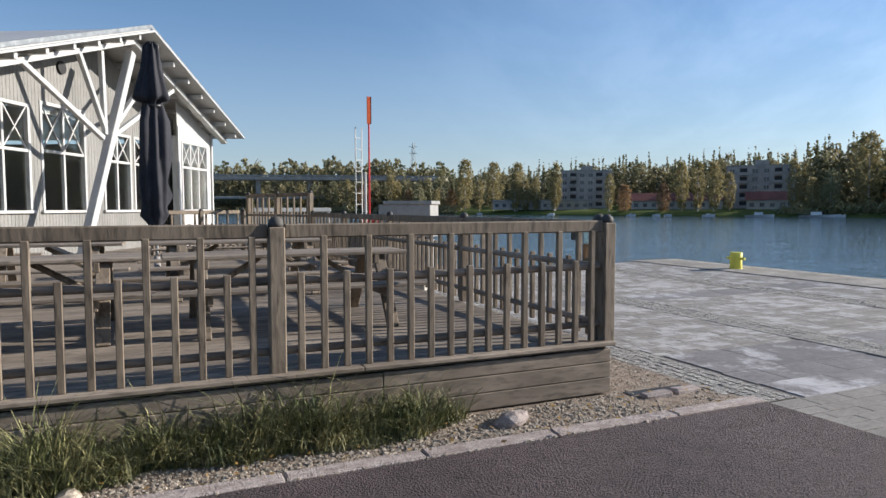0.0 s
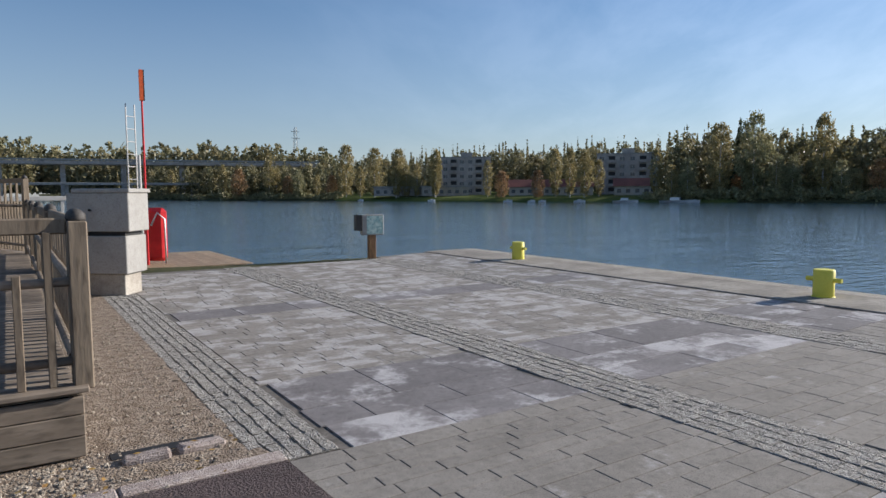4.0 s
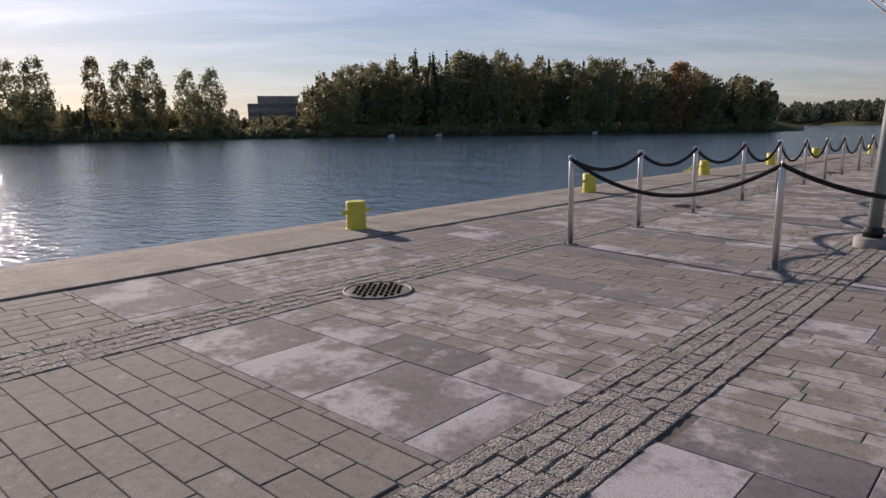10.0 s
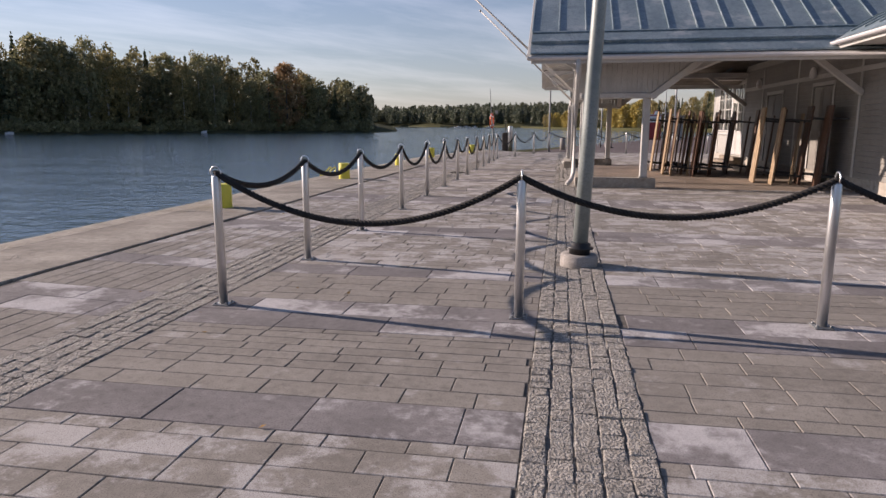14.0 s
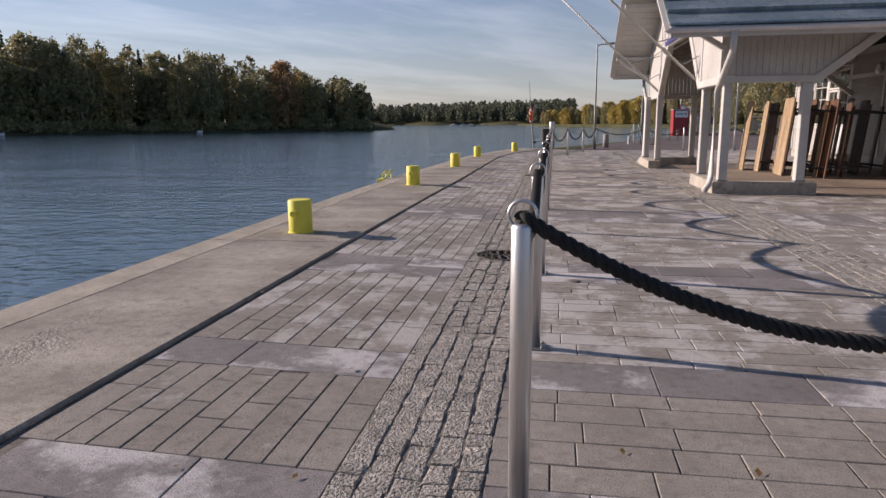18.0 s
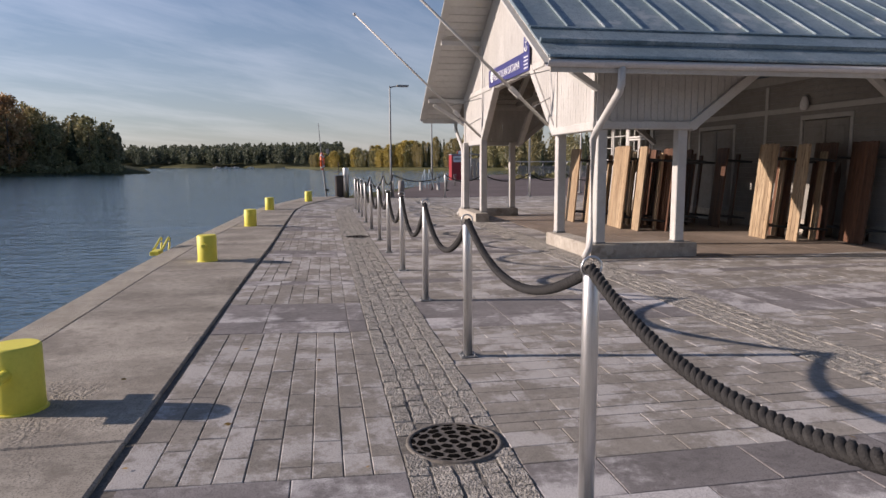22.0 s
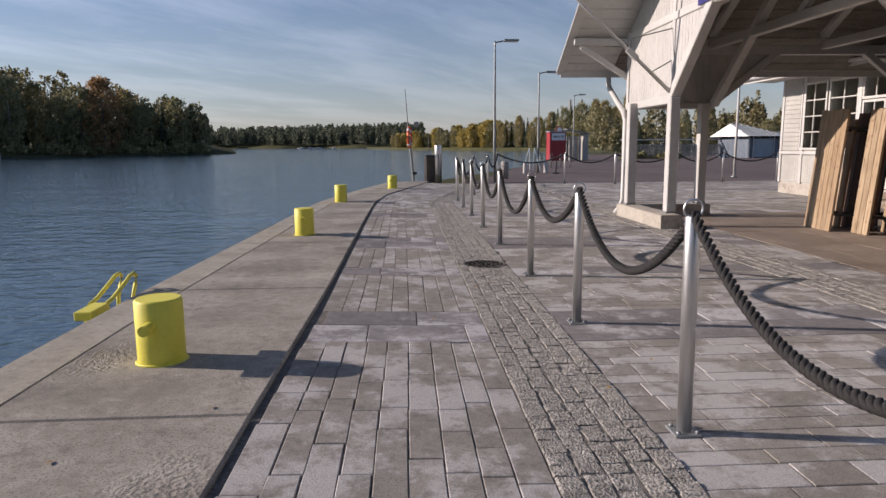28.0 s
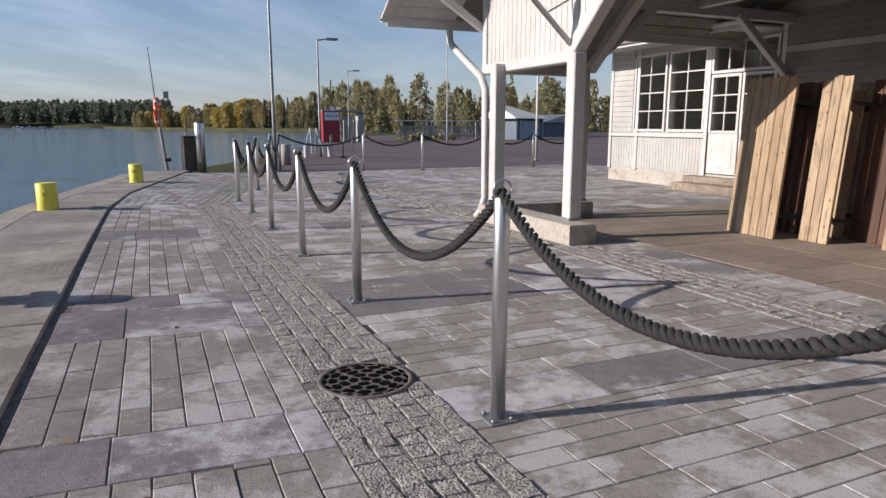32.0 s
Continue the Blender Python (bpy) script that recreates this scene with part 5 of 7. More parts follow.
def rails_and_ladders():
    ob = thing("grab_rail", (-13.3, 4.28, 0.066), "low green painted tube rail at the quay ladder", "grab rail")
    pts = [(-0.02, -0.25, 0.0), (-0.02, -0.28, 0.14), (-0.02, -0.22, 0.23), (-0.02, 0.2, 0.25), (-0.02, 0.26, 0.2), (-0.02, 0.24, 0.1), (-0.02, 0.27, 0.0)]
    part("tube", tube(pts, 0.017, 10), mat_yellow_green, ob)
    la = thing("quay_ladder", (-13.84, 24.2, 0.066), "yellow painted steel ladder with two slanting hand hoops", "ladder")
    part("step_box", box(-0.16, -0.36, -0.06, -0.015, 0.0, 0.015, 0.008), mat_yellow, la)
    for x in (-0.04, -0.18):
        part("hand_hoop", tube([(x, -0.02, 0.0), (x, 0.12, 0.02), (x, 0.36, 0.09), (x, 0.54, 0.15), (x, 0.63, 0.155), (x, 0.68, 0.12), (x, 0.65, 0.05), (x, 0.57, -0.06), (x, 0.55, -0.3)], 0.019, 10), mat_yellow, la)
    for k in range(5):
        part("rung", rod((-0.11, -0.2, -0.2 - k * 0.25), (-0.11, 0.2, -0.2 - k * 0.25), 0.016, seg=8), mat_yellow, la)
    for y in (-0.21, 0.21):
        part("stile", box(-0.15, y - 0.012, -1.5, -0.07, y + 0.012, -0.1, 0.004), mat_yellow, la)


def slot_shape(ln, wd, m):
    """A rounded slot in a cast grating."""
    b = prism([(-ln, -wd * 0.6), (-ln * 0.4, -wd), (ln * 0.6, -wd * 0.9), (ln, 0), (ln * 0.5, wd), (-ln * 0.7, wd * 0.8)], -0.001, 0.0015)
    bmesh.ops.transform(b, matrix=m, verts=b.verts)
    return b


def covers():
    # large round shaft cover standing proud of the paving
    ob = thing("shaft_cover", (-11.74, 1.33, 0), "round shaft with chequer plate lid and concrete rim", "manhole")
    part("rim", lathe([(0.7, -0.1), (0.7, 0.085), (0.69, 0.1), (0.6, 0.1), (0.6, 0.09)], 64), mat_rim, ob)
    part("lid", lathe([(0.628, 0.0985), (0.628, 0.111), (0.62, 0.115)], 64), mat_plate, ob)
    b = bmesh.new()
    for i in range(-17, 18):
        for j in range(-17, 18):
            if math.hypot(i, j) * 0.04 < 0.6:
                m = Matrix.Translation((i * 0.04, j * 0.04, 0.1185)) @ Matrix.Rotation(radians(45 if (i + j) % 2 else -45), 4, "Z")
                box(-0.018, -0.005, -0.003, 0.018, 0.005, 0.0035, 0, m, b)
    part("tread_pattern", b, mat_plate, ob)
    for x, y, a in ((0.56, -0.34, 90), (0.57, 0.02, 90), (0.55, 0.3, 84), (-0.17, -0.03, 90), (0.1, 0.48, 20)):
        m = Matrix.Translation((x * 0.94, y, 0.12)) @ Matrix.Rotation(radians(a), 4, "Z")
        part("lifting_slot", box(-0.12, -0.024, -0.003, 0.1, 0.028, 0.0015, 0, m), mat_dark, ob)
    for x, y, a, ln in ((0.54, -0.15, 90, 0.3), (0.3, 0.4, 40, 0.3), (-0.17, 0.1, 92, 0.4)):
        m = Matrix.Translation((x, y, 0.1215)) @ Matrix.Rotation(radians(a), 4, "Z")
        part("seam", box(-ln / 2, -0.005, -0.002, ln / 2, 0.005, 0.0012, 0, m), mat_dark, ob)
    # cast-iron drain gratings in the outer sett strip
    def grating(x, y, r, rz=0, barred=False):
        g = thing("drain_grating", (x, y, 0.004), "round cast-iron drain grating with parallel slots in the paving" if barred else "round cast-iron drain grating set in granite setts", "drain", "drain gratings", rz=rz)
        part("frame", lathe([(r, -0.08), (r, 0.008), (r - 0.012, 0.011), (r - 0.025, 0.01), (r - 0.03, 0.0)], 40), mat_iron, g)
        part("plate", lathe([(r - 0.034, -0.03), (r - 0.034, 0.002), (r - 0.04, 0.006)], 40), mat_iron, g)
        rr = random.Random(2)
        if barred:
            for i in range(-5, 6):
                for k in range(-2, 3):
                    u, v = i * 0.052, k * 0.115 + (0.05 if i % 2 else 0)
                    if math.hypot(u, v) < r - 0.085:
                        part("slot", box(u - 0.018, v - 0.047, 0.004, u + 0.018, v + 0.047, 0.0085, 0.0), mat_slot, g)
            return
        for ring, n, ln, wd in ((0.0, 1, 0.034, 0.026), (0.25, 5, 0.036, 0.025), (0.47, 9, 0.038, 0.026), (0.68, 13, 0.039, 0.025), (0.85, 18, 0.034, 0.014)):
            for k in range(n):
                a = 2 * math.pi * (k + 0.5 * ring) / n
                m = Matrix.Translation((r * ring * math.cos(a), r * ring * math.sin(a), 0.006)) @ Matrix.Rotation(a + math.pi / 2 + rr.uniform(-0.35, 0.35), 4, "Z")
                part("slot", slot_shape(ln, wd, m), mat_slot, g)
    grating(-10.3, 15.18, 0.275)
    grating(-10.28, 26.14, 0.26, 20)
    grating(-9.95, 6.98, 0.34, 40, True)
    fb = part("floor_socket", lathe([(0.06, -0.02), (0.06, 0.005), (0.03, 0.006)], 16, at=(-9.55, 14.1, 0)), mat_iron)
    tagged(fb, "small round metal floor socket in the paving", "socket")


def street_lamp(x, y, h, r, lean=(0, 0), collar=True, arm=0.9, rz=0.0, label="tall grey street lamp pole on a round concrete foot", foot=0.13):
    ob = thing("street_lamp", (x, y, 0), label, "street lamp", "street lamps", rz=rz, rx=lean[0], ry=lean[1])
    if collar:
        part("foot", lathe([(0.2, -0.3), (0.2, foot - 0.02), (0.185, foot), (0.12, foot)], 28), mat_rim, ob)
        part("collar", lathe([(r + 0.03, foot - 0.01), (r + 0.03, foot + 0.05), (r + 0.065, foot + 0.062), (r + 0.065, foot + 0.078), (r + 0.03, foot + 0.085), (r + 0.028, foot + 0.12), (r + 0.008, foot + 0.13)], 24), mat_black, ob)
    part("pole", lathe([(r, 0.0), (r * 0.95, 1.5), (r * 0.62, h - 0.1), (r * 0.5, h)], 20), mat_galv_green if collar else mat_galv, ob, smooth=True)
    part("arm", rod((0, 0, h - 0.06), (arm * 0.45, 0, h + 0.02), 0.028, seg=10), mat_galv, ob)
    hd = bmesh.new()
    box(arm * 0.35, -0.13, h - 0.02, arm, 0.13, h + 0.06, 0.025, bm=hd)
    head = part("lamp_head", hd, mat_galv, ob)
    part("lens", box(arm * 0.5, -0.1, h - 0.035, arm - 0.05, 0.1, h - 0.021, 0.003), mat_sign_white, head)
    return ob


def lamps():
    street_lamp(-6.72, -1.2, 6.5, 0.082, rz=180, foot=0.02)
    street_lamp(-6.82, 12.45, 6.5, 0.082, lean=(0, 2.3), rz=0)
    for x, y, h in ((-7.72, 43.8, 5.25), (-4.4, 51.8, 4.95), (2.6, 72.0, 5.3)):
        street_lamp(x, y, h, 0.055, collar=False, label="slim galvanised street lamp with a flat head")


# ---- standing picnic tables under the porch ----
def standing_table(x, y, rz, wd, h, n, fresh=True, tilt=6.0):
    ob = thing("picnic_table", (x, y, 0.0), "pine picnic table stored on its end, leaning" if fresh else "brown stained picnic table stored on its end", "picnic table", "stored picnic tables", rz=rz, ry=tilt)
    m = mat_pine if fresh else mat_red_pine
    bw = wd / n
    for k in range(n):
        a = -wd / 2 + k * bw
        part("board", box(-0.02, a + 0.004, 0.0, 0.022, a + bw - 0.004, h + (0.012 if k % 2 else 0), 0.005), m, ob)
    for z in (0.28, h - 0.28):
        part("cross_batten", box(0.023, -wd / 2 + 0.08, z - 0.04, 0.06, wd / 2 - 0.08, z + 0.04, 0.005), mat_black, ob)
        for s in (-1, 1):
            part("leg", beam((0.05, s * wd * 0.28, z), (0.6, s * wd * 0.42, z), 0.045, 0.045, 0.004), mat_black, ob)
        part("foot_bar", beam((0.6, -wd * 0.5, z), (0.6, wd * 0.5, z), 0.045, 0.045, 0.004), mat_black, ob)
    part("bench_board", box(0.46, wd / 2 - 0.2, 0.05, 0.5, wd / 2 - 0.02, h - 0.1, 0.006), m, ob)
    return ob


def stored_tables():
    rows = [(-4.35, 28.9, 8, 0.74, 1.95, 6, True), (-4.1, 28.2, 12, 0.36, 1.93, 3, True), (-3.9, 27.02, 6, 1.0, 1.98, 7, True), (-3.8, 26.1, 4, 0.46, 1.95, 4, True),
            (-3.7, 28.85, 12, 0.72, 1.9, 6, False), (-3.55, 27.85, 8, 0.6, 1.9, 5, False), (-3.35, 26.95, 5, 0.72, 1.92, 6, False), (-3.2, 26.0, 8, 0.6, 1.9, 5, False),
            (-2.95, 28.5, 8, 0.5, 1.9, 4, True), (-2.85, 27.55, 8, 0.6, 1.9, 5, False), (-2.5, 26.9, 4, 0.45, 1.94, 4, False), (-2.2, 28.6, 6, 0.7, 1.9, 6, False), (-1.95, 27.4, 6, 0.6, 1.9, 5, False),
            (-1.5, 26.55, 4, 0.55, 1.92, 5, False), (-2.0, 24.15, 6, 0.62, 1.95, 5, True), (-1.73, 23.45, 8, 0.34, 1.93, 3, True),
            (-1.45, 24.3, 5, 0.55, 1.9, 5, False), (-1.0, 23.75, 3, 0.72, 1.96, 6, False), (-0.85, 22.92, 3, 0.72, 1.96, 6, False)]
    for r in rows:
        standing_table(r[0], r[1], r[2] - 12, r[3] * 1.04, r[4], r[5], r[6], 5.0)


# ---- deck of the restaurant ----
DZ = 0.43


def deck():
    dk = new("deck")
    tagged(dk, "weathered timber deck with board skirt", "deck", kind="structure")
    x0, x1, y1, y0 = -2.93, 9.0, -4.52, -22.0
    # added solid block, near-black in place of the shade beneath the boards
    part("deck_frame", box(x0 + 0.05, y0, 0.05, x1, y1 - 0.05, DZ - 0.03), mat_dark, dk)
    y = y1
    k = 0
    while y > y0:
        part("deck_board", box(x0, y - 0.118, DZ - 0.028, x1, y - 0.006, DZ, 0.004), mat_wood, dk)
        y -= 0.12
    for i, (a, b) in enumerate(((0.02, 0.15), (0.155, 0.285), (0.29, 0.4))):
        for c, d in ((x0 - 0.03, -0.9), (-0.895, 3.2), (3.205, x1)):
            part("skirt_board", box(c, y1, a, d, y1 + 0.028, b, 0.006), mat_wood, dk)
        part("skirt_board", box(x0 - 0.03, y0, a, x0 - 0.002, y1 - 0.003, b, 0.006), mat_wood, dk)
    for c, d in ((x0 - 0.06, -0.75), (-0.745, 3.0), (3.005, x1)):
        part("edge_board", box(c, y1 - 0.09, DZ + 0.001, d, y1 + 0.06, DZ + 0.035, 0.006), mat_wood, dk)


def baluster_fence(p, q, name, label, posts, z0=DZ + 0.035, h=1.0, rise=0.0, step=0.155):
    p, q = Vector((*p, 0)), Vector((*q, 0))
    d = q - p
    ln = d.length
    u = d / ln
    ob = thing(name, (*p.xy, 0), label, "fence", "deck fences", rz=math.degrees(math.atan2(u.y, u.x)))
    def zz(s):
        return z0 + rise * s / ln
    for s in posts:
        b = box(s - 0.055, -0.055, zz(s) - 0.03, s + 0.055, 0.055, zz(s) + h + 0.02, 0.008)
        po = part("post", b, mat_post, ob)
        part("cap", lathe([(0.05, 0.0), (0.055, 0.015), (0.05, 0.045), (0.025, 0.07), (0.004, 0.075)], 14, at=(s, 0, zz(s) + h + 0.02)), mat_dark_cap, po, smooth=True)
    for a, c in zip(posts, posts[1:]):
        part("handrail", beam((a + 0.056, 0, zz(a) + h - 0.01), (c - 0.056, 0, zz(c) + h - 0.01), 0.05, 0.1, 0.01, up=(0, 0, 1)), mat_post, ob)
        part("rail_pipe", rod((a + 0.056, -0.039, zz(a) + h * 0.64), (c - 0.056, -0.039, zz(c) + h * 0.64), 0.03, seg=10), mat_wood, ob)
        part("rail_pipe", rod((a + 0.056, -0.039, zz(a) + 0.14), (c - 0.056, -0.039, zz(c) + 0.14), 0.03, seg=10), mat_wood, ob)
        n = int((c - a - 0.2) / step)
        for k in range(1, n + 1):
            s = a + (c - a) * k / (n + 1)
            top = h - 0.045 if k % 2 else h * 0.7
            part("baluster", box(s - 0.023, -0.008, zz(s), s + 0.023, 0.036, zz(s) + top, 0.005), mat_post, ob)
    return ob


def fences():
    baluster_fence((-2.97, -4.58), (8.6, -4.58), "deck_fence", "weathered timber deck fence with long and short balusters", [0.0, 2.82, 5.64, 8.46, 11.28])
    baluster_fence((-2.97, -16.0), (-2.97, -4.58), "deck_fence", "weathered timber fence along the deck side", [0.0, 2.85, 5.7, 8.55, 11.31])
    baluster_fence((-1.9, -19.4), (-2.97, -16.1), "deck_fence", "timber fence that rises towards the deck stairs", [0.0, 1.7, 3.4], rise=-0.0, h=1.5)
    baluster_fence((0.6, -18.0), (-1.8, -19.4), "deck_fence", "timber fence before the restaurant wall", [0.0, 1.35, 2.7], h=1.05)


def picnic_table(x, y, rz):
    """A long table with fixed benches on two splayed frames."""
    ob = thing("deck_table", (x, y, DZ), "grey weathered picnic table with fixed benches on the deck", "picnic table", "deck tables", rz=rz)
    hl = 1.32
    for k in range(5):
        part("top_board", box(-hl + 0.1, -0.36 + k * 0.146, 0.70, hl - 0.1, -0.225 + k * 0.146, 0.735, 0.006), mat_wood, ob)
    for s in (-1, 1):
        for j in (0, 1):
            part("bench_board", box(-hl, s * (0.62 + j * 0.14) - 0.06, 0.41, hl, s * (0.62 + j * 0.14) + 0.06, 0.445, 0.006), mat_wood, ob)
        part("bearer", box(s * 0.84 - 0.025, -0.78, 0.31, s * 0.84 + 0.025, 0.78, 0.41, 0.006), mat_post, ob)
        part("cleat", box(s * 0.84 - 0.025, -0.36, 0.61, s * 0.84 + 0.025, 0.36, 0.70, 0.006), mat_post, ob)
        part("brace", beam((s * 0.8, 0, 0.38), (s * 0.3, 0, 0.68), 0.05, 0.09, 0.006, up=(0, 1, 0)), mat_post, ob)
        for t in (-1, 1):
            part("leg", beam((s * 0.89, t * 0.26, 0.7), (s * 0.89, t * 0.72, 0.0), 0.05, 0.12, 0.006, up=(1, 0, 0)), mat_post, ob)
    return ob


def parasol(x, y):
    ob = thing("parasol", (x, y, DZ), "closed black parasol with folded cloth on the deck", "parasol")
    K = 1.42
    part("pole", rod((0, 0, 0), (0, 0, 2.95 * K), 0.03, seg=12), mat_galv, ob)
    part("foot", lathe([(0.3, 0.0), (0.3, 0.05), (0.06, 0.08), (0.05, 0.3)], 24), mat_rim, ob)
    b = bmesh.new()
    prof = [(0.04, 2.97), (0.1, 2.9), (0.15, 2.62), (0.24, 2.28), (0.23, 2.24), (0.13, 2.2), (0.15, 2.12), (0.2, 1.95), (0.22, 1.5), (0.19, 1.2), (0.22, 1.0), (0.17, 0.84), (0.19, 0.72), (0.09, 0.6)]
    seg = 48
    rr = random.Random(4)
    ph = [rr.uniform(0, 6.28) for _ in prof]
    rings = []
    for i, (r, z) in enumerate(prof):
        ring = []
        for k in range(seg):
            t = 2 * math.pi * k / seg
            f = 1 + 0.16 * math.sin(8 * t + 0.5 * math.sin(i)) + 0.16 * math.sin(3 * t + ph[i])
            ring.append(b.verts.new((0.8 * K * r * f * math.cos(t), 0.8 * K * r * f * math.sin(t), K * z + 0.04 * math.sin(8 * t + i))))
        rings.append(ring)
    for A, B in zip(rings, rings[1:]):
        for k in range(seg):
            b.faces.new((A[k], A[(k + 1) % seg], B[(k + 1) % seg], B[k])).smooth = True
    b.faces.new(rings[0]); b.faces.new(rings[-1][::-1])
    part("cloth", b, mat_cloth, ob)
    part("strap", lathe([(0.115 * K, 2.13 * K), (0.125 * K, 2.16 * K), (0.115 * K, 2.19 * K)], 24), mat_black, ob)


def deck_things():
    for x, y, rz in ((-0.66, -6.84, 0), (1.95, -6.92, 1), (4.6, -6.9, -1), (-0.5, -9.6, 2), (2.2, -9.8, -2), (-0.7, -12.4, 4), (3.6, -11.9, 3)):
        picnic_table(x, y, rz)
    parasol(0.56, -13.4)

# ---- restaurant beyond the deck ----
def restaurant():
    """Local frame: x along the gable front from its near end, y inwards, z up."""
    ob = thing("restaurant", (3.5, -13.42, 0.0), "white timber restaurant with a wide braced gable and glazed front", "building", rz=243.0)
    L, zl, sl, oh = 13.0, 4.12, math.tan(radians(18)), 1.7
    rz_ = lambda s: zl + (L / 2 - abs(s - L / 2)) * sl
    zf = 1.57
    w0, w1 = 1.0, 12.4

    def glazing(a, c, y, top, lights, mid_z):
        """A tall window: frame, mullions, crossed bars in the upper lights."""
        win = part("window", box(a, y - 0.05, zf, a + 0.08, y + 0.06, top, 0.008), mat_white, ob)
        part("frame", box(c - 0.08, y - 0.05, zf, c, y + 0.06, top, 0.008), mat_white, win)
        part("frame", box(a + 0.08, y - 0.05, top - 0.08, c - 0.08, y + 0.06, top, 0.008), mat_white, win)
        part("sill", box(a - 0.06, y - 0.1, zf - 0.07, c + 0.06, y + 0.06, zf, 0.008), mat_white, win)
        part("transom", box(a + 0.08, y - 0.035, mid_z, c - 0.08, y + 0.05, mid_z + 0.07, 0.006), mat_white, win)
        wd = (c - a - 0.16) / lights
        for k in range(lights):
            u0, u1 = a + 0.08 + k * wd, a + 0.08 + (k + 1) * wd
            if k:
                part("mullion", box(u0 - 0.035, y - 0.03, zf, u0 + 0.035, y + 0.05, top - 0.08, 0.006), mat_white, win)
            for za, zb in ((mid_z + 0.07, top - 0.08), (top - 0.08, mid_z + 0.07)):
                part("cross_bar", beam((u0 + 0.02, y - 0.005, za), (u1 - 0.02, y - 0.005, zb), 0.035, 0.03, 0.003, up=(0, 1, 0)), mat_white, win)
            for z0, z1 in ((zf, mid_z), (mid_z + 0.07, top - 0.08)):
                part("pane", box(u0, y + 0.015, z0, u1, y + 0.02, z1), mat_glass, win).visible_shadow = False

    def front(a, c, y, opens, paint, top_of):
        """One stretch of boarded front with its window openings."""
        cuts = sorted({a, c, *[v for o in opens for v in o[:2]]})
        for p, q in zip(cuts, cuts[1:]):
            o = [v for v in opens if v[0] <= (p + q) / 2 <= v[1]]
            for z0, z1 in ([(0.2, 3.9)] if not o else [(0.2, zf - 0.07), (o[0][2], max(3.9, o[0][2] + 0.05))]):
                part("wall_core", box(p, y + 0.005, z0, q, y + 0.16, z1), paint, ob)
                bb = bmesh.new()
                boards(bb, (p, y), (q, y), (lambda t: z1) if o and z0 < 1 else (lambda t, p=p, q=q: top_of(p + t * (q - p))), z0, 0.115, (0, -1))
                part("cladding", bb, paint, ob)
        for o in opens:
            glazing(o[0], o[1], y, o[2], o[3], o[4])

    front(w0, 11.25, oh, [(2.3, 4.05, 4.0, 2, 2.9), (4.41, 6.2, 4.15, 2, 2.95), (7.0, 8.45, 3.75, 2, 2.9), (8.6, 10.6, 3.75, 2, 2.9)], mat_rest, lambda x: rz_(x) - 0.13)
    front(9.8, w1, 0.9, [(10.05, 12.05, 3.78, 3, 2.9)], mat_white, lambda x: rz_(x) - 0.2)
    part("gable_core", prism_xz([(w0, 3.9), (w1, 3.9), (w1, rz_(w1) - 0.2), (L / 2, rz_(L / 2) - 0.2), (w0, rz_(w0) - 0.2)], oh + 0.165, oh + 0.22), mat_rest, ob)
    part("bay_side", prism([(9.8, 0.93), (9.95, 0.93), (11.4, 1.68), (11.25, 1.68)], 0.2, 4.2), mat_white, ob)
    part("bay_side", box(w1 - 0.12, 1.065, 0.2, w1, oh + 0.2, 4.1), mat_white, ob)
    for a in (9.75, w1 - 0.06):
        part("corner_board", box(a, 0.82, 0.2, a + 0.1, 0.87, 4.2, 0.006), mat_white, ob)
    for a in (w0, w1 - 0.2):
        part("side_wall", box(a, oh + 0.225, 0.2, a + 0.2, 14, 3.9), mat_rest, ob)
    part("back_wall", box(w0 + 0.2, 13.8, 0.2, w1 - 0.2, 14, 3.9), mat_rest, ob)
    part("floor_slab", box(w0, 0.95, -0.1, w1, 14, 0.4), mat_plinth, ob)
    for s in (0, 1):
        x0, x1 = (0.0, L / 2) if s == 0 else (L, L / 2)
        z0, z1 = zl, rz_(L / 2)
        b = bmesh.new()
        vs = [b.verts.new((x, y, z + o)) for o in (0.0, 0.09) for x, y, z in ((x0, 0, z0), (x1, 0, z1), (x1, 15, z1), (x0, 15, z0))]
        for idx in ((3, 2, 1, 0), (4, 5, 6, 7), (0, 1, 5, 4), (1, 2, 6, 5), (2, 3, 7, 6), (3, 0, 4, 7)):
            b.faces.new([vs[k] for k in idx])
        bmesh.ops.recalc_face_normals(b, faces=b.faces)
        part("roof", b, mat_white, ob)
        part("verge_board", beam((x0, -0.03, z0 + 0.02), (x1, -0.03, z1 + 0.02), 0.05, 0.22, 0.006, up=(0, 1, 0)), mat_white, ob)
        part("verge_sheet", beam((x0, -0.04, z0 + 0.14), (x1, -0.04, z1 + 0.14), 0.1, 0.03, 0.004, up=(0, 1, 0)), mat_galv, ob)
        for k in range(7):
            t = (k + 0.5) / 7
            x, z = x0 + (x1 - x0) * t, z0 + (z1 - z0) * t
            part("outrigger", box(x - 0.05, 0.02, z - 0.16, x + 0.05, oh, z - 0.03, 0.006), mat_white, ob)
        part("rafter", beam((x0 + (0.3 if s == 0 else -0.3), 0.5, z0 - 0.16), (x1, 0.5, z1 - 0.24), 0.12, 0.2, 0.01, up=(0, 1, 0)), mat_white, ob)
    # the slanting prop that carries the wide verge, with its braces
    part("prop", beam((3.74, 0.35, 0.42), (6.15, 0.35, 5.62), 0.2, 0.2, 0.012, up=(0, 1, 0)), mat_white, ob)
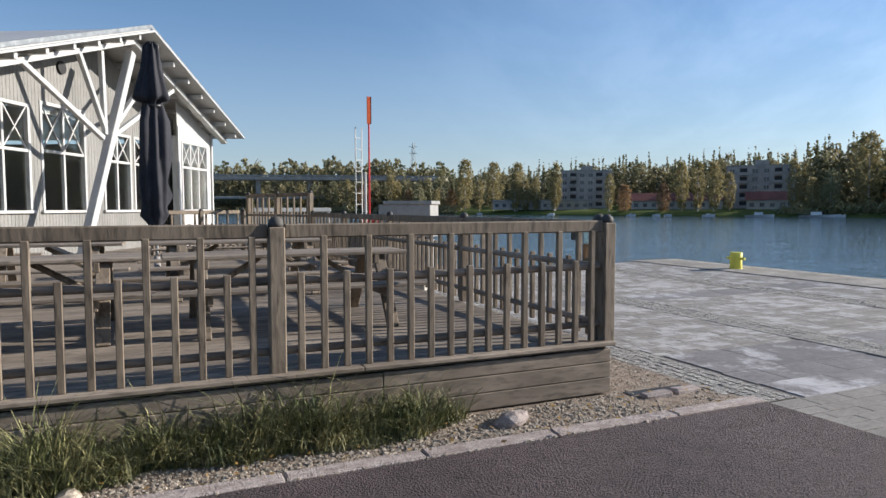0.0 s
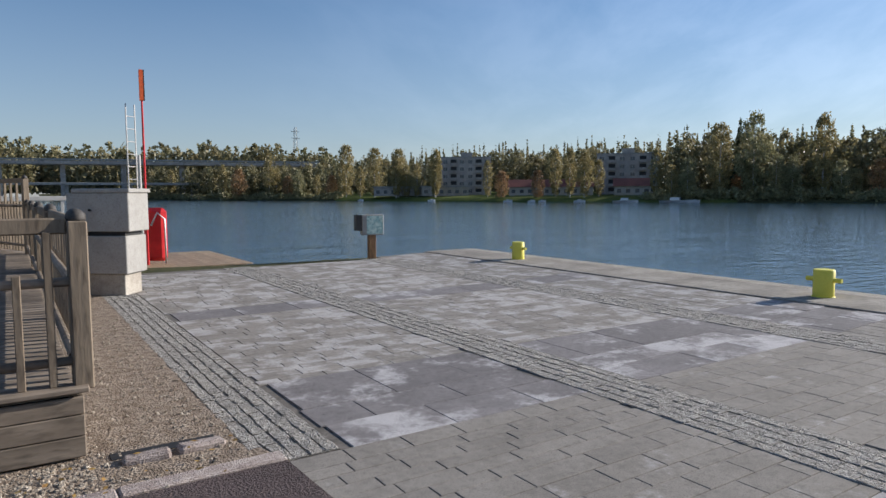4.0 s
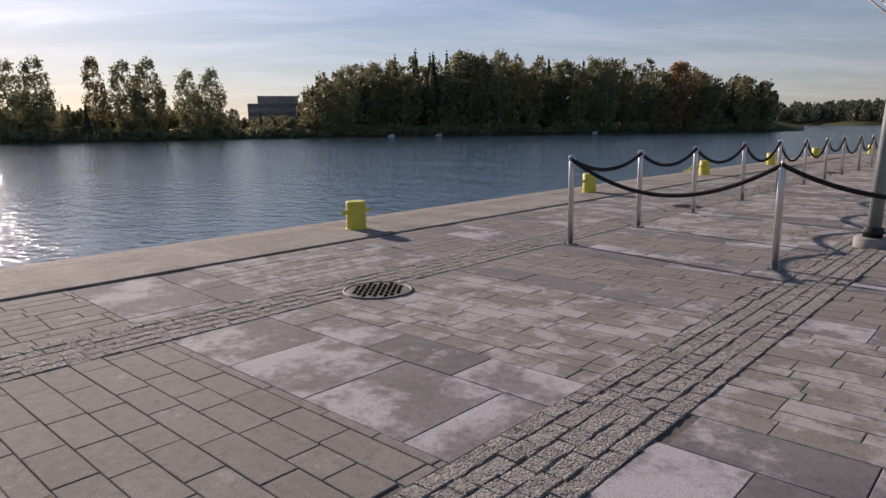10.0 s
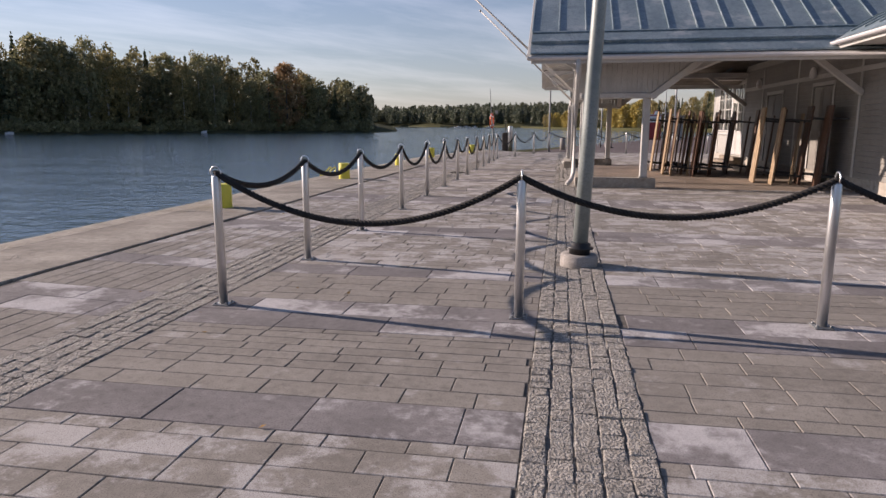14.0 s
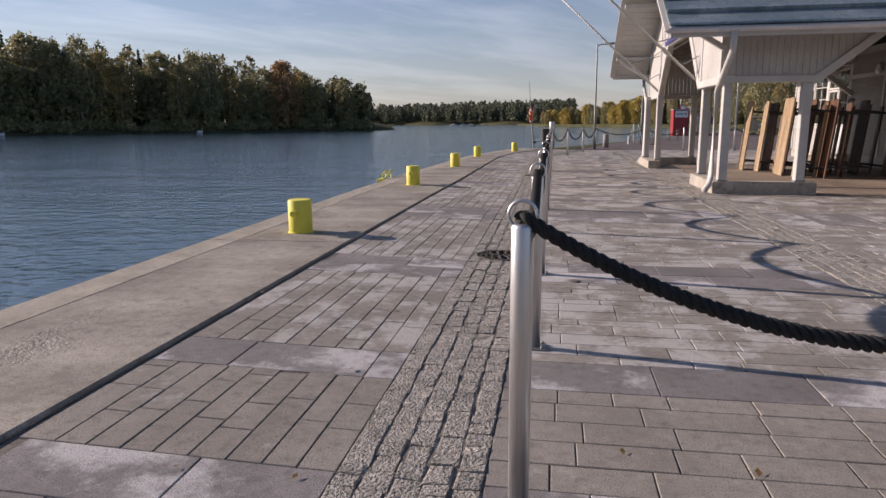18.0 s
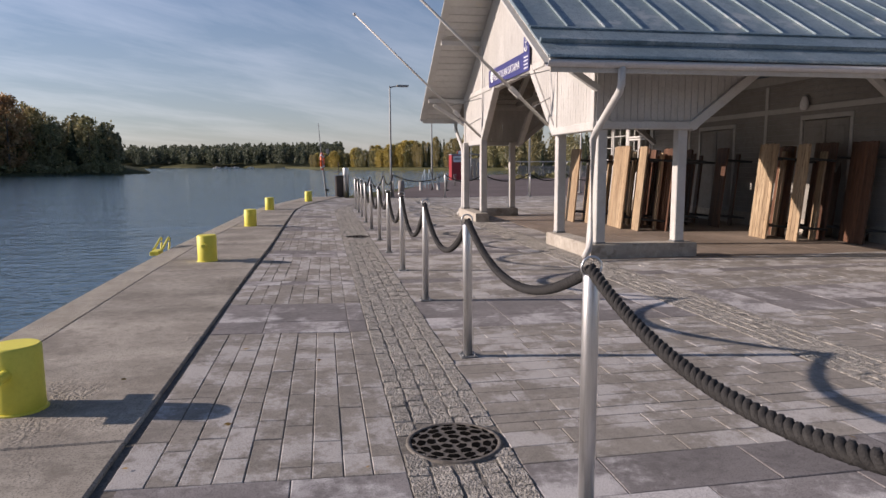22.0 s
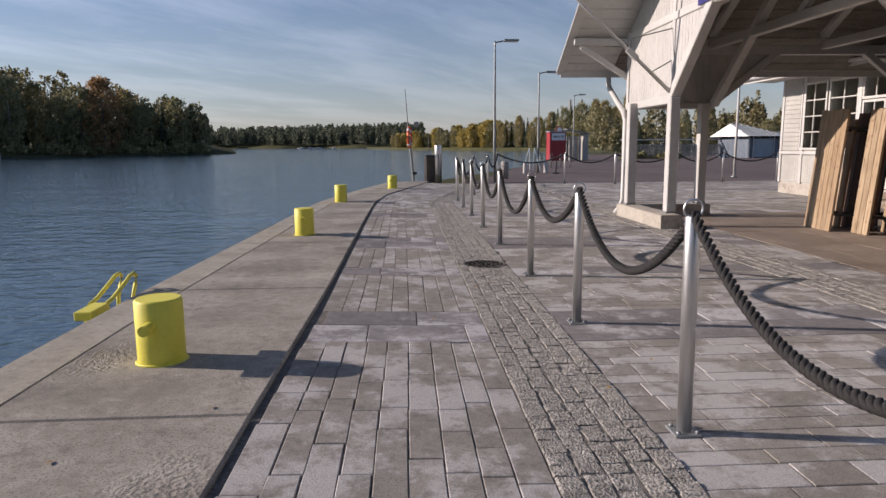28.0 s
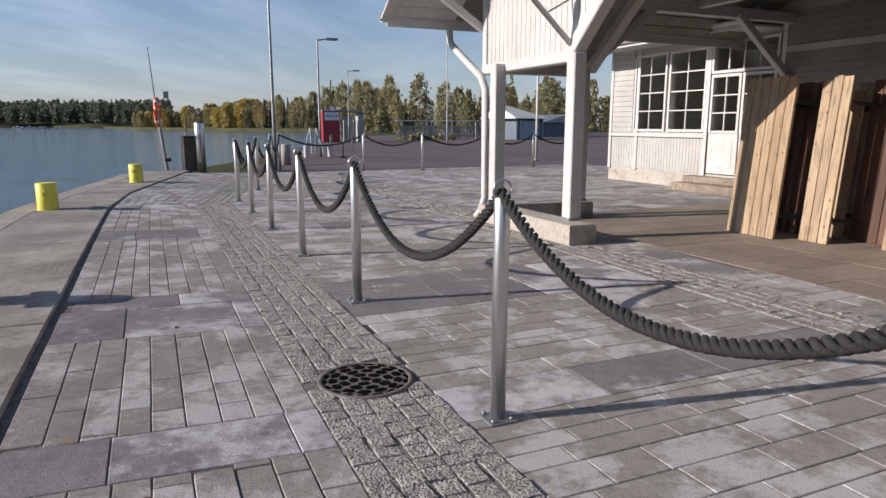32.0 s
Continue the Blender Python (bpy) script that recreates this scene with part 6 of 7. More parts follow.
    for a, c in (((4.85, 3.3), (2.1, 4.55)), ((4.95, 3.5), (4.05, 5.15)), ((4.93, 3.4), (4.95, 5.4)), ((5.45, 3.72), (7.5, 5.48)), ((5.3, 3.42), (8.66, 5.1))):
        part("brace", beam((a[0], 0.4, a[1]), (c[0], 0.45, c[1]), 0.11, 0.11, 0.008, up=(0, 1, 0)), mat_white, ob)
    part("round_vent", rod((5.27, oh - 0.08, 5.08), (5.27, oh - 0.025, 5.08), 0.16, seg=20), mat_dark, ob)
    fl = part("flue", rod((1.6, 3.5, 4.3), (1.6, 3.5, 6.4), 0.17, seg=16), mat_white, ob)
    part("flue_cap", rod((1.6, 3.5, 6.4), (1.6, 3.5, 6.45), 0.2, seg=16), mat_galv, fl)


# ---- things at the end of the quay by the deck ----
def quay_end():
    ob = thing("electric_cabinet", (-4.0, -12.2, 0), "grey sheet steel cabinet in two tiers on a plinth", "cabinet", rz=-38)
    part("plinth", box(-0.42, -0.25, 0, 0.42, 0.25, 0.35, 0.01), mat_plinth, ob)
    part("lower_body", box(-0.5, -0.3, 0.36, 0.5, 0.32, 0.98, 0.012), mat_cab, ob)
    part("upper_body", box(-0.55, -0.32, 1.05, 0.5, 0.3, 1.68, 0.012), mat_cab, ob)
    part("neck", box(-0.45, -0.25, 0.98, 0.45, 0.25, 1.05), mat_dark, ob)
    part("hood", box(-0.58, -0.35, 1.68, 0.4, 0.32, 1.75, 0.012), mat_cab, ob)
    for x, z in ((0.2, 0.7), (0.1, 1.4)):
        part("lock", rod((x, 0.33, z), (x, 0.3, z), 0.02, seg=10), mat_black, ob)
    # rescue station with red boat board, ladder and signal pole
    rs = thing("rescue_pole", (-6.1, -21.4, -0.78), "tall red pole with a yellow and black marker", "signal pole")
    part("pole", rod((0, 0, 0), (0, 0, 5.2), 0.04, 0.028, 12), mat_red, rs)
    part("sleeve", rod((0.12, 0, 0.0), (0.14, 0, 3.6), 0.045, seg=12), mat_white, rs)
    part("marker", box(-0.06, -0.03, 5.2, 0.06, 0.03, 6.1, 0.004), mat_orange, rs)
    part("marker_edge", box(-0.085, -0.033, 5.2, -0.061, 0.033, 6.1, 0.004), mat_black, rs)
    la = thing("rescue_ladder", (-5.8, -21.6, -0.78), "white aluminium ladder standing at the rescue station", "ladder", rz=30)
    for s in (-0.15, 0.15):
        part("stile", box(s - 0.016, -0.014, 0, s + 0.016, 0.014, 5.1, 0.004), mat_white, la)
    for k in range(13):
        part("rung", rod((-0.13, 0, 0.3 + k * 0.37), (0.13, 0, 0.3 + k * 0.37), 0.012, seg=8), mat_white, la)
    bo = thing("rescue_boat", (-6.35, -21.9, -0.5), "red rescue sledge boat hung upright", "rescue boat", rz=-30)
    b = box(-0.42, -0.14, 0.1, 0.42, 0.14, 1.75, 0.12)
    part("hull", b, mat_red, bo)
    part("grab_line", tube([(0.38, 0.1, 1.1), (0.6, 0.15, 1.35), (0.75, 0.15, 1.5)], 0.012, 6), mat_red, bo)
    part("runner", tube([(0.38, 0.0, 0.2), (0.6, 0.0, 0.18), (0.85, 0.02, 0.12)], 0.015, 6), mat_red, bo)
    part("frame_tube", tube([(-0.42, 0.15, 0.0), (-0.42, 0.15, 1.4), (-0.2, 0.15, 1.6), (0.0, 0.15, 1.2)], 0.03, 8), mat_hull, bo)
    jt = new("jetty")
    tagged(jt, "new pine plank jetty at the end of the quay", "jetty", kind="structure")
    for k in range(28):
        part("plank", box(-8.9 + k * 0.14, -25.6, -0.5, -8.765 + k * 0.14, -20.2, -0.46, 0.005), mat_pine, jt)
    for y in (-25.4, -23.2, -20.9):
        part("bearer", box(-8.9, y - 0.08, -1.3, -4.98, y + 0.08, -0.505), mat_post, jt)
    inf = thing("info_post", (-10.4, -15.1, 0), "map sign box on a brown timber post at the quay end", "sign", rz=-8)
    part("post", box(-0.09, -0.09, -0.1, 0.09, 0.09, 0.62, 0.01), mat_pine_dark, inf)
    part("sign_box", box(-0.3, -0.08, 0.6, 0.28, 0.1, 1.12, 0.012), mat_cab, inf)
    part("map_sheet", box(-0.27, 0.1, 0.63, 0.16, 0.106, 1.09, 0.002), mat_map, inf)
    part("side_box", box(0.281, -0.1, 0.72, 0.44, 0.12, 1.12, 0.01), mat_black, inf)
    nt = thing("glass_windbreak", (-3.3, -20.2, 0.0), "white framed glazed windbreak by the deck stairs", "windbreak")
    for x in (-1.1, -0.55, 0.0, 0.55, 1.1):
        part("upright", box(x - 0.035, -0.035, 0, x + 0.035, 0.035, 1.5, 0.006), mat_white, nt)
    part("top_rail", box(-1.16, -0.06, 1.5, 1.16, 0.06, 1.62, 0.01), mat_white, nt)
    for x in (-1.1, -0.55, 0.0, 0.55):
        part("lower_panel", box(x + 0.036, -0.012, 0.05, x + 0.514, 0.012, 0.8, 0.004), mat_white, nt)
        part("pane", box(x + 0.036, -0.004, 0.81, x + 0.514, 0.004, 1.5), mat_glass, nt).visible_shadow = False
    rk = part("boulder", lump(0.115, 3), mat_kerb)
    rk.matrix_world = pose(-1.78, -4.15, 0.03, 10, 0, 30)
    tagged(rk, "pale rough stone lying in the gravel", "stone")
    rk = part("boulder", lump(0.07, 8), mat_pebble)
    rk.matrix_world = pose(1.1, -4.0, 0.02, 0, 0, 80)
    tagged(rk, "pale rough stone lying in the grass", "stone")
    pit = part("drain_pit", box(-3.72, -4.47, -0.01, -3.08, -4.36, 0.01, 0.003), mat_dark)
    tagged(pit, "dark open gap in the gravel by the deck corner", "drain")
    for k, (x, wd) in enumerate(((-3.6, 0.3), (-3.27, 0.28))):
        st = part("edge_stone", box(-wd / 2, -0.06, -0.05, wd / 2, 0.06, 0.045, 0.02), mat_kerb)
        st.matrix_world = pose(x, -4.29 + 0.02 * k, 0.0, 3, -2 + 5 * k, 4 - 9 * k)
        tagged(st, "loose grey granite edge stone by the deck corner", "stone", "edge stones")


def lump(r, seed):
    b = bmesh.new()
    bmesh.ops.create_icosphere(b, subdivisions=2, radius=r)
    for v in b.verts:
        k = 1 + 0.35 * noise.noise(v.co * 4 / r * 0.3 + Vector((seed, 0, 0)))
        v.co = Vector((v.co.x * k * 1.3, v.co.y * k, v.co.z * k * 0.6))
    return b


# ---- things at the far end of the quay ----
def far_end():
    ob = thing("lifebuoy_stand", (-10.82, 43.75, 0.0), "orange lifebuoy on a slim pole with a throwing line", "lifebuoy")
    part("pole", rod((0, 0, 0), (-0.2, 0, 2.1), 0.05, 0.045, 10), mat_galv, ob)
    part("mast", rod((-0.2, 0, 2.1), (-0.29, 0, 3.5), 0.022, 0.014, 10), mat_galv, ob)
    part("clamp", box(-0.06, -0.07, 0.32, 0.12, 0.07, 0.42, 0.01), mat_black, ob)
    ca, sa = math.cos(radians(80)), math.sin(radians(80))
    ring = lambda t: (-0.15 + 0.33 * math.cos(t) * ca, -0.06 + 0.33 * math.cos(t) * sa, 1.72 + 0.36 * math.sin(t))
    buoy = part("buoy", tube([ring(2 * math.pi * k / 28) for k in range(28)], 0.055, 10, closed=True), mat_orange, ob)
    for q in range(4):
        part("band", tube([ring(math.pi * (q / 2 + 0.25) + d) for d in (-0.13, 0.0, 0.13)], 0.059, 10), mat_sign_white, buoy)
    part("sign_plate", box(0.03, -0.01, 2.1, 0.17, 0.01, 2.3, 0.004), mat_cab, ob)
    bn = thing("waste_bin", (-10.22, 43.7, 0), "dark brown square waste bin", "waste bin", rz=8)
    part("body", box(-0.17, -0.2, 0.03, 0.17, 0.2, 1.0, 0.015), mat_brown, bn)
    part("lid", box(-0.18, -0.21, 1.0, 0.18, 0.21, 1.05, 0.015), mat_brown, bn)
    part("lifting_post", rod((0.03, 0.24, 0.0), (0.03, 0.24, 1.7), 0.02, seg=8), mat_brown, bn)
    sp = thing("service_pillar", (-9.9, 43.5, 0), "round steel service pillar for boats", "pillar")
    part("pillar", lathe([(0.135, 0.0), (0.135, 1.4), (0.13, 1.42)], 24), mat_steel, sp)
    part("door_strip", box(-0.03, -0.139, 0.3, 0.03, -0.13, 1.1, 0.003), mat_galv, sp)
    bb = thing("low_bollard", (-6.95, 46.2, 0), "low grey concrete bollard on the asphalt", "bollard")
    part("body", lathe([(0.16, 0.0), (0.16, 0.68), (0.13, 0.72)], 20), mat_rim, bb)
    st = thing("boarding_stool", (-4.7, 51.6, 0), "slender blue steel frame with white floats on the asphalt", "frame", rz=20)
    for x in (-0.3, 0.3):
        part("leg", rod((x, -0.25, 0.15), (x * 0.5, 0.1, 1.25), 0.03, seg=8), mat_shed_door, st)
        part("brace", rod((x, 0.45, 0.1), (x * 0.5, 0.1, 1.25), 0.025, seg=8), mat_shed_door, st)
        part("float", rod((x * 2, -0.25, 0.0), (x * 2, -0.25, 0.5), 0.1, seg=14), mat_white, st)
    part("crossbar", rod((-0.6, -0.25, 0.5), (0.6, -0.25, 0.5), 0.025, seg=8), mat_shed_door, st)
    sp = thing("ground_sign", (-3.8, 50.4, 0), "short dark post with a flat foot", "post")
    part("post", rod((0, 0, 0.03), (0.04, 0, 0.62), 0.035, 0.03, 10), mat_black, sp)
    part("foot", box(-0.14, -0.14, 0, 0.14, 0.14, 0.06, 0.01), mat_black, sp)
    pump = thing("fuel_pump", (2.0, 75.5, 0), "faded red fuel pump kiosk with a white sign panel", "fuel pump", rz=4)
    part("body", box(-0.72, -0.5, 0, 0.72, 0.5, 2.42, 0.03), mat_pump, pump)
    part("top_frame", box(-0.76, -0.54, 2.42, 0.76, 0.54, 2.5, 0.01), mat_shed_door, pump)
    part("sign_panel", box(-0.55, -0.53, 1.72, 0.62, -0.503, 2.34, 0.01), mat_sign_white, pump)
    for k, (a, c) in enumerate(((-0.42, -0.2), (-0.16, 0.0), (0.05, 0.18), (0.3, 0.48))):
        part("sign_bar", box(a, -0.54, 1.96, c, -0.531, 2.1 + 0.03 * (k % 2), 0.002), mat_galv, pump)
    part("badge", prism_xz([(0.28 * math.cos(math.pi * k / 10), 2.5 + 0.42 * math.sin(math.pi * k / 10) ** 0.6) for k in range(11)], -0.1, 0.0), mat_pump, pump).location = (0.25, 0, 0)
    part("badge_face", prism_xz([(0.21 * math.cos(math.pi * k / 10), 2.51 + 0.33 * math.sin(math.pi * k / 10) ** 0.6) for k in range(11)], -0.12, -0.103), mat_sign_white, pump).location = (0.25, 0, 0)
    part("hose", tube([(0.73, -0.2, 1.9), (0.95, -0.3, 1.3), (0.9, -0.3, 0.5), (0.76, -0.2, 0.9)], 0.03, 6), mat_black, pump)
    cab = thing("service_kiosk", (4.1, 76.4, 0), "pale open service kiosk with a slanting sheet roof", "kiosk")
    part("side_panel", box(0.35, -0.5, 0, 0.85, 0.5, 2.25, 0.03), mat_cream, cab)
    for x in (-0.75, -0.3, 0.1):
        part("upright", box(x - 0.09, -0.45, 0, x + 0.09, -0.3, 1.75, 0.01), mat_cream, cab)
    part("back_panel", box(-0.9, 0.3, 0, 0.34, 0.4, 2.1, 0.01), mat_galv, cab)
    part("roof", prism_xz([(-1.1, 2.62), (0.95, 2.25), (0.95, 2.33), (-1.1, 2.72)], -0.7, 0.7), mat_galv, cab)
    for x, y, h in ((-1.15, 42.6, 7.5), (2.5, 45.2, 6.5), (12, 75, 8.5)):
        fp = thing("flagpole", (x, y, 0), "tall white painted flagpole", "flagpole", "flagpoles")
        part("pole", lathe([(0.055, 0.0), (0.05, 2.0), (0.028, h), (0.01, h + 0.05)], 16), mat_white, fp, smooth=True)
        part("foot", lathe([(0.12, 0.0), (0.12, 0.05), (0.07, 0.08)], 16), mat_galv, fp)
    sh = thing("boat_shed", (21.5, 80.0, 0), "blue-grey shed with white trim and sheet roof", "shed", rz=20)
    part("wall", box(-2.0, -1.8, 0, 2.0, 1.8, 2.0, 0.02), mat_shed, sh)
    part("door", box(-1.4, -1.84, 0.1, 1.1, -1.81, 1.75, 0.01), mat_shed_door, sh)
    part("dark_gap", box(-1.95, -1.83, 1.76, 1.95, -1.801, 1.96), mat_dark, sh)
    for x in (-0.8, 0.6):
        for dx in (-0.35, 0.35):
            part("bracket", beam((x, -1.86, 1.95), (x + dx, -1.86, 1.72), 0.03, 0.05, 0.004), mat_galv, sh)
    b = bmesh.new()
    eave = [b.verts.new(c) for c in ((-2.6, -2.3, 1.97), (2.6, -2.3, 1.97), (2.6, 2.3, 1.97), (-2.6, 2.3, 1.97))]
    top = [b.verts.new(c) for c in ((-2.5, 0.0, 3.15), (-1.2, 0.0, 3.15))]
    for f in ((eave[0], eave[1], top[1], top[0]), (eave[1], eave[2], top[1]), (eave[2], eave[3], top[0], top[1]), (eave[3], eave[0], top[0]), (eave[3], eave[2], eave[1], eave[0])):
        b.faces.new(f)
    part("roof", b, mat_zinc_pale, sh)
    for k in range(9):
        x = -2.3 + k * 0.52
        hi = min(1.0, (2.6 - x) / 3.8)
        part("roof_seam", beam((x, -2.3, 2.0), (x, -2.3 + 2.3 * hi, 2.0 + 1.18 * hi), 0.05, 0.05, 0.004), mat_galv, sh)
    for x in (-1.95, 1.95, -1.45, 1.2):
        part("trim", box(x - 0.06, -1.86, 0, x + 0.06, -1.845, 1.95, 0.005), mat_white, sh)
    s2 = thing("boat_shed", (33, 92.0, 0), "low dark blue shed behind the yard", "shed", rz=15)
    part("wall", box(-4, -2.5, 0, 4, 2.5, 1.7, 0.02), mat_shed, s2)
    part("roof", prism_xz([(-4.4, 1.65), (4.4, 1.65), (0, 2.6)], -3, 3), mat_galv, s2)
    fn = thing("picket_fence", (9.5, 80.0, 0), "weathered grey picket fence along the yard", "fence", rz=4)
    for k in range(62):
        part("picket", box(k * 0.16, -0.01, 0.1, k * 0.16 + 0.1, 0.012, 1.3 + 0.02 * (k * 7 % 3), 0.003), mat_picket, fn)
    for z in (0.35, 1.1):
        part("rail", box(0, 0.013, z, 9.9, 0.05, z + 0.08, 0.005), mat_picket, fn)
    for x in (0.3, 2.9, 5.5, 8.1, 9.8):
        part("post", box(x - 0.05, 0.051, 0, x + 0.05, 0.15, 1.7, 0.006), mat_picket, fn)
    part("top_rail", box(-0.3, 0.02, 1.7, 10.1, 0.18, 1.79, 0.01), mat_gutter, fn)
    bk = thing("bicycle_rack", (-3.0, 58, 0), "metal rack with parked bicycles far off on the yard", "bicycle rack")
    for k in range(4):
        part("hoop", tube([(k * 0.6, 0, 0), (k * 0.6, 0, 0.8), (k * 0.6 + 0.2, 0.3, 0.85), (k * 0.6 + 0.2, 0.5, 0.0)], 0.02, 6), mat_galv, bk)


# ---- trees ----
def leaf_cloud(n, shape, size, seed, droop=1.0):
    """n small leaf sprays in a crown; shape(rng) gives a spot."""
    r = np.random.RandomState(seed)
    c = shape(r, n)
    a = r.normal(size=(n, 3)) * np.array([1.0, 1.0, droop]); a /= np.linalg.norm(a, axis=1)[:, None]
    b = np.cross(a, r.normal(size=(n, 3))); b /= np.linalg.norm(b, axis=1)[:, None]
    s = (size * r.uniform(0.55, 1.3, n))[:, None]
    v = np.stack([c - a * s - b * s * 0.6, c + a * s - b * s * 0.6, c + a * s + b * s * 0.6, c - a * s + b * s * 0.6], 1)
    return v.reshape(-1, 3), np.arange(4 * n).reshape(n, 4)


def crown_shape(h, low, width, kind):
    def f(r, n):
        if kind == "spruce":
            t = 1 - np.sqrt(r.uniform(0, 1, n))
            rad = width * (1 - t) * (0.86 + 0.14 * np.cos(t * 60)) * np.sqrt(r.uniform(0.25, 1, n))
            ang = r.uniform(0, 2 * np.pi, n)
            return np.stack([rad * np.cos(ang), rad * np.sin(ang), low + t * (h - low) - 0.25 * rad], 1)
        k = 210 if kind == "birch" else 180
        t = r.uniform(0, 1, k)
        if kind == "birch":
            env = np.clip(t / 0.3, 0.3, 1) ** 0.7 * np.sqrt(np.clip(1 - (np.clip(t - 0.42, 0, 1) / 0.6) ** 2, 0.02, 1))
        else:
            env = np.sqrt(np.clip(1 - ((t - 0.42) / 0.6) ** 2, 0.05, 1))
        env = env * r.uniform(0.7, 1.1, k)
        ang = r.uniform(0, 2 * np.pi, k)
        rr = width * env * np.sqrt(r.uniform(0.15, 1.0, k))
        cen = np.stack([rr * np.cos(ang), rr * np.sin(ang), low + t * (h - low - 0.5)], 1)
        pick = r.randint(0, k, n)
        sig = width * r.uniform(0.05, 0.14, k)
        return cen[pick] + np.clip(r.normal(size=(n, 3)), -1.7, 1.7) * sig[pick][:, None] * np.array([1, 1, 1.0 if kind == "round" else 1.7])
    return f


TREES = {}


def tree_kind(name, h, low, width, kind, leaf, n, size, seed, bark=None):
    me_c = from_quads(*leaf_cloud(n, crown_shape(h, low, width, kind), size, seed, 2.6 if kind == "birch" else 1.0), leaf, name + "_crown")
    b = rod((0, 0, -0.5), (0, 0, h * 0.92), h * 0.011 + 0.05, 0.03, 8)
    rr = random.Random(seed)
    for k in range(9):
        z = low + (h - low) * (k + 0.5) / 10
        a = k * 2.4
        ln = width * 0.75 * (1 - k / 14)
        rod((0, 0, z), (ln * math.cos(a), ln * math.sin(a), z + ln * (0.7 if kind != "spruce" else -0.2)), 0.05, 0.012, 5, b)
    me_t = mesh_of(b, bark or mat_bark, name + "_trunk")
    TREES[name] = (me_t, me_c, h)


def make_tree(kind, at, height, label, group, rz):
    me_t, me_c, h = TREES[kind]
    ob = thing("tree", at, label, "tree", group, rz=rz)
    s = height / h
    ob.scale = (s * 1.0, s * 1.0, s)
    for nm, me in (("trunk", me_t), ("crown", me_c)):
        c = new(nm, me)
        c.parent = ob
    return ob


BANK = [(178, 900), (174, 470), (168, 350), (160, 300), (150, 252), (140, 218), (120, 205), (100, 203), (85, 206), (70, 210), (55, 218), (40, 228), (25, 237), (16.6, 238)]


def bank_d(yaw):
    ys_, ds = zip(*BANK[::-1])
    return float(np.interp(yaw, ys_, ds))


def far_bank():
    prof = [(0, -1.5), (1.5, -0.75), (6, 0.2), (22, 0.9), (60, 1.4), (140, 2.2), (420, 4)]
    yaws = np.linspace(178, 16.6, 60)
    vs, qs = [], []
    for y in yaws:
        for o, z in prof:
            vs.append(place(y, bank_d(y) + o + 0.6 * math.sin(y * 3.1), z))
    for o, z in prof:                                   # the back of the headland
        vs.append(place(14.2, 250 + o * 1.0, -1.5))
    m = len(prof)
    for i in range(len(yaws)):
        for k in range(m - 1):
            qs.append((i * m + k, i * m + k + 1, (i + 1) * m + k + 1, (i + 1) * m + k))
    lawn = [q for q in qs if 126 < yaws[min(q[0] // m, len(yaws) - 1)] < 158]
    qs = [q for q in qs if q not in lawn]
    green = new("far_lawn", from_quads(vs, lawn, mat_lawn, "far_lawn"))
    tagged(green, "mown green lawn along the far bank", "lawn", kind="structure")
    ob = new("far_bank", from_quads(vs, qs, mat_soil, "far_bank"))
    tagged(ob, "grassy far river bank with low slope", "bank", kind="structure")
    vs, qs = [], []
    ly = np.linspace(17.5, -1.5, 20)
    for y in ly:
        for o, z in ((0, -1.5), (4, 0.0), (120, 9), (500, 16)):
            vs.append(place(y, 820 - 12 * (17 - y) + 20 * math.sin(y), z))
            vs[-1] = place(y, 820 - 12 * (17 - y) + 20 * math.sin(y) + o, z)
    for i in range(len(ly) - 1):
        for k in range(3):
            qs.append((i * 4 + k, i * 4 + k + 1, (i + 1) * 4 + k + 1, (i + 1) * 4 + k))
    ob = new("far_shore", from_quads(vs, qs, mat_soil, "far_shore"))
    tagged(ob, "distant low shore at the end of the water", "bank", kind="structure")


def woods(name, label, spots, leaf, per=260, size=0.95, seed=1):
    """Many far trees joined: spots of (place, height, width, kind)."""
    V, Q, at = [], [], 0
    for i, (p, h, wd, kind) in enumerate(spots):
        v, q = leaf_cloud(per, crown_shape(h, h * 0.06, wd, kind), size, seed + i, 2.2 if kind == "birch" else 1.0)
        V.append(v + np.array(p)[None]); Q.append(q + at); at += len(v)
    ob = new(name, from_quads(np.concatenate(V), np.concatenate(Q), leaf, name))
    return tagged(ob, label, "woods", kind="stuff")


def canopy(yaw):
    """Height of the woods on the far bank."""
    pts = [(16.6, 15), (19, 17), (21, 17), (24, 23), (40, 27), (51, 23), (53.4, 19), (54, 5), (60, 5), (61, 9), (75.5, 10), (76, 0), (85.5, 0), (86, 11), (92, 16), (100, 21), (112, 24), (122, 26), (130, 27), (138, 26), (150, 24), (158, 19), (178, 20)]
    a, b = zip(*pts)
    return float(np.interp(yaw, a, b))


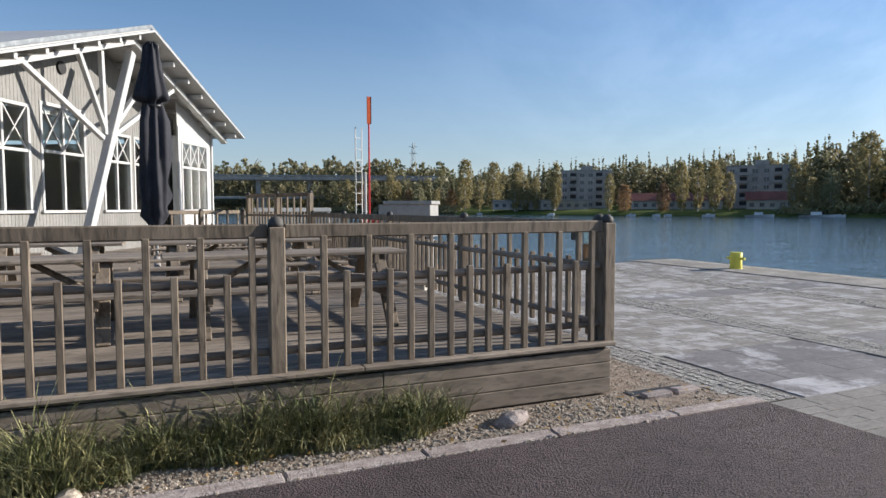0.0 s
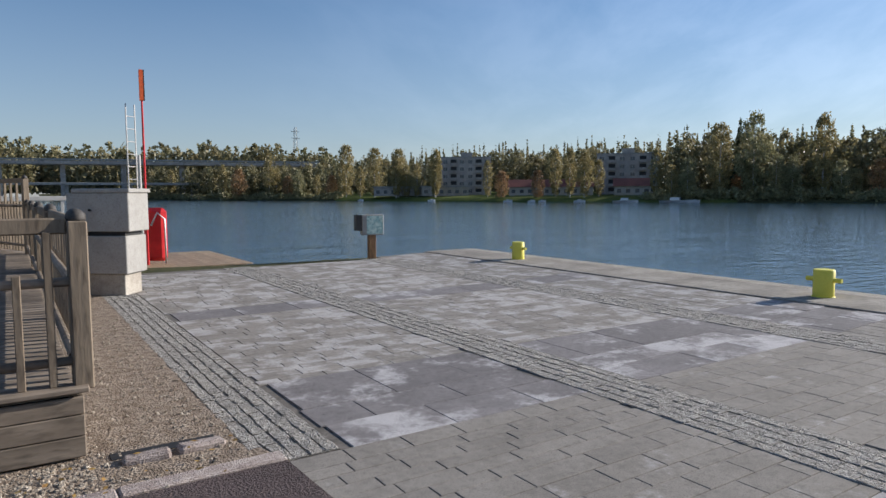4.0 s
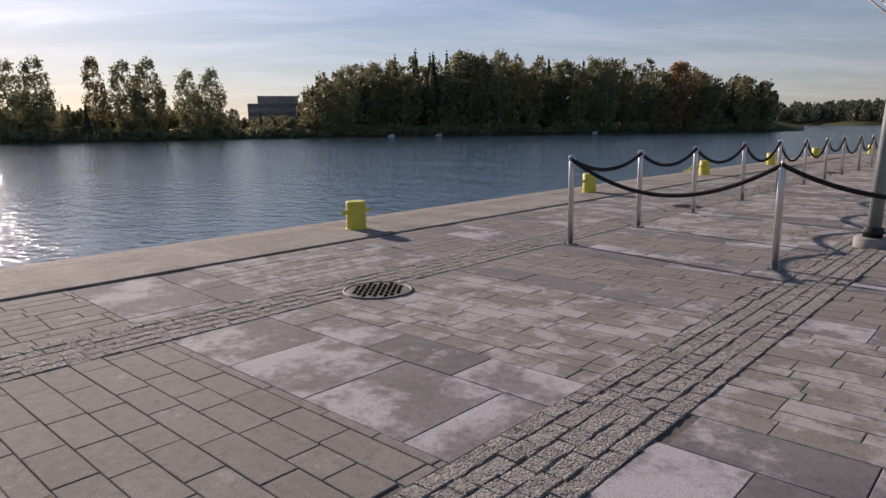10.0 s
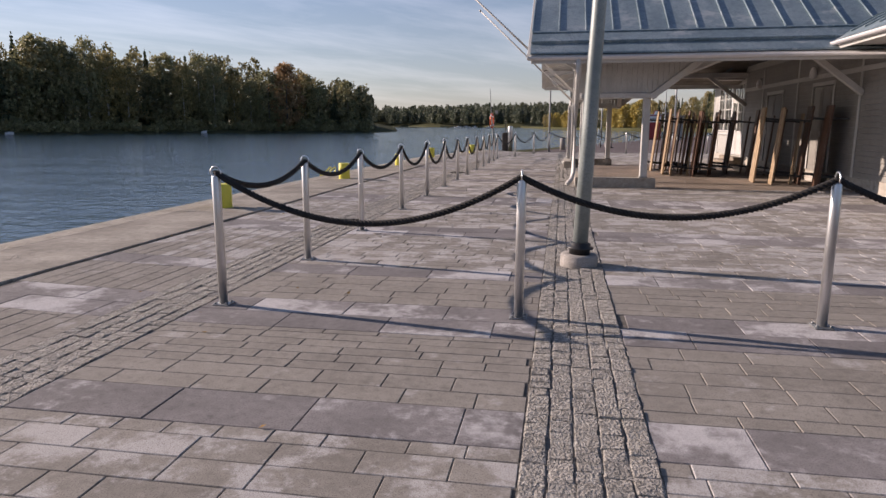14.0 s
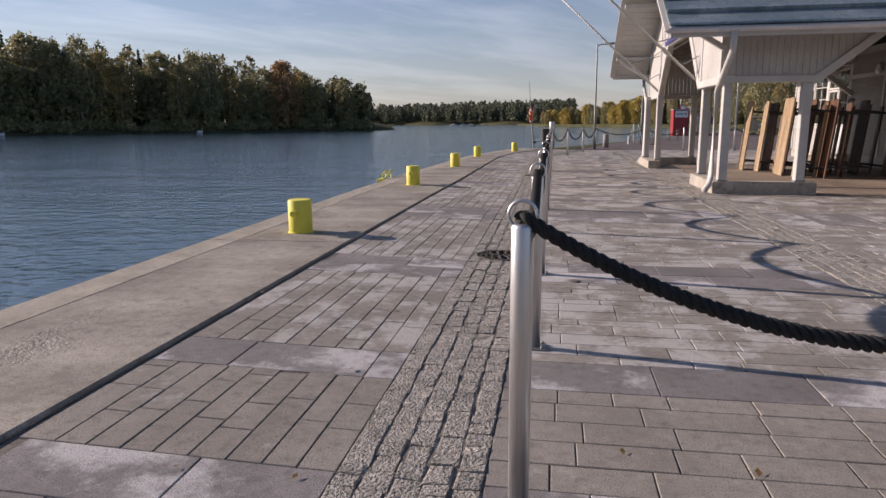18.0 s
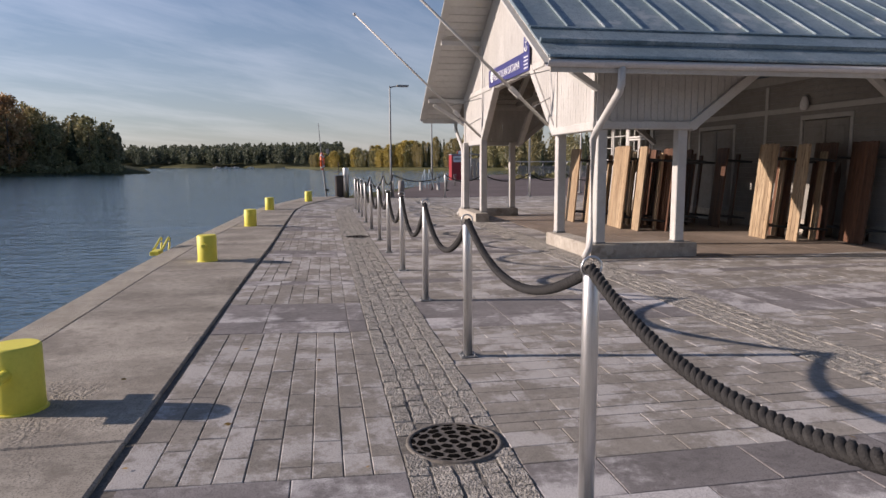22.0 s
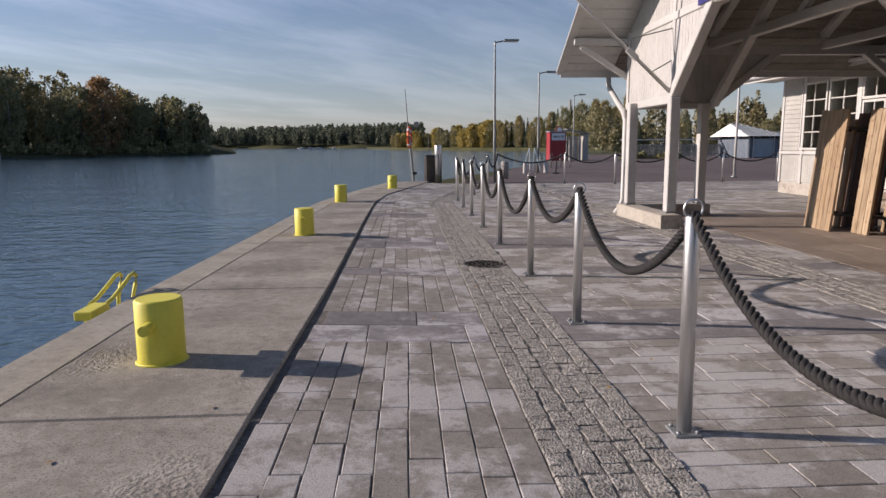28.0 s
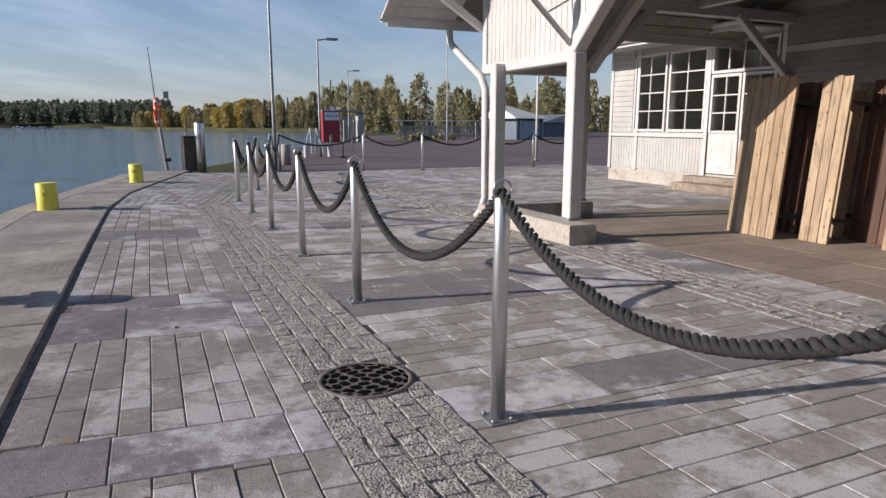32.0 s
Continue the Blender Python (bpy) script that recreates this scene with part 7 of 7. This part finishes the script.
def greenery():
    birch_bark = material("birch_bark", (0.4, 0.38, 0.35), (0.6, 0.58, 0.55), rough=0.8, scale=3, fine=12, stretch=(1, 1, 0.4))
    tree_kind("birch_tall", 20, 1.8, 3.9, "birch", mat_leaf["birch"], 3700, 0.22, 11, birch_bark)
    tree_kind("birch_slim", 17, 1.6, 2.6, "birch", mat_leaf["birch"], 2900, 0.195, 12, birch_bark)
    tree_kind("broadleaf", 16, 1.0, 4.6, "round", mat_leaf["green"], 3600, 0.25, 13)
    tree_kind("green_birch", 19, 1.6, 4.3, "birch", mat_leaf["green"], 3900, 0.23, 14, birch_bark)
    tree_kind("rusty", 15, 0.9, 4.2, "round", mat_leaf["rust"], 3300, 0.25, 15)
    tree_kind("spruce", 20, 0.8, 3.0, "spruce", mat_leaf["spruce"], 3000, 0.29, 16)
    tree_kind("golden", 14, 0.4, 4.2, "round", mat_leaf["yellow"], 2800, 0.31, 17)
    labels = {"birch_tall": "tall birch turning yellow on the far bank", "birch_slim": "slim birch with yellow-green autumn leaves", "broadleaf": "broad green tree at the water's edge",
              "green_birch": "tall green birch on the far bank", "rusty": "rust-coloured autumn tree by the water", "spruce": "dark spruce on the far bank", "golden": "golden autumn tree on the shore"}
    r = random.Random(21)
    yaw = 172.0
    while yaw > 17:
        if yaw > 128:
            kind = r.choice(("birch_tall", "birch_slim", "birch_slim", "birch_tall", "green_birch", "rusty"))
            gap_, hh = r.choice((0.9, 1.2, 1.5, 3.0)), r.uniform(9, 16.5)
            if abs(yaw - 145) < 1.5 or abs(yaw - 131.6) < 1.7 or abs(yaw - 148.4) < 0.7:
                yaw -= 0.5
                continue
        elif yaw > 86:
            kind = r.choice(("green_birch", "rusty", "broadleaf", "birch_slim", "green_birch", "broadleaf"))
            gap_, hh = r.choice((0.8, 1.1, 1.6, 2.6)), r.uniform(6, 13.5)
        elif yaw > 76:
            yaw -= 0.6
            continue
        elif yaw > 57:
            kind = r.choice(("green_birch", "green_birch", "spruce", "broadleaf", "birch_slim"))
            gap_, hh = r.uniform(1.0, 2.6), r.uniform(6, 9) if yaw < 61 else r.uniform(8, 14)
        else:
            kind = r.choice(("green_birch", "birch_tall", "broadleaf", "spruce", "rusty" if yaw < 24 else "green_birch"))
            gap_, hh = r.uniform(0.9, 1.6), max(canopy(yaw), 8) * r.uniform(0.66, 1.04)
        make_tree(kind, place(yaw, bank_d(yaw) + r.uniform(4, 16), 0.1), hh, labels[kind], "far bank trees", r.uniform(0, 360))
        yaw -= gap_
    for yaw, hh, kind in ((161.5, 17, "birch_tall"), (155.2, 22, "birch_tall"), (152.8, 20, "birch_tall"), (150.8, 19, "birch_tall"), (147.6, 18, "birch_slim"), (123.2, 25, "spruce"), (122.2, 24, "green_birch"),
                          (124.6, 22, "birch_tall"), (117.5, 23, "birch_slim"), (93.8, 21, "green_birch"), (88.2, 21.5, "green_birch"), (86.4, 18, "green_birch"), (75, 20, "green_birch"), (73.2, 21, "green_birch"),
                          (69.5, 22, "birch_slim"), (67.5, 21, "green_birch"), (65.8, 22, "green_birch"), (63, 19, "green_birch"), (61.2, 19.5, "green_birch"), (110.5, 22, "green_birch"), (46.5, 27, "spruce"), (44.8, 29, "spruce"), (43.6, 27.5, "spruce"), (42.2, 28.5, "spruce"), (41, 27, "spruce"), (39.2, 28, "spruce"), (36.5, 27, "spruce"), (33.8, 26, "spruce"), (31, 25, "spruce"), (81, 8, "broadleaf"), (84, 7, "broadleaf"), (78.4, 8, "broadleaf")):
        make_tree(kind, place(yaw, bank_d(yaw) + (24 if kind == "spruce" else 9 if hh > 9 else 90), 0.3), hh, labels[kind], "far bank trees", yaw * 7)
    # the wood behind, joined
    spots = []
    yaw = 177.0
    while yaw > 16.8:
        h = canopy(yaw)
        if h > 3:
            for row in range(4):
                o = 24 + row * 26 + r.uniform(-8, 8) if yaw > 57 else 12 + row * 14 + r.uniform(-4, 4)
                hh = h * r.uniform(0.66, 1.1) * (0.9 + 0.05 * row) if yaw < 57 else h * r.uniform(0.7, 0.98) * (0.78 + 0.09 * row)
                o += 44 if 128 < yaw < 156 else 0
                kind = r.choice(("spruce",) if row > 1 else ("spruce", "birch", "round", "round")) if yaw > 57 else r.choice(("round", "birch", "round", "birch", "spruce"))
                spots.append((place(yaw + r.uniform(-0.4, 0.4), bank_d(yaw) + o, 0.8 + o * 0.012), hh * (1.12 if kind == "spruce" and yaw > 57 else 1.0), 2.3 if kind == "spruce" else 4.0, kind))
        else:
            for o in (150, 190, 260):
                spots.append((place(yaw + r.uniform(-0.3, 0.3), bank_d(yaw) + o + r.uniform(-20, 20), 4), r.uniform(7, 11), 3.4, r.choice(("round", "birch", "spruce"))))
        yaw -= 0.5 if yaw > 57 else 0.7
    woods("far_woods", "mixed wood of spruce and birch behind the river bank", spots, mat_leaf["wood_mix"], 460, 0.45, 100)
    # dark undergrowth along the waterline
    spots = []
    yaw = 176.0
    while yaw > 16.6:
        if 76 < yaw < 85.5:
            for o in (4, 14):
                spots.append((place(yaw, bank_d(yaw) + o + r.uniform(0, 5), -0.4), r.uniform(1.2, 2.6), 2.2, "round"))
        if not 76 < yaw < 85.5:
            o = r.uniform(2, 7)
            if 130 < yaw < 156:
                yaw -= 0.5
                continue
            spots.append((place(yaw, bank_d(yaw) + o, -0.8), r.uniform(2.0, 4.5), 2.6, "round"))
        yaw -= 0.5
    woods("bank_shrubs", "dark shrubs along the far waterline", spots, mat_leaf["green"], 220, 0.34, 900)
    # the distant shore and the yellow spit to the north
    spots = []
    for k in range(560):
        yaw = r.uniform(194, 156)
        spots.append((place(yaw, r.uniform(480, 600), 3), r.uniform(22, 36), 5.0, r.choice(("spruce", "round", "birch"))))
    woods("bridge_woods", "mixed wood behind the road bridge", spots, mat_leaf["wood_mix"], 110, 1.2, 3000)
    spots = []
    for k in range(560):
        yaw = r.uniform(17.3, -1.0)
        d = 820 - 12 * (17 - yaw) + r.uniform(5, 190)
        spots.append((place(yaw, d, 1 + (d - 800 + 12 * (17 - yaw)) * 0.06), r.uniform(12, 16.5), 4.2, r.choice(("spruce", "spruce", "round"))))
    woods("distant_woods", "dark wooded shore far up the water", spots, mat_leaf["distant"], 230, 0.75, 2000)
    for k in range(84):
        t = k / 83
        yaw = 1.8 - t * 17.5
        d = 395 - t * 165 + r.uniform(0, 30)
        kind = r.choice(("golden", "birch_tall", "broadleaf", "golden")) if t < 0.5 else r.choice(("birch_tall", "birch_slim", "green_birch", "birch_slim", "spruce"))
        make_tree(kind, place(yaw + r.uniform(-0.1, 0.3), d + 8, -0.6), (8.5 + 7.5 * t) * r.uniform(0.75, 1.2), labels[kind].replace("on the far bank", "on the yellow shore").replace("at the water's edge", "on the yellow shore"), "yellow shore trees", r.uniform(0, 360))
    spots = []
    for k in range(70):
        yaw = r.uniform(-13, -46)
        d = r.uniform(150, 230)
        spots.append((place(yaw, d, -0.2), r.uniform(7, 13), 2.6, r.choice(("birch", "birch", "spruce", "spruce"))))
    for k in range(40):
        yaw = r.uniform(-20, -70)
        d = r.uniform(95, 150)
        spots.append((place(yaw, d + 40, -0.2), r.uniform(6, 10.5), 2.4, r.choice(("birch", "spruce", "spruce"))))
    woods("yard_woods", "green and yellow trees behind the yard", spots, mat_leaf["wood_mix"], 620, 0.3, 5000)
    spots = [((9.0 + r.uniform(0, 5.5), 79.2 + r.uniform(-0.5, 0.5), -0.1), r.uniform(0.5, 1.25), r.uniform(0.3, 0.55), "round") for k in range(26)]
    woods("yard_shrubs", "rough green shrubs before the picket fence", spots, mat_leaf["green"], 260, 0.09, 7000)
    for k in range(26):
        yaw = -13 - k * 1.5
        kind = r.choice(("birch_slim", "green_birch", "spruce", "broadleaf"))
        make_tree(kind, place(yaw, r.uniform(110, 150), -0.2), r.uniform(5, 9.5), labels[kind].replace("on the far bank", "behind the yard").replace("at the water's edge", "behind the yard"), "yard trees", r.uniform(0, 360))


# ---- far buildings, bridge, boats ----
def apartment(yaw, d, wd, floors, rz, label):
    ob = thing("apartment_block", place(yaw, d, 1.0), label, "apartment block", "far apartment blocks", rz=rz)
    h = floors * 2.9
    part("wall", box(-wd / 2, -6, 0, wd / 2, 6, h + 0.6), mat_block, ob)
    part("roof", box(-wd / 2 - 0.2, -6.2, h + 0.6, wd / 2 + 0.2, 6.2, h + 0.9), mat_galv, ob)
    part("roof_house", box(-2, -2.5, h + 0.9, 2.5, 2.5, h + 2.8), mat_block, ob)
    n = int(wd / 3.2)
    for f in range(floors):
        for k in range(n):
            x = -wd / 2 + (k + 0.5) * wd / n
            if k % 3 == 1:
                bl = part("balcony", box(x - 1.3, -7.2, f * 2.9 + 0.3, x + 1.3, -6.02, f * 2.9 + 1.3), mat_block, ob)
                part("recess", box(x - 1.2, -6.03, f * 2.9 + 1.3, x + 1.2, -6.004, f * 2.9 + 2.7), mat_dark, bl)
            else:
                wi = part("window", box(x - 0.8, -6.03, f * 2.9 + 1.1, x + 0.8, -6.004, f * 2.9 + 2.4), mat_far_glass, ob)
                part("frame", box(x - 0.05, -6.05, f * 2.9 + 1.1, x + 0.05, -6.031, f * 2.9 + 2.4), mat_white, wi)


def row_house(yaw, d, wd, rz, h=3.2, red=False):
    ob = thing("row_house", place(yaw, d, 0.8), "low pale row house with windows behind trees", "house", "far row houses", rz=rz)
    part("wall", box(-wd / 2, -4, 0, wd / 2, 4, h), mat_block if not red else mat_cream, ob)
    part("roof", prism_xz([(-wd / 2 - 0.5, 0), (wd / 2 + 0.5, 0), (wd / 2 + 0.5, 0.4), (-wd / 2 - 0.5, 0.4)], -4.6, 4.6) if not red else roof_prism(wd, h), mat_tile if red else mat_galv, ob).location = (0, 0, 0 if red else h)
    for k in range(int(wd / 3)):
        x = -wd / 2 + 1.6 + k * 3
        part("window", box(x - 0.7, -4.03, 1.0, x + 0.7, -4.004, 2.3), mat_far_glass, ob)


def roof_prism(wd, h):
    b = bmesh.new()
    vs = [b.verts.new(c) for c in ((-wd / 2 - 0.5, -4.6, h - 0.2), (wd / 2 + 0.5, -4.6, h - 0.2), (wd / 2 + 0.5, 4.6, h - 0.2), (-wd / 2 - 0.5, 4.6, h - 0.2), (-wd / 2 - 0.5, 0, h + 2.6), (wd / 2 + 0.5, 0, h + 2.6))]
    for idx in ((3, 2, 1, 0), (0, 1, 5, 4), (2, 3, 4, 5), (1, 2, 5), (3, 0, 4)):
        b.faces.new([vs[k] for k in idx])
    bmesh.ops.recalc_face_normals(b, faces=b.faces)
    return b


def far_buildings():
    apartment(145.0, 275, 20, 5, 145, "grey concrete apartment block among birches")
    apartment(131.6, 262, 22, 5, 131, "grey concrete apartment block with balconies by the marina")
    for yaw, d, wd, red in ((150.5, 268, 22, False), (146.8, 262, 18, False), (139.5, 250, 16, True), (136, 248, 14, True), (131.2, 240, 12, True), (117.5, 245, 14, False)):
        row_house(yaw, d, wd, yaw, 3.4, red)
    for yaw, d, wd in ((83.6, 330, 12), (81.0, 320, 10), (78.6, 330, 14)):
        row_house(yaw, d, wd, yaw, 3.2)
    ob = thing("office_block", place(56.3, 290, 1), "grey blue flat-roofed building behind far trees", "building", rz=56.3)
    part("wall", box(-11, -6, 0, 11, 6, 11), mat_block, ob)
    part("upper_storey", box(-7, -5, 11, 9, 5, 14), mat_block, ob)
    for z in (3, 6.2, 9.4):
        part("window_band", box(-10.5, -6.05, z, 10.5, -6.01, z + 1.4), mat_far_glass, ob)
    # road bridge
    br = thing("road_bridge", (0, 0, 0), "long concrete road bridge on piers beyond the river bend", "bridge")
    a, c = place(186, 430), place(157.5, 395)
    part("upper_deck", beam((a.x, a.y, 19.0), (c.x, c.y, 18.2), 10, 1.8, 0.1), mat_block, br)
    part("lower_deck", beam((a.x, a.y + 22, 7.6), (c.x, c.y + 22, 7.0), 7, 1.2, 0.1), mat_block, br)
    for k in range(7):
        p = a.lerp(c, (k + 0.5) / 7)
        part("pier", box(p.x - 1.2, p.y - 1.2, -3, p.x + 1.2, p.y + 1.2, 17.8), mat_block, br)
        part("pier", box(p.x - 0.8, p.y + 21.2, -3, p.x + 0.8, p.y + 22.8, 7.0), mat_block, br)
    part("railing", beam((a.x, a.y + 4.9, 20.6), (c.x, c.y + 4.9, 19.8), 0.15, 0.9, 0.0), mat_galv, br)
    py = thing("power_pylon", place(159.2, 620, 0), "lattice steel power pylon above the trees", "pylon")
    for sx in (-1, 1):
        for sy in (-1, 1):
            part("leg", rod((sx * 3, sy * 3, 0), (sx * 0.8, sy * 0.8, 62), 0.2, seg=5), mat_galv, py)
    for k in range(12):
        z = k * 5
        w0 = 3 - 2.2 * z / 62
        part("brace", rod((-w0, -w0, z), (w0, -w0, z + 5), 0.12, seg=4), mat_galv, py)
    for z in (52, 58):
        part("cross_arm", rod((-4, 0, z), (4, 0, z), 0.25, seg=5), mat_galv, py)
    for k, (yaw, ln) in enumerate(((154, 4), (148, 4.5), (141.5, 5), (139.5, 4), (138.6, 4), (135.5, 6), (131.8, 9), (127.8, 11), (126.4, 5), (47, 3.5), (43, 3.5), (30, 3), (9.0, 8), (7.6, 7), (8.3, 9), (6.4, 6))):
        d = bank_d(yaw) - 1.5 if yaw > 20 else 640
        ln = ln * (0.6 if 20 < yaw and ln < 8 else 0.85)
        bt = thing("motor_boat", place(yaw, d, -1.2), "small white motor boat moored at the far bank", "boat", "far boats", rz=yaw + (k * 37) % 50 - 25)
        b = bmesh.new()
        n = 10
        rows = []
        for i in range(n + 1):
            t = i / n
            hw = 0.18 * ln * (1 - t ** 3)
            rows.append([b.verts.new((ln * (t - 0.5), s * hw, z)) for s, z in ((-0.5, 0.0), (-1, 0.55 + 0.25 * t), (1, 0.55 + 0.25 * t), (0.5, 0.0))])
        for A, B in zip(rows, rows[1:]):
            for q in range(4):
                b.faces.new((A[q], A[(q + 1) % 4], B[(q + 1) % 4], B[q]))
        b.faces.new(rows[0])
        bmesh.ops.recalc_face_normals(b, faces=b.faces)
        part("hull", b, mat_hull, bt)
        part("cabin", box(-0.18 * ln, -0.11 * ln, 0.5, 0.12 * ln, 0.11 * ln, 0.6 + 0.1 * ln, 0.1), mat_hull, bt)
        part("windscreen", box(0.121 * ln, -0.1 * ln, 0.62, 0.135 * ln, 0.1 * ln, 0.56 + 0.1 * ln), mat_far_glass, bt)
    for yaw in (5.2, 4.6):
        st = thing("chimney", place(-12.5 - (5.2 - yaw) * 1.5, 420, 0), "thin tall chimney far behind trees", "chimney", "far chimneys")
        part("shaft", rod((0, 0, 0), (0, 0, 27), 0.9, 0.7, 12), mat_block, st)


# ---- grass and loose stones ----
def grass_and_gravel():
    r = np.random.RandomState(7)
    n = 26000
    x = r.uniform(-2.3, 4.5, n)
    y = -4.46 + np.abs(r.normal(0, 0.42, n))
    keep = (y < -3.92) & (noise_mask(x, y) > -0.35 + np.clip((-1.45 - x) * 1.2, 0, 2) + np.clip((y + 4.1) * 1.6, 0, 2))
    x, y = x[keep], y[keep]
    n = len(x)
    h = r.beta(1.4, 2.6, n) * 0.52 * np.clip(0.95 + 1.1 * noise_mask(x * 2.2, y * 2.2 + 5), 0.3, 1.6) * np.clip(1.25 - (y + 4.46) * 1.1, 0.35, 1.2)
    a = r.uniform(0, 2 * np.pi, n)
    lean = r.uniform(0.2, 1.7, n) * h
    wd = 0.0042
    dx_, dy_ = np.cos(a), np.sin(a)
    V = np.zeros((n, 6, 3))
    for k, (f, ww) in enumerate(((0, 1.0), (0.55, 0.8), (1.0, 0.15))):
        cx, cy, cz = x + dx_ * lean * f * f, y + dy_ * lean * f * f, h * f * (1 - 0.15 * f)
        V[:, 2 * k] = np.stack([cx - dy_ * wd * ww, cy + dx_ * wd * ww, cz], 1)
        V[:, 2 * k + 1] = np.stack([cx + dy_ * wd * ww, cy - dx_ * wd * ww, cz], 1)
    Q = (np.array([[0, 1, 3, 2], [2, 3, 5, 4]])[None] + (np.arange(n) * 6)[:, None, None]).reshape(-1, 4)
    tagged(new("grass_tufts", from_quads(V.reshape(-1, 3), Q, mat_blade, "grass_tufts")), "long green autumn grass along the deck skirt", "grass", kind="stuff")
    # pebbles
    n = 6000
    x = r.uniform(-4.0, 3.0, n)
    y = np.where(x > -2.95, r.uniform(-4.45, -3.75, n), r.uniform(-9.5, -3.78, n))
    ok = ~((x < -3.8) & (y < -4.0))
    x, y = x[ok], y[ok]
    n = len(x)
    s = r.uniform(0.005, 0.016, n)
    base_v = np.array([(-1, -1, 0), (1, -0.8, 0), (0.9, 1, 0), (-0.9, 0.9, 0), (-0.5, -0.5, 0.8), (0.6, -0.4, 0.9), (0.5, 0.5, 0.7), (-0.4, 0.6, 0.85)])
    V = base_v[None] * s[:, None, None] * r.uniform(0.7, 1.3, (n, 8, 3)) + np.stack([x, y, np.full(n, 0.003)], 1)[:, None]
    Q = (np.array([[0, 1, 5, 4], [1, 2, 6, 5], [2, 3, 7, 6], [3, 0, 4, 7], [4, 5, 6, 7]])[None] + (np.arange(n) * 8)[:, None, None]).reshape(-1, 4)
    tagged(new("loose_pebbles", from_quads(V.reshape(-1, 3), Q, mat_pebble, "loose_pebbles")), "loose brown and grey pebbles on the gravel", "pebbles", kind="stuff")


def fallen_leaves():
    """A few dry leaves blown over the paving."""
    r = np.random.RandomState(31)
    n = 275
    x = np.concatenate([r.uniform(-13.2, -7.5, 100), r.uniform(-5.9, -3.2, 15), r.uniform(-3.8, 3.5, 160)])
    y = np.concatenate([r.uniform(-2, 34, 100), r.uniform(22, 31, 15), r.uniform(-4.3, -3.72, 160)])
    z = np.where(x < -12.13, 0.073, np.maximum(0.0, (-10.3 - x) * FALL) + 0.007)
    z = np.where(y < -3.5, r.uniform(0.022, 0.07, n), z)
    a = r.uniform(0, 6.28, n)
    s = r.uniform(0.012, 0.028, n)
    u = np.stack([np.cos(a) * s, np.sin(a) * s, r.uniform(-0.003, 0.006, n)], 1)
    w_ = np.stack([-np.sin(a) * s * 0.6, np.cos(a) * s * 0.6, r.uniform(-0.002, 0.006, n)], 1)
    c = np.stack([x, y, z + 0.006], 1)
    V = np.stack([c - u, c + w_, c + u, c - w_], 1)
    ob = new("fallen_leaves", from_quads(V.reshape(-1, 3), np.arange(4 * n).reshape(n, 4), mat_litter, "fallen_leaves"))
    tagged(ob, "scattered dry brown leaves on the paving", "leaves", kind="stuff")


def noise_mask(x, y):
    return np.array([noise.noise(Vector((a * 0.9, b * 0.9, 0.0))) for a, b in zip(x, y)])


# ---- extra colours ----
mat_yellow_green = material("worn_green_yellow_paint", (0.2, 0.25, 0.03), (0.3, 0.34, 0.05), rough=0.5, scale=8, fine=50, bump=0.2)
mat_galv_green = material("grey_green_pole_paint", (0.2, 0.23, 0.22), (0.28, 0.31, 0.3), rough=0.45, scale=2, fine=60, bump=0.1, metal=0.2, speck=0.25)
mat_dark_cap = material("dark_post_cap", (0.05, 0.045, 0.04), (0.09, 0.08, 0.07), rough=0.7, scale=6)
mat_pine_dark = material("brown_post_timber", (0.22, 0.11, 0.045), (0.32, 0.17, 0.07), rough=0.7, scale=4, fine=30, stretch=(1, 1, 0.2))
mat_map = material("map_print", (0.25, 0.42, 0.42), (0.5, 0.6, 0.55), rough=0.4, scale=9, fine=20, bump=0)
mat_shed = material("blue_grey_boards", (0.1, 0.13, 0.17), (0.15, 0.18, 0.22), rough=0.7, scale=0.6, fine=12, stretch=(1, 1, 0.2))
mat_shed_door = material("pale_blue_door", (0.3, 0.37, 0.42), (0.36, 0.43, 0.48), rough=0.6, scale=0.8)
mat_pump = material("faded_red_sheet", (0.3, 0.022, 0.028), (0.38, 0.035, 0.04), rough=0.45, scale=2, fine=40, bump=0.05, speck=0.3)
mat_picket = material("weathered_grey_pickets", (0.25, 0.24, 0.225), (0.4, 0.385, 0.36), rough=0.8, scale=2, fine=30, bump=0.3, stretch=(1, 1, 0.2), vary=0.2)
mat_zinc_pale = material("pale_sheet_roof", (0.45, 0.47, 0.48), (0.55, 0.57, 0.58), rough=0.45, scale=0.8, metal=0.3)
mat_far_glass = material("far_window_glass", (0.05, 0.06, 0.075), (0.1, 0.12, 0.14), rough=0.15, scale=0.6, bump=0)

# ---- build ----
plinths()
harbour_building()
restaurant()
deck()
fences()
barriers()
bollards()
lamps()
covers()
rails_and_ladders()
stored_tables()
deck_things()
quay_end()
far_end()
far_bank()
greenery()
far_buildings()
grass_and_gravel()
fallen_leaves()
lay_all()
